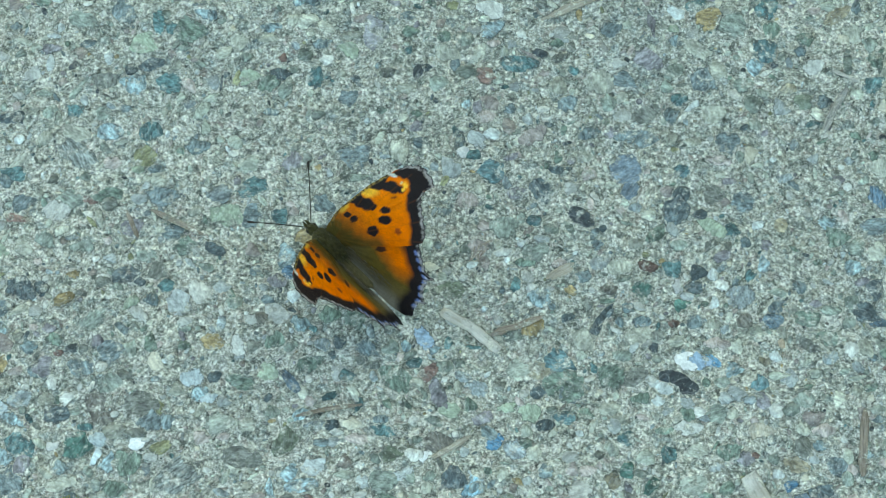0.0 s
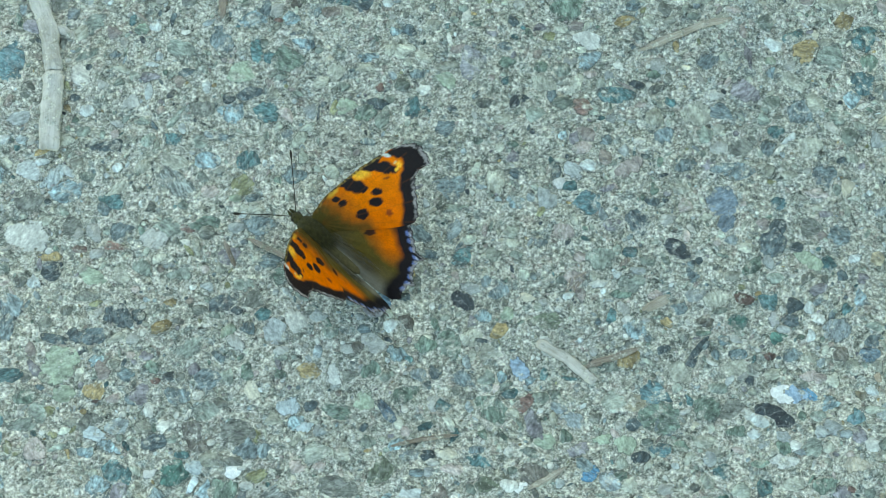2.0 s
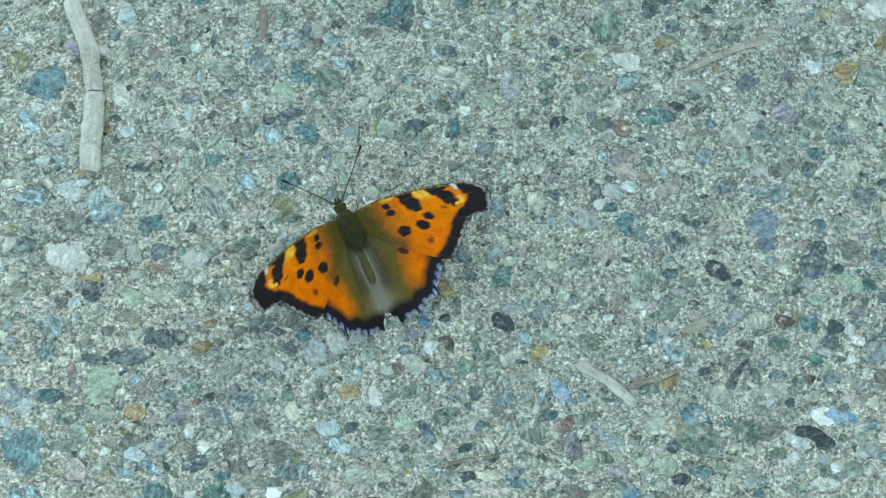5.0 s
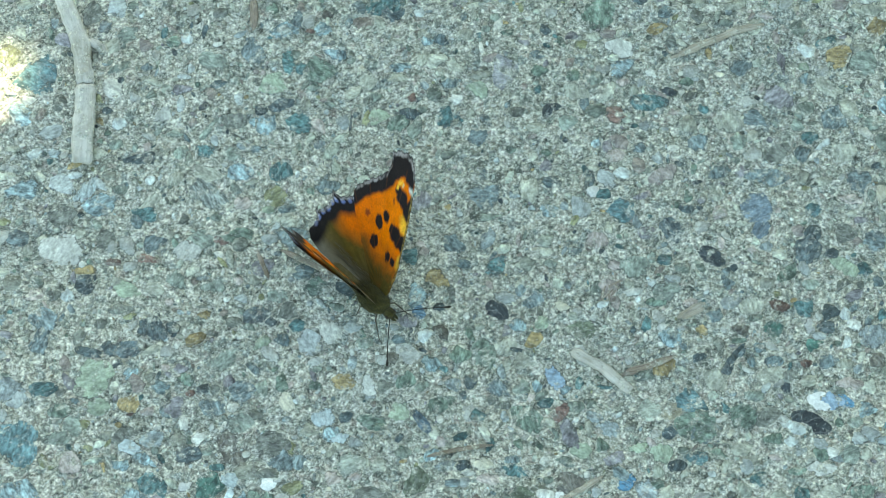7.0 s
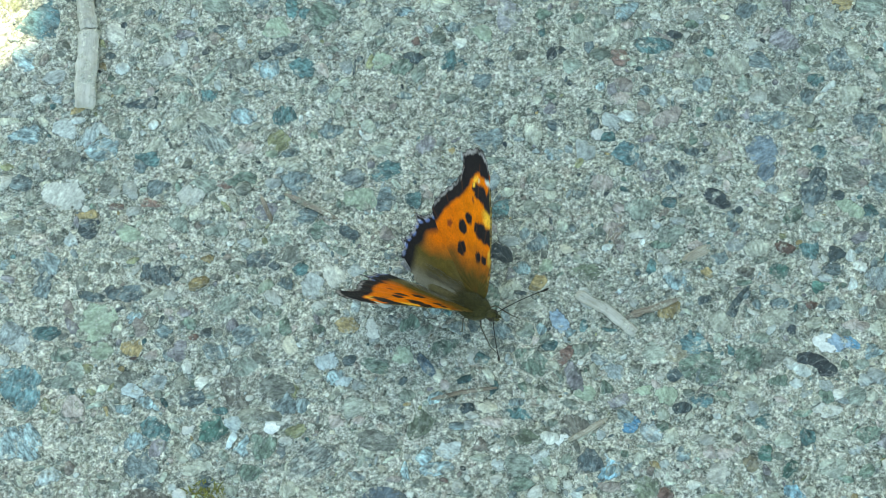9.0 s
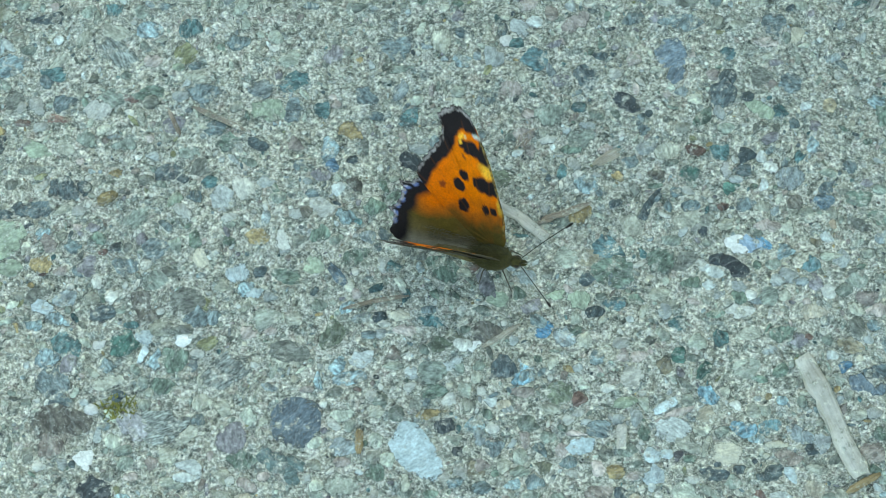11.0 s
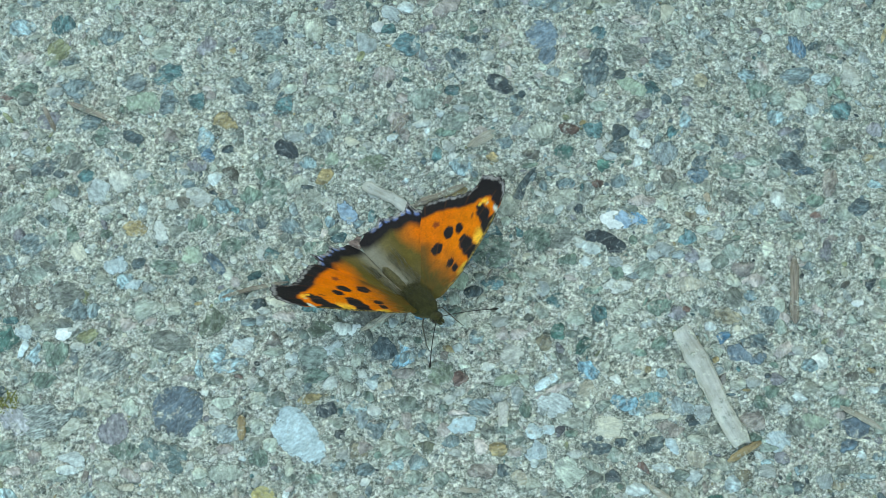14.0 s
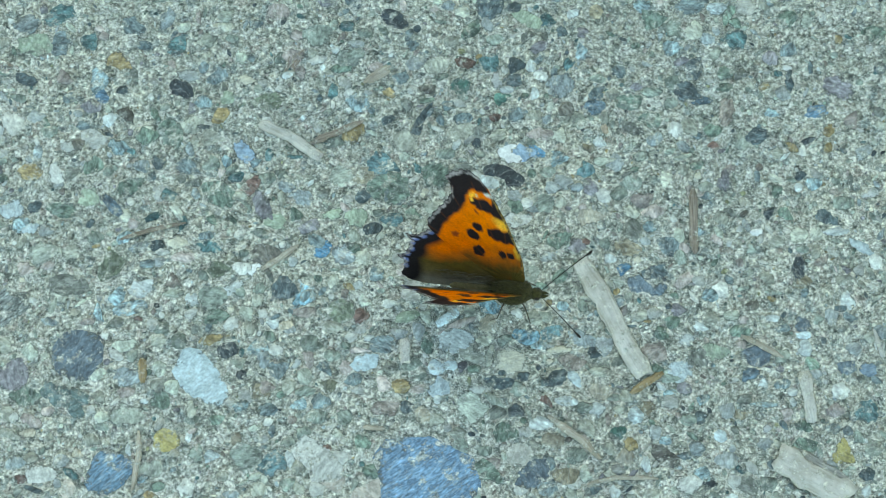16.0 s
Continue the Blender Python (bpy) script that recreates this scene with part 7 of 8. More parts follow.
chip(-69.0, -54.8, 3.3, 2.2, -1, PINK)
chip(7.3, -45.6, 3.2, 2.2, -1, WHITE)
chip(33.7, -44.0, 3.2, 2.2, -1, ICE)
chip(-24.7, -52.4, 3.3, 2.2, -1, PINK)
chip(-41.2, -55.4, 3.3, 2.2, -1, PINK)
chip(123.7, -28.7, 2.9, 2.5, 86, BEIGE)
chip(117.0, -0.6, 4.0, 1.8, -5, PALE_BLUE)
chip(6.8, 28.6, 3.0, 2.4, -20, BLUE_GREY)
chip(37.5, -53.1, 3.3, 2.2, 86, GREY_GREEN)
chip(87.6, -43.5, 3.2, 2.2, -1, WHITE)
chip(-5.7, -55.1, 3.2, 2.2, -1, BLUE_GREY)
chip(27.8, 66.6, 4.1, 1.8, -10, BLACK)
chip(-11.5, -57.1, 3.3, 2.2, 86, BEIGE)
chip(66.8, -50.0, 4.3, 1.7, -6, CREAM)
chip(-29.8, -57.4, 3.2, 2.2, -4, LICHEN)
chip(-100.1, 34.3, 2.9, 2.5, 1, GREY_GREEN)
chip(23.9, -55.7, 3.2, 2.2, -1, WHITE)
chip(60.3, 9.0, 3.4, 2.1, 22, ICE)
chip(-5.8, -59.8, 3.2, 2.2, -4, GREEN)
chip(-104.0, 32.4, 2.9, 2.5, 1, BEIGE)
chip(-45.5, -59.6, 3.2, 2.2, -4, PEACH)
chip(31.8, 38.6, 3.4, 2.1, -21, SLATE)
chip(19.9, 19.1, 4.0, 1.8, 11, WHITE)
chip(103.5, -67.0, 3.2, 2.2, 6, DULL_OCHRE)
chip(58.6, -55.3, 3.2, 2.2, -1, SLATE)
chip(-32.2, -62.2, 3.2, 2.2, -4, BEIGE)
chip(-18.4, -38.0, 2.7, 2.6, -1, WHITE)
chip(92.4, -67.3, 3.2, 2.2, -4, GREY_GREEN)
chip(-56.2, 24.0, 3.4, 2.1, 1, BEIGE)
chip(122.4, -71.2, 3.2, 2.2, -4, BLUE_GREY)
chip(-35.5, -64.7, 3.2, 2.2, -4, PEACH)
chip(-108.7, -20.3, 3.5, 2.0, -79, OLIVE)
chip(-76.9, -15.4, 3.3, 2.1, 22, GREEN)
chip(86.9, -55.9, 3.2, 2.2, -1, GREEN)
chip(-120.7, 23.1, 2.9, 2.4, 1, BEIGE)
chip(0.9, -6.3, 3.4, 2.1, 16, TEAL)
chip(-94.0, 92.8, 3.0, 2.4, 34, BEIGE)
chip(141.7, 7.8, 2.7, 2.6, -5, SLATE)
chip(8.8, -69.2, 3.3, 2.1, 86, ICE)
chip(69.9, 36.0, 3.4, 2.1, 1, MAUVE)
chip(-47.4, -69.3, 3.2, 2.2, -4, RED_BROWN)
chip(90.9, -74.8, 3.2, 2.2, -4, SLATE)
chip(8.1, 78.2, 3.0, 2.3, 1, OLIVE)
chip(56.8, -38.3, 2.7, 2.6, -1, BEIGE)
chip(-44.8, -71.7, 4.3, 1.6, -24, SLATE)
chip(-94.5, 21.0, 2.9, 2.4, 1, BEIGE)
chip(-18.7, -73.1, 3.2, 2.2, -4, GREEN)
chip(-108.7, 17.8, 2.9, 2.4, 1, GREY)
chip(130.3, 20.7, 3.3, 2.1, -53, WHITE)
chip(67.2, -79.1, 3.2, 2.2, -4, WHITE)
chip(71.1, -80.4, 3.2, 2.2, -4, SLATE)
chip(83.2, -82.5, 3.2, 2.2, -4, BEIGE)
chip(56.2, 33.4, 2.8, 2.4, 1, PINK)
chip(-97.9, 11.3, 2.9, 2.4, 1, GREY)
chip(73.4, -14.3, 3.3, 2.1, 1, LIGHT_BLUE)
chip(-49.7, 2.8, 3.4, 2.0, 11, WHITE)
chip(64.2, -18.5, 3.3, 2.1, 1, DULL_BLUE)
chip(-34.3, 14.4, 2.8, 2.4, 22, BLUE_GREY)
chip(-82.6, 4.7, 2.9, 2.4, 54, WHITE)
chip(98.5, -71.3, 2.7, 2.5, -4, LIGHT_BLUE)
chip(-12.3, 75.0, 3.5, 1.9, 22, PINK)
chip(73.5, 21.7, 3.0, 2.2, -89, SLATE)
chip(62.9, 71.7, 2.7, 2.5, 1, WHITE)
chip(-86.3, -0.7, 2.9, 2.3, -89, BEIGE)
chip(-94.1, -3.2, 2.9, 2.3, 64, BEIGE)
chip(-82.7, 63.7, 3.8, 1.8, -89, ICE)
chip(35.1, 10.3, 3.1, 2.1, -20, OCHRE)
chip(-74.2, -41.3, 3.4, 1.9, -49, LICHEN)
chip(52.3, 79.5, 3.7, 1.8, -68, PINK)
chip(40.4, 1.3, 3.5, 1.9, 42, SLATE)
chip(0.1, -4.6, 3.4, 2.0, 22, GREY_GREEN)
chip(14.3, -34.0, 3.3, 2.0, 40, PALE_BLUE)
chip(-120.7, 52.7, 3.5, 1.9, 1, BEIGE)
chip(-89.3, 55.8, 3.5, 1.9, 1, WHITE)
chip(24.6, -46.9, 5.4, 1.2, -1, PINK)
chip(-83.4, 56.5, 3.5, 1.9, 11, GREY_GREEN)
chip(-100.3, -12.0, 2.8, 2.3, 1, OLIVE)
chip(11.9, 54.0, 2.7, 2.5, 1, PALE_BLUE)
chip(-17.7, -14.1, 3.4, 2.0, 22, TEAL)
chip(31.9, 69.1, 2.9, 2.3, 1, GREEN)
chip(47.4, 6.4, 2.8, 2.4, -10, PALE_BLUE)
chip(26.3, 65.9, 5.3, 1.2, -32, PINK)
chip(-13.1, 59.8, 3.7, 1.8, -51, SLATE)
chip(-113.8, 45.9, 2.9, 2.2, 1, BEIGE)
chip(-1.1, -2.8, 2.9, 2.2, -89, PALE_BLUE)
chip(55.1, -21.3, 3.8, 1.7, -1, GREEN)
chip(5.1, -3.3, 2.9, 2.2, -89, PALE_BLUE)
chip(1.3, 86.1, 2.8, 2.3, -5, WHITE)
chip(-40.4, -35.8, 3.9, 1.7, -19, DULL_BLUE)
chip(35.9, 62.3, 3.5, 1.9, -28, TEAL)
chip(-77.2, -25.8, 2.9, 2.2, 30, SNOW_WHITE)
chip(22.6, 58.4, 2.9, 2.2, 1, ICE)
chip(68.2, -2.0, 2.8, 2.3, 1, PINK)
chip(26.6, 90.2, 3.0, 2.2, 11, MAUVE)
chip(124.7, -15.2, 2.7, 2.3, -4, WHITE)
chip(-61.8, 38.2, 2.9, 2.2, 1, PALE_GREEN)
chip(-27.1, 79.0, 2.9, 2.2, 11, PALE_BLUE)
chip(79.3, -4.4, 2.7, 2.3, -33, ICE)
chip(35.4, 82.5, 3.0, 2.1, 22, BEIGE)
chip(-38.3, -19.9, 2.8, 2.3, -1, BEIGE)
chip(98.5, -26.2, 2.7, 2.3, -4, PALE_BLUE)
chip(-67.3, -34.1, 2.8, 2.2, 89, GREY_GREEN)
chip(25.1, -24.3, 2.7, 2.3, -1, GREEN)
chip(3.7, -64.4, 2.5, 2.5, 86, WHITE)
chip(58.6, 72.6, 2.9, 2.1, 1, PALE_GREEN)
chip(3.7, -34.3, 2.8, 2.2, 89, BEIGE)
chip(-105.9, -4.5, 2.6, 2.4, 1, GREY)
chip(-91.3, 10.5, 3.4, 1.8, 43, WHITE)
chip(78.7, -27.5, 2.7, 2.3, -1, GREY_GREEN)
chip(-36.4, -47.5, 3.0, 2.0, 40, WHITE)
chip(-73.2, 9.3, 3.5, 1.8, -20, GREY)
chip(-89.2, -52.2, 2.7, 2.2, -1, WHITE)
chip(66.0, 14.1, 2.7, 2.2, -89, ICE)
chip(28.4, 22.2, 3.4, 1.8, -10, ICE)
chip(121.9, -47.4, 2.7, 2.3, -4, GREY_GREEN)
chip(10.4, -41.5, 2.7, 2.2, -1, ICE)
chip(23.3, -44.0, 2.7, 2.2, -1, WHITE)
chip(-79.5, 0.9, 2.8, 2.1, 1, MAUVE)
chip(58.5, 70.1, 2.9, 2.1, 61, PALE_BLUE)
chip(58.6, -41.4, 2.7, 2.2, -1, WHITE)
chip(-57.0, 75.8, 2.6, 2.4, -89, GREY_GREEN)
chip(-77.1, 63.0, 2.8, 2.1, 84, BLACK)
chip(48.4, -52.8, 2.7, 2.2, -4, GREEN)
chip(120.0, -59.4, 2.7, 2.2, -4, ICE)
chip(-49.8, 85.8, 2.7, 2.2, 1, BROWN)
chip(-78.1, 81.8, 3.9, 1.5, -89, SLATE)
chip(89.0, -61.5, 2.7, 2.2, -4, PALE_BLUE)
chip(46.1, -52.0, 2.8, 2.1, 89, MAUVE)
chip(-48.1, -56.0, 2.6, 2.2, 27, WHITE)
chip(108.5, -65.2, 5.4, 1.1, -4, BLUE_GREY)
chip(49.9, 6.7, 3.4, 1.8, -29, WHITE)
chip(-95.0, -14.3, 3.4, 1.7, 1, BEIGE)
chip(19.0, -64.4, 2.7, 2.2, -4, BEIGE)
chip(43.7, 35.1, 2.8, 2.1, 1, BEIGE)
chip(87.5, -71.3, 2.7, 2.2, -4, PALE_BLUE)
chip(59.9, -70.3, 2.7, 2.2, -4, BEIGE)
chip(-43.9, -16.3, 3.4, 1.7, 1, BEIGE)
chip(-21.8, -71.2, 2.7, 2.1, 86, PALE_BLUE)
chip(-5.3, -71.9, 2.7, 2.2, -4, BEIGE)
chip(-70.3, -21.4, 3.4, 1.7, 1, TEAL)
chip(-117.6, 64.5, 2.9, 2.0, 0, WHITE)
chip(-4.8, -15.7, 3.4, 1.7, -40, GREEN)
chip(56.2, -79.6, 2.7, 2.2, -4, WHITE)
chip(133.6, 15.2, 2.4, 2.4, -5, OCHRE)
chip(-22.4, 15.4, 2.8, 2.0, 1, SLATE)
chip(75.8, -81.4, 2.7, 2.1, 86, ICE)
chip(77.1, -5.8, 3.3, 1.7, -23, DULL_OCHRE)
chip(-78.4, -31.6, 3.4, 1.6, -41, BEIGE)
chip(-16.5, -24.2, 2.7, 2.1, 9, ICE)
chip(34.8, 88.3, 2.9, 1.9, 11, BEIGE)
chip(58.8, 89.8, 2.9, 1.9, 1, PALE_BLUE)
chip(-49.5, -2.7, 2.8, 2.0, 1, GREEN)
chip(116.1, 5.4, 3.1, 1.8, 26, OCHRE)
chip(25.3, -42.6, 2.5, 2.2, 9, WHITE)
chip(26.8, -44.6, 2.5, 2.2, -1, ICE)
chip(-10.2, -36.2, 2.7, 2.0, 9, WHITE)
chip(126.4, -45.5, 3.2, 1.7, -4, SLATE)
chip(79.3, -30.9, 2.7, 2.0, -1, ICE)
chip(-96.0, 25.6, 3.5, 1.6, 1, RED_BROWN)
chip(67.5, 87.6, 2.4, 2.2, 32, WHITE)
chip(63.3, -61.2, 3.3, 1.6, -50, RED_BROWN)
chip(-120.0, 47.9, 2.8, 1.9, 22, WHITE)
chip(-57.7, 38.3, 2.9, 1.8, 1, BLUE_GREY)
chip(48.9, -57.3, 3.2, 1.7, -1, WHITE)
chip(-1.4, 67.2, 2.5, 2.1, 63, TEAL)
chip(-0.3, -50.5, 2.4, 2.2, 89, BLACK)
chip(41.9, 93.2, 2.7, 1.9, 1, PALE_BLUE)
chip(5.0, -37.4, 2.8, 1.9, -32, WHITE)
chip(-88.6, 45.3, 2.3, 2.2, 1, ICE)
chip(26.4, 11.0, 2.6, 2.0, 1, WHITE)
chip(-3.9, -75.9, 3.2, 1.6, -4, DULL_BLUE)
chip(52.9, -2.6, 2.3, 2.2, -89, BLACK)
chip(64.5, -3.5, 2.3, 2.2, -89, GREY_GREEN)
chip(-11.4, 85.2, 2.4, 2.2, 1, GREY_GREEN)
chip(41.0, -26.9, 2.5, 2.0, -1, GREY)
chip(80.6, -1.5, 2.8, 1.8, -44, APRICOT)
chip(68.2, 91.8, 2.3, 2.2, 1, WHITE)
chip(0.8, -19.6, 2.3, 2.2, -89, WHITE)
chip(-96.3, 29.2, 2.9, 1.8, 75, WHITE)
chip(-90.9, 72.8, 2.5, 2.0, 1, BLUE_GREY)
chip(87.1, -27.7, 2.5, 2.0, -32, ICE)
chip(31.6, -37.2, 2.5, 2.0, 9, WHITE)
chip(13.1, 16.2, 2.8, 1.8, 1, ICE)
chip(-11.1, -59.4, 2.7, 1.9, -4, GREY_GREEN)
chip(-44.9, 83.6, 2.7, 1.8, 64, BLUE_GREY)
chip(-85.5, 52.5, 2.3, 2.1, 1, BEIGE)
chip(106.7, -34.0, 2.3, 2.2, 86, PINK)
chip(-103.0, 75.6, 3.2, 1.6, 85, GREY)
chip(-91.7, -43.7, 2.3, 2.2, 89, BROWN)
chip(74.4, -26.6, 2.3, 2.2, 89, RED_BROWN)
chip(119.8, -41.3, 2.3, 2.2, 86, BLUE_GREY)
chip(55.4, 93.1, 3.0, 1.7, 11, WHITE)
chip(4.7, -60.9, 2.5, 2.0, -13, WHITE)
chip(57.4, 2.8, 2.8, 1.8, 1, RED_BROWN)
chip(-87.1, -38.3, 2.5, 1.9, 9, WHITE)
chip(12.0, -26.5, 2.6, 1.9, 89, ICE)
chip(51.5, -1.7, 2.9, 1.7, 51, WHITE)
chip(106.5, -12.6, 2.7, 1.8, -5, PINK)
chip(58.3, 93.0, 2.7, 1.8, 1, MAUVE)
chip(96.4, 35.0, 2.3, 2.1, -0, WHITE)
chip(68.3, -40.5, 2.2, 2.2, 89, PALE_BLUE)
chip(-15.7, -22.2, 3.2, 1.5, -5, WHITE)
chip(112.3, -15.1, 2.9, 1.6, 86, BLUE_GREY)
chip(-71.6, -3.7, 2.3, 2.1, 1, GREY)
chip(30.6, -16.8, 2.8, 1.7, 1, GREY_GREEN)
chip(108.7, -23.2, 2.9, 1.6, 56, BROWN)
chip(-29.9, 65.1, 2.5, 1.9, 63, RED_BROWN)
chip(17.6, 69.0, 2.7, 1.8, 1, PINK)
chip(-17.3, -4.9, 2.3, 2.0, 62, SLATE)
chip(84.4, -12.3, 2.8, 1.7, 19, GREY)
chip(-98.7, -17.3, 2.3, 2.1, 1, OLIVE)
chip(-67.5, 21.4, 2.3, 2.0, 64, PINK)
chip(70.2, -69.4, 2.2, 2.1, 86, PINK)
chip(100.6, -4.7, 2.2, 2.1, -5, SLATE)
chip(36.6, 92.8, 2.5, 1.8, 62, BLUE_GREY)
chip(-37.6, -5.2, 2.6, 1.8, 1, ICE)
chip(-80.8, 72.3, 2.5, 1.8, 74, ICE)
chip(-96.6, 69.6, 2.4, 1.9, 1, SLATE)
chip(88.4, 0.9, 3.8, 1.2, -1, BEIGE)
chip(50.0, 85.2, 3.5, 1.3, -21, PINK)
chip(-21.4, -33.7, 2.2, 2.0, -1, DARK_SLATE)
chip(68.5, 79.0, 2.5, 1.7, -89, CREAM)
chip(139.9, 12.6, 2.1, 2.1, -5, WHITE)
chip(39.4, 70.8, 2.3, 1.9, 1, CREAM)
chip(2.5, 63.1, 2.3, 1.9, 1, SLATE)
chip(114.7, -62.9, 2.1, 2.0, -4, WHITE)
chip(114.5, -65.1, 2.2, 1.9, 86, ICE)
chip(9.8, -61.0, 2.1, 2.0, -4, CLAY)
chip(-34.4, -28.9, 2.2, 1.9, -19, WHITE)
chip(19.1, 3.4, 2.2, 2.0, 22, WHITE)
chip(-53.6, 81.6, 2.4, 1.8, 1, RED_BROWN)
chip(16.7, -67.6, 2.1, 2.0, -4, RED_BROWN)
chip(-28.5, -39.5, 2.2, 1.9, -1, WHITE)
chip(-99.4, 62.0, 2.4, 1.8, 1, SLATE)
chip(103.6, -7.2, 2.3, 1.8, -5, RED_BROWN)
chip(-30.8, -14.4, 2.3, 1.8, 42, SLATE)
chip(-82.7, 16.4, 2.3, 1.8, 1, PINK)
chip(-16.7, 13.4, 2.2, 1.9, -18, WHITE)
chip(-32.0, -55.6, 2.2, 1.8, 89, WHITE)
chip(24.1, 21.2, 2.3, 1.8, 1, ICE)
chip(45.9, 23.3, 2.3, 1.8, 1, GREY)
chip(-90.0, -37.8, 2.0, 2.0, 89, WHITE)
chip(7.7, 14.7, 2.3, 1.8, 1, WHITE)
chip(-83.0, 1.1, 2.3, 1.8, 1, PINK)
chip(-64.2, 91.5, 2.4, 1.7, -16, WHITE)
chip(-71.3, 75.9, 2.4, 1.7, 84, WHITE)
chip(-122.2, 48.3, 2.9, 1.4, 17, WHITE)
chip(19.9, 10.4, 2.3, 1.7, 62, SLATE)
chip(108.7, -20.3, 2.4, 1.6, 86, CREAM)
chip(-86.4, 96.0, 2.0, 2.0, 1, TEAL)
chip(29.2, 61.7, 2.9, 1.4, 11, PINK)
chip(124.2, -7.6, 3.3, 1.2, 16, BLACK)
chip(44.8, 94.9, 2.3, 1.7, -10, WHITE)
chip(73.9, 48.9, 2.3, 1.7, 22, SLATE)
chip(13.8, -2.9, 3.4, 1.2, -9, TEAL)
chip(47.7, 64.9, 2.1, 1.9, -28, BLACK)
chip(-31.1, 93.3, 2.3, 1.7, 64, PINK)
chip(-75.0, 78.3, 2.7, 1.4, 12, WHITE)
chip(30.1, 94.0, 3.1, 1.2, 43, RED_BROWN)
chip(-15.2, -66.3, 2.0, 1.9, 86, CREAM)
chip(1.6, -23.7, 2.2, 1.7, -1, GREY_GREEN)
chip(-80.1, -38.3, 2.3, 1.6, -28, ICE)
chip(-76.9, -4.6, 2.3, 1.6, 1, RED_BROWN)
chip(93.6, -23.0, 2.2, 1.7, -1, WHITE)
chip(32.3, -43.4, 1.9, 1.9, -1, WHITE)
chip(-63.9, -18.4, 2.1, 1.7, 1, WHITE)
chip(11.1, 48.1, 2.3, 1.6, 1, BEIGE)
chip(-1.8, -36.1, 2.2, 1.7, -1, CREAM)
chip(11.3, -37.0, 2.2, 1.7, -1, BLUE_GREY)
chip(-82.1, -51.8, 2.2, 1.6, 89, SLATE)
chip(-41.2, -42.9, 2.2, 1.7, -4, BEIGE)
chip(40.4, -58.9, 2.2, 1.6, 86, ICE)
chip(110.9, -27.3, 2.5, 1.4, -4, SNOW_WHITE)
chip(60.4, 13.7, 2.0, 1.7, -89, WHITE)
chip(51.8, 88.1, 1.9, 1.8, -89, WHITE)
chip(30.1, 49.3, 2.0, 1.7, 1, SLATE)
chip(-29.4, -31.3, 2.0, 1.7, -1, WHITE)
chip(40.9, -29.1, 1.8, 1.8, -1, PINK)
chip(-34.9, -34.0, 2.0, 1.7, -1, CREAM)
chip(-41.6, 72.4, 2.0, 1.7, 1, CREAM)
chip(-111.7, 49.7, 2.0, 1.6, 1, TEAL)
chip(-47.9, 19.4, 1.9, 1.7, -3, WHITE)
chip(108.5, -70.3, 1.9, 1.6, -4, SNOW_WHITE)
chip(11.2, 13.1, 2.0, 1.5, 17, WHITE)
chip(85.0, -31.6, 1.8, 1.7, -1, CREAM)
chip(42.0, 24.8, 1.8, 1.7, -89, SLATE)
chip(-89.1, 92.1, 1.8, 1.7, -89, CREAM)
chip(30.9, 6.7, 1.8, 1.7, -89, BLUE_GREY)
chip(-57.0, -24.2, 2.0, 1.5, 20, WHITE)
chip(-83.8, -12.4, 1.7, 1.7, -89, WHITE)
chip(-43.7, -30.7, 2.0, 1.5, -1, WHITE)
chip(-112.3, 22.9, 1.8, 1.6, 1, WHITE)
chip(-55.7, -10.4, 1.9, 1.5, 1, BLUE_GREY)
chip(43.5, 5.2, 2.3, 1.2, 51, SLATE)
chip(107.3, -26.3, 1.7, 1.6, 86, WHITE)
chip(-41.7, 5.0, 2.0, 1.4, -89, WHITE)
chip(54.7, 4.5, 1.9, 1.4, 1, WHITE)
chip(65.8, -63.6, 1.7, 1.6, 86, GREY)
chip(42.1, -65.1, 1.7, 1.6, 86, WHITE)
chip(-83.1, 91.6, 2.0, 1.3, 23, GREY)
chip(44.8, 1.1, 2.8, 0.9, -25, WHITE)
chip(-102.9, 25.1, 1.7, 1.5, 1, WHITE)
chip(4.7, 54.9, 1.8, 1.4, 0, BLACK)
chip(-21.5, -36.5, 2.2, 1.1, -29, RED_BROWN)
chip(27.2, 76.0, 1.7, 1.4, 1, SLATE)
chip(34.1, 44.8, 2.2, 1.1, 11, BLACK)
chip(-69.9, 17.1, 1.8, 1.3, 22, WHITE)
chip(19.7, -34.7, 1.6, 1.5, -1, WHITE)
chip(-81.2, 83.1, 1.8, 1.3, -89, SLATE)
chip(41.9, -48.9, 1.7, 1.4, 89, WHITE)
chip(-112.5, 10.2, 1.6, 1.5, -89, WHITE)
chip(23.7, -58.4, 1.6, 1.4, -4, WHITE)
chip(66.4, 46.3, 1.7, 1.3, 22, WHITE)
chip(-85.7, 36.4, 2.2, 1.0, -49, WHITE)
chip(54.3, -54.1, 1.6, 1.4, -1, SLATE)
chip(62.8, 21.5, 1.9, 1.2, 11, WHITE)
chip(78.2, -73.6, 1.5, 1.5, 86, WHITE)
chip(41.1, -12.7, 1.6, 1.4, -1, CREAM)
chip(87.9, -77.9, 1.6, 1.4, -4, WHITE)
chip(40.7, -25.2, 1.6, 1.4, 89, WHITE)
chip(-40.3, -45.7, 2.0, 1.1, -1, CREAM)
chip(-43.7, 59.0, 3.7, 0.6, 83, BLACK)
chip(90.6, -42.4, 1.6, 1.4, 89, BLACK)
chip(65.0, -49.1, 1.9, 1.1, -1, WHITE)
chip(37.0, 44.7, 1.7, 1.2, 1, SLATE)
chip(-116.4, 38.4, 1.5, 1.4, 1, WHITE)
chip(88.1, 11.8, 1.7, 1.2, 9, WHITE)
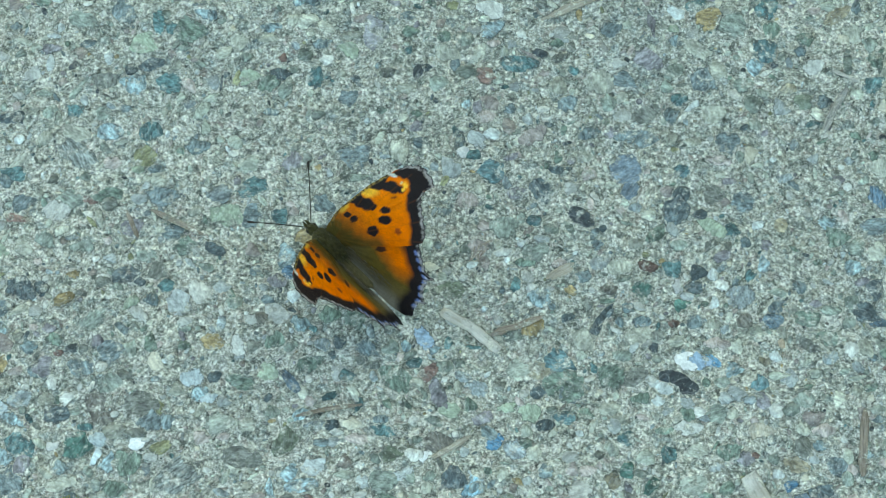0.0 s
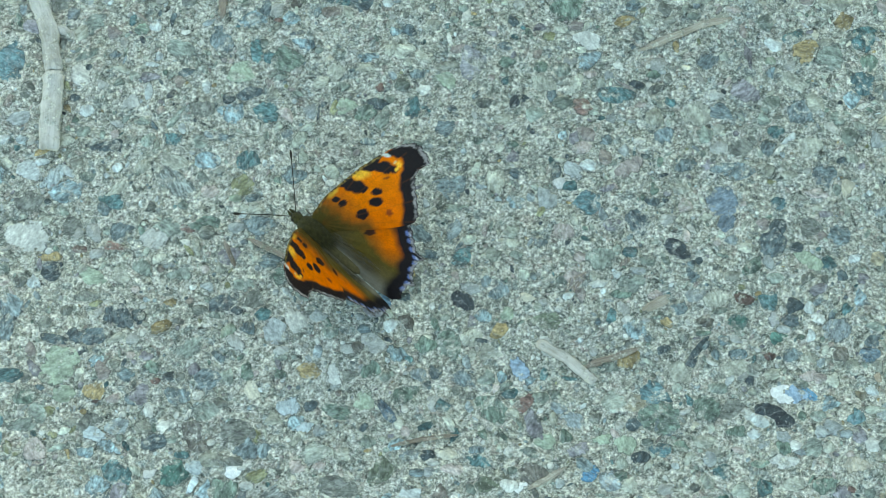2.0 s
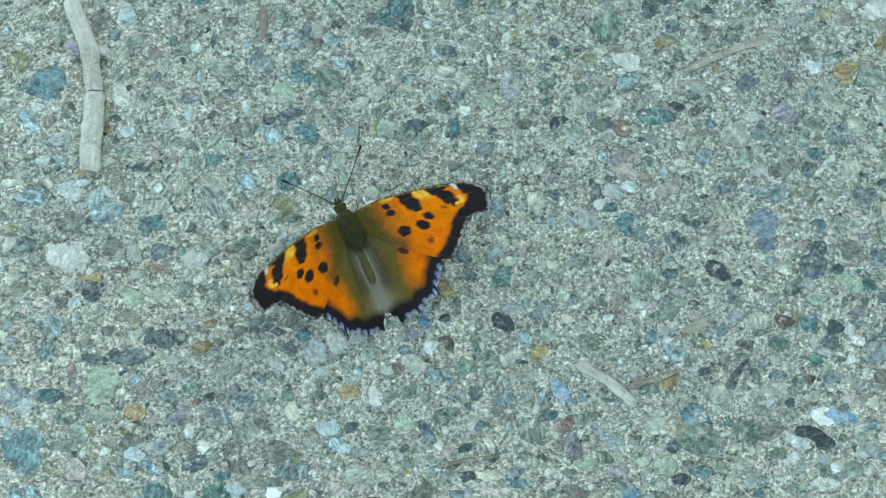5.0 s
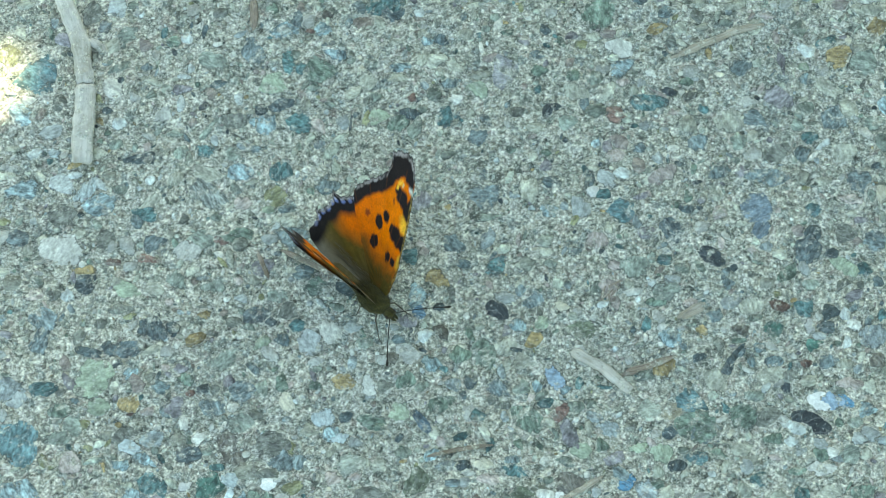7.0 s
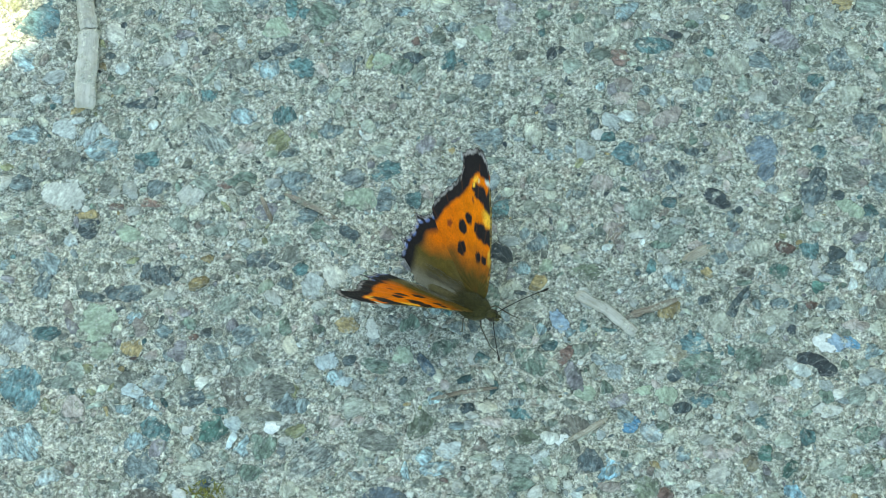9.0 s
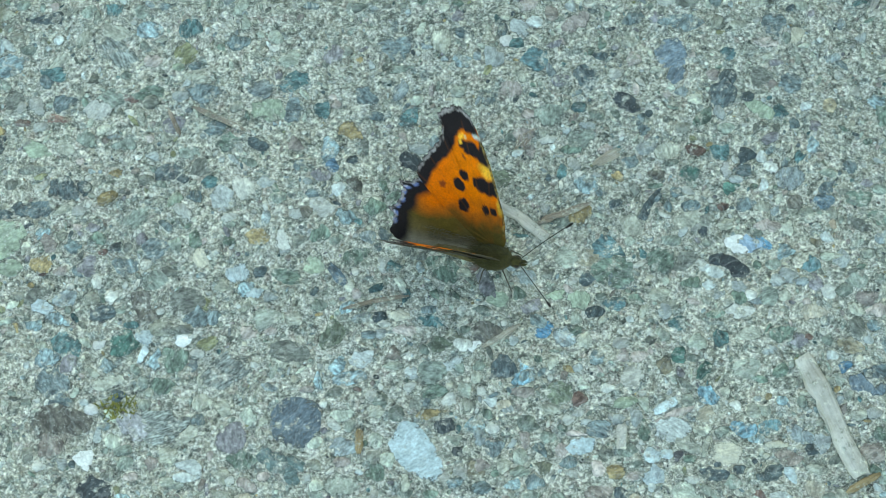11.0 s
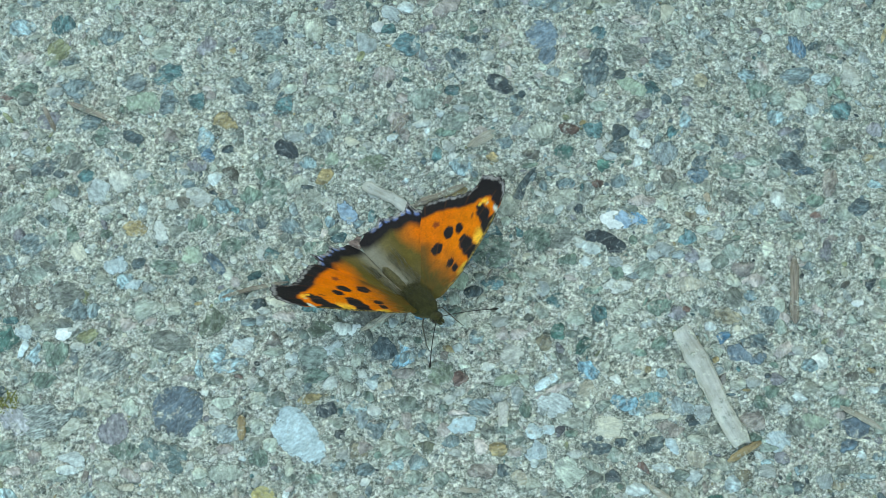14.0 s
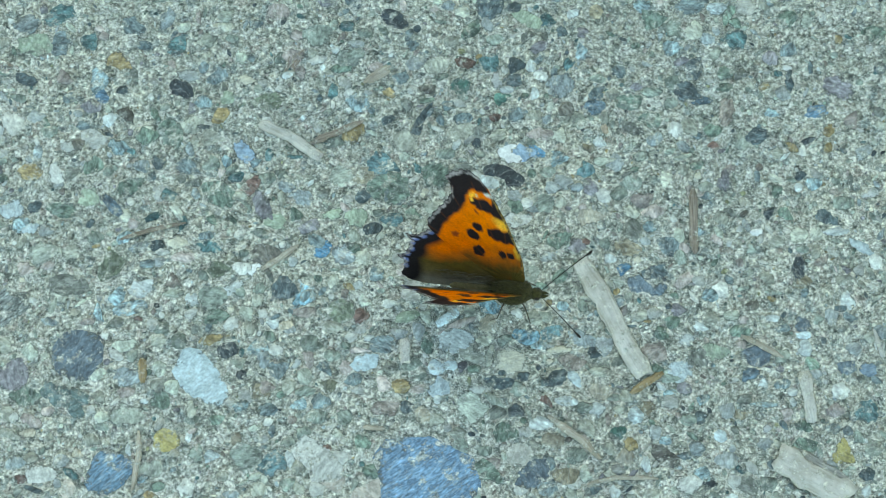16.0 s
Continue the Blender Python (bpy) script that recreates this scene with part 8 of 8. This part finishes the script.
chip(82.6, -46.1, 2.1, 0.9, -1, SLATE)
chip(-101.3, -16.7, 1.4, 1.4, -89, WHITE)
chip(-28.0, -31.6, 1.7, 1.1, 89, WHITE)
chip(40.6, -13.5, 1.4, 1.3, 1, CREAM)
chip(38.4, -55.7, 1.6, 1.1, -4, WHITE)
chip(54.2, 8.9, 1.5, 1.2, 1, WHITE)
chip(121.9, -61.2, 1.4, 1.2, -4, WHITE)
chip(82.3, -61.3, 1.4, 1.2, -4, WHITE)
chip(-38.2, 89.3, 1.4, 1.2, 22, WHITE)
chip(-23.6, -45.5, 1.3, 1.2, -1, WHITE)
chip(38.4, -49.1, 1.3, 1.1, 89, WHITE)
chip(-4.8, -17.4, 1.3, 1.1, -89, WHITE)
chip(-58.5, 61.8, 1.2, 1.1, 1, WHITE)
chip(-35.9, -44.9, 1.3, 1.0, 89, WHITE)
chip(-68.8, 6.7, 1.5, 0.8, 11, WHITE)
chip(-36.2, 4.7, 1.1, 1.1, 1, WHITE)
chip(-13.8, -59.2, 1.1, 1.1, 86, WHITE)
chip(-47.2, -17.6, 1.1, 1.0, 1, WHITE)
chip(121.9, -59.3, 1.1, 1.0, -5, WHITE)
chip(94.7, -12.5, 1.1, 0.9, -1, WHITE)
chip(111.8, -25.0, 1.0, 0.9, -4, WHITE)
chip(-73.0, -38.0, 1.1, 0.8, -1, WHITE)
chip(28.6, -39.1, 0.8, 0.8, 89, WHITE)
chip(102.7, 32.2, 6.2, 4.2, -25, BLUE)
chip(107.7, 24.4, 3.9, 3.0, -3, DULL_BLUE)
chip(113.9, 25.2, 5.6, 5.4, -3, SAND)
chip(125.6, 33.4, 3.4, 2.4, -3, PERIWINKLE)
chip(111.3, 20.8, 3.3, 2.4, -3, GREEN)
chip(101.8, 3.5, 4.4, 2.4, -8, NAVY)
chip(107.3, 6.1, 3.9, 2.4, -3, GREEN)
chip(119.8, 3.7, 3.3, 2.9, -35, ICE)
chip(121.5, 9.5, 1.9, 1.4, -3, SNOW_WHITE)
chip(117.0, 8.9, 1.6, 1.3, -3, WHITE)
chip(81.4, 25.8, 3.0, 2.8, 87, DULL_OCHRE)
chip(77.8, 21.2, 2.8, 2.4, -3, MAUVE)
chip(107.4, 0.2, 5.9, 3.3, 76, CLAY)
chip(91.6, 26.2, 4.5, 3.0, -3, PALE_BLUE)
chip(85.4, 25.9, 3.4, 2.4, -3, GREY)
chip(97.9, 21.0, 4.2, 3.4, 58, GREY_GREEN)
chip(102.3, 19.5, 4.8, 3.9, 58, BEIGE)
chip(83.6, 32.7, 2.2, 2.2, -3, WHITE)
chip(99.8, -11.3, 3.3, 1.7, 18, GREEN)
chip(64.5, -25.6, 2.0, 1.7, -3, WHITE)
chip(110.1, -6.9, 4.4, 3.5, -3, LICHEN)
chip(78.8, 67.4, 5.8, 5.6, 0, PALE_TEAL)
chip(76.4, 63.6, 3.7, 3.5, -90, PALE_BLUE)
chip(80.6, 72.4, 3.8, 3.5, -90, GREEN)
chip(95.2, 76.3, 7.2, 3.0, 32, DULL_OCHRE)
chip(99.9, 78.2, 3.8, 2.3, 79, BLUE_GREY)
chip(96.7, 70.0, 2.5, 2.3, -90, CREAM)
chip(86.8, 67.1, 2.9, 2.5, 22, SLATE)
chip(47.4, 46.8, 6.3, 3.1, 0, BLUE_GREY)
chip(84.0, 58.1, 3.4, 2.5, 0, TAN)
chip(87.1, 55.0, 4.6, 3.7, 0, PALE_GREEN)
chip(90.7, 60.3, 1.6, 1.4, 0, WHITE)
chip(104.8, 53.8, 3.1, 2.3, 79, CREAM)
chip(92.2, 55.0, 3.4, 3.1, 0, BLUE_GREY)
chip(89.2, 49.5, 2.9, 2.5, 0, TEAL)
chip(81.9, 53.7, 5.2, 3.7, 0, ICE)
chip(89.0, 41.5, 3.1, 2.3, 79, ICE)
chip(75.6, 54.3, 4.3, 4.0, -90, GREY_GREEN)
chip(99.2, 56.9, 2.9, 2.5, 0, LICHEN)
chip(102.5, 68.8, 3.8, 3.5, -90, GREY_GREEN)


def scatter():
    """Fills the rest with unnamed stones and grit."""
    rnd = random.Random(77)
    kinds = [DULL_BLUE] * 3 + [BLUE_GREY] * 3 + [TEAL] * 2 + [GREEN] * 3 + [SLATE] + [BEIGE] * 10 + [LICHEN] * 10 + [GREY_GREEN] * 8 + [OLIVE] + [OCHRE] + [PINK] * 4 + [CLAY] * 2 + [MAUVE] * 2 + [SAND] * 5 + [ICE] * 4 + [GREY] * 4
    tiny = kinds + [WHITE] * 9 + [CREAM] * 2 + [BLACK] * 2
    cells = {}

    def clear(x, y, r):
        cx, cy = int(x // 6), int(y // 6)
        for i in (-1, 0, 1):
            for j in (-1, 0, 1):
                for qx, qy, qr in cells.get((cx + i, cy + j), ()):
                    if (x - qx) ** 2 + (y - qy) ** 2 < (r + qr) ** 2 * 0.72:
                        return False
        return True

    for low, high, tries in ((3.4, 6.0, 450), (2.0, 3.4, 2200), (1.2, 2.0, 3800), (0.8, 1.2, 6000), (0.45, 0.8, 5000)):
        for _ in range(tries):
            x, y, a = rnd.uniform(XA, XB), rnd.uniform(YA, YB), rnd.uniform(low, high)
            b = a * rnd.uniform(0.28, 0.88)
            r = 0.42 * (a + b) / 2
            if not clear(x, y, r):
                continue
            if a > 0.8 or rnd.random() < 0.8:
                ok = True
                for px, py, pa, pb, pt in BUCKETS.get((int(x // 10), int(y // 10)), ()):
                    dx, dy = x - px, y - py
                    u, v = dx * math.cos(pt) + dy * math.sin(pt), -dx * math.sin(pt) + dy * math.cos(pt)
                    if (u / (pa + r * 0.8)) ** 2 + (v / (pb + r * 0.8)) ** 2 < 1:
                        ok = False
                        break
                if not ok:
                    continue
            cells.setdefault((int(x // 6), int(y // 6)), []).append((x, y, r))
            CHIPS.setdefault(rnd.choice(tiny if a < 2.0 else kinds), []).append((x, y, a, b, rnd.uniform(0, 360)))


XA, XB, YA, YB = -136.0, 153.0, -96.0, 104.0
BUCKETS = {}
for entry in TAKEN:
    for i in range(int((entry[0] - 12) // 10), int((entry[0] + 12) // 10) + 1):
        for j in range(int((entry[1] - 12) // 10), int((entry[1] + 12) // 10) + 1):
            BUCKETS.setdefault((i, j), []).append(entry)
scatter()


def join_chips():
    rnd = random.Random(4)
    small = [stone_shape(100 + s, 8) for s in range(10)]
    for banded in (False, True):
        verts, faces, rims, tints = [], [], [], []
        for colour, rows in CHIPS.items():
            if (colour in BANDED) != banded:
                continue
            for x, y, a, b, turn in rows:
                sv, sf = rnd.choice(SHAPES) if a > 2.4 else rnd.choice(small)
                c, s = math.cos(radians(turn)), math.sin(radians(turn))
                base, high, grow = len(verts), 0.17 + 0.018 * min(a, 4), 0.56 + 0.03 * min(a, 3)
                z0 = surface(x * MM, y * MM) / MM * 0.7 + 0.02
                for vx, vy, vz in sv:
                    px, py = vx * a * grow, vy * b * grow
                    verts.append(((x + px * c - py * s) * MM, (y + px * s + py * c) * MM, (z0 + vz * high) * MM))
                faces += [tuple(base + k for k in f) for f in sf]
                rims += rim_values(sv)
                tints += [TINTS[colour]] * len(sv)
        me = bpy.data.meshes.new("grit")
        me.from_pydata(verts, [], faces)
        mark_stone(me, rims, tints)
        me.shade_smooth()
        tagged(part("grit", me, CHIP_BANDED if banded else CHIP, ground), kind="stuff")


join_chips()


# ---- what moves ----
# seconds, and how far the added shading twig nods down from level, in degrees
NOD = [(0.0, 8.5), (4.9, 8.5), (6.2, 2.0), (6.8, -2.1), (7.2, -4.4), (7.8, -6.4), (8.4, -6.4), (8.8, -4.6), (9.6, 2.7), (10.8, 8.5), (16.0, 8.5)]


def motions():
    walk(shade_twig, [(t, pose(-0.060, 0.803, 0.489, nod)) for t, nod in NOD])
    walk(butterfly, [(t, pose(x * MM, y * MM, 0.007, 0, -pitch, heading)) for t, x, y, heading, left, right, swing, pitch in FLIGHT])
    for s, (fore, hind) in butterfly_wings.items():
        lift = [(r[0], r[4] if s > 0 else r[5], r[6]) for r in FLIGHT]  # the hindwing stays a little lower
        walk(hind, [(t, pose(0, s * MM, 0.8 * MM, s * min(up, 66 + 0.1 * up))) for t, up, swing in lift])
        walk(fore, [(t, pose(0, s * MM, MM, s * up) @ pose(MM, s * 0.5 * MM, 0.2 * MM, 0, 0, -s * swing)) for t, up, swing in lift])


motions()
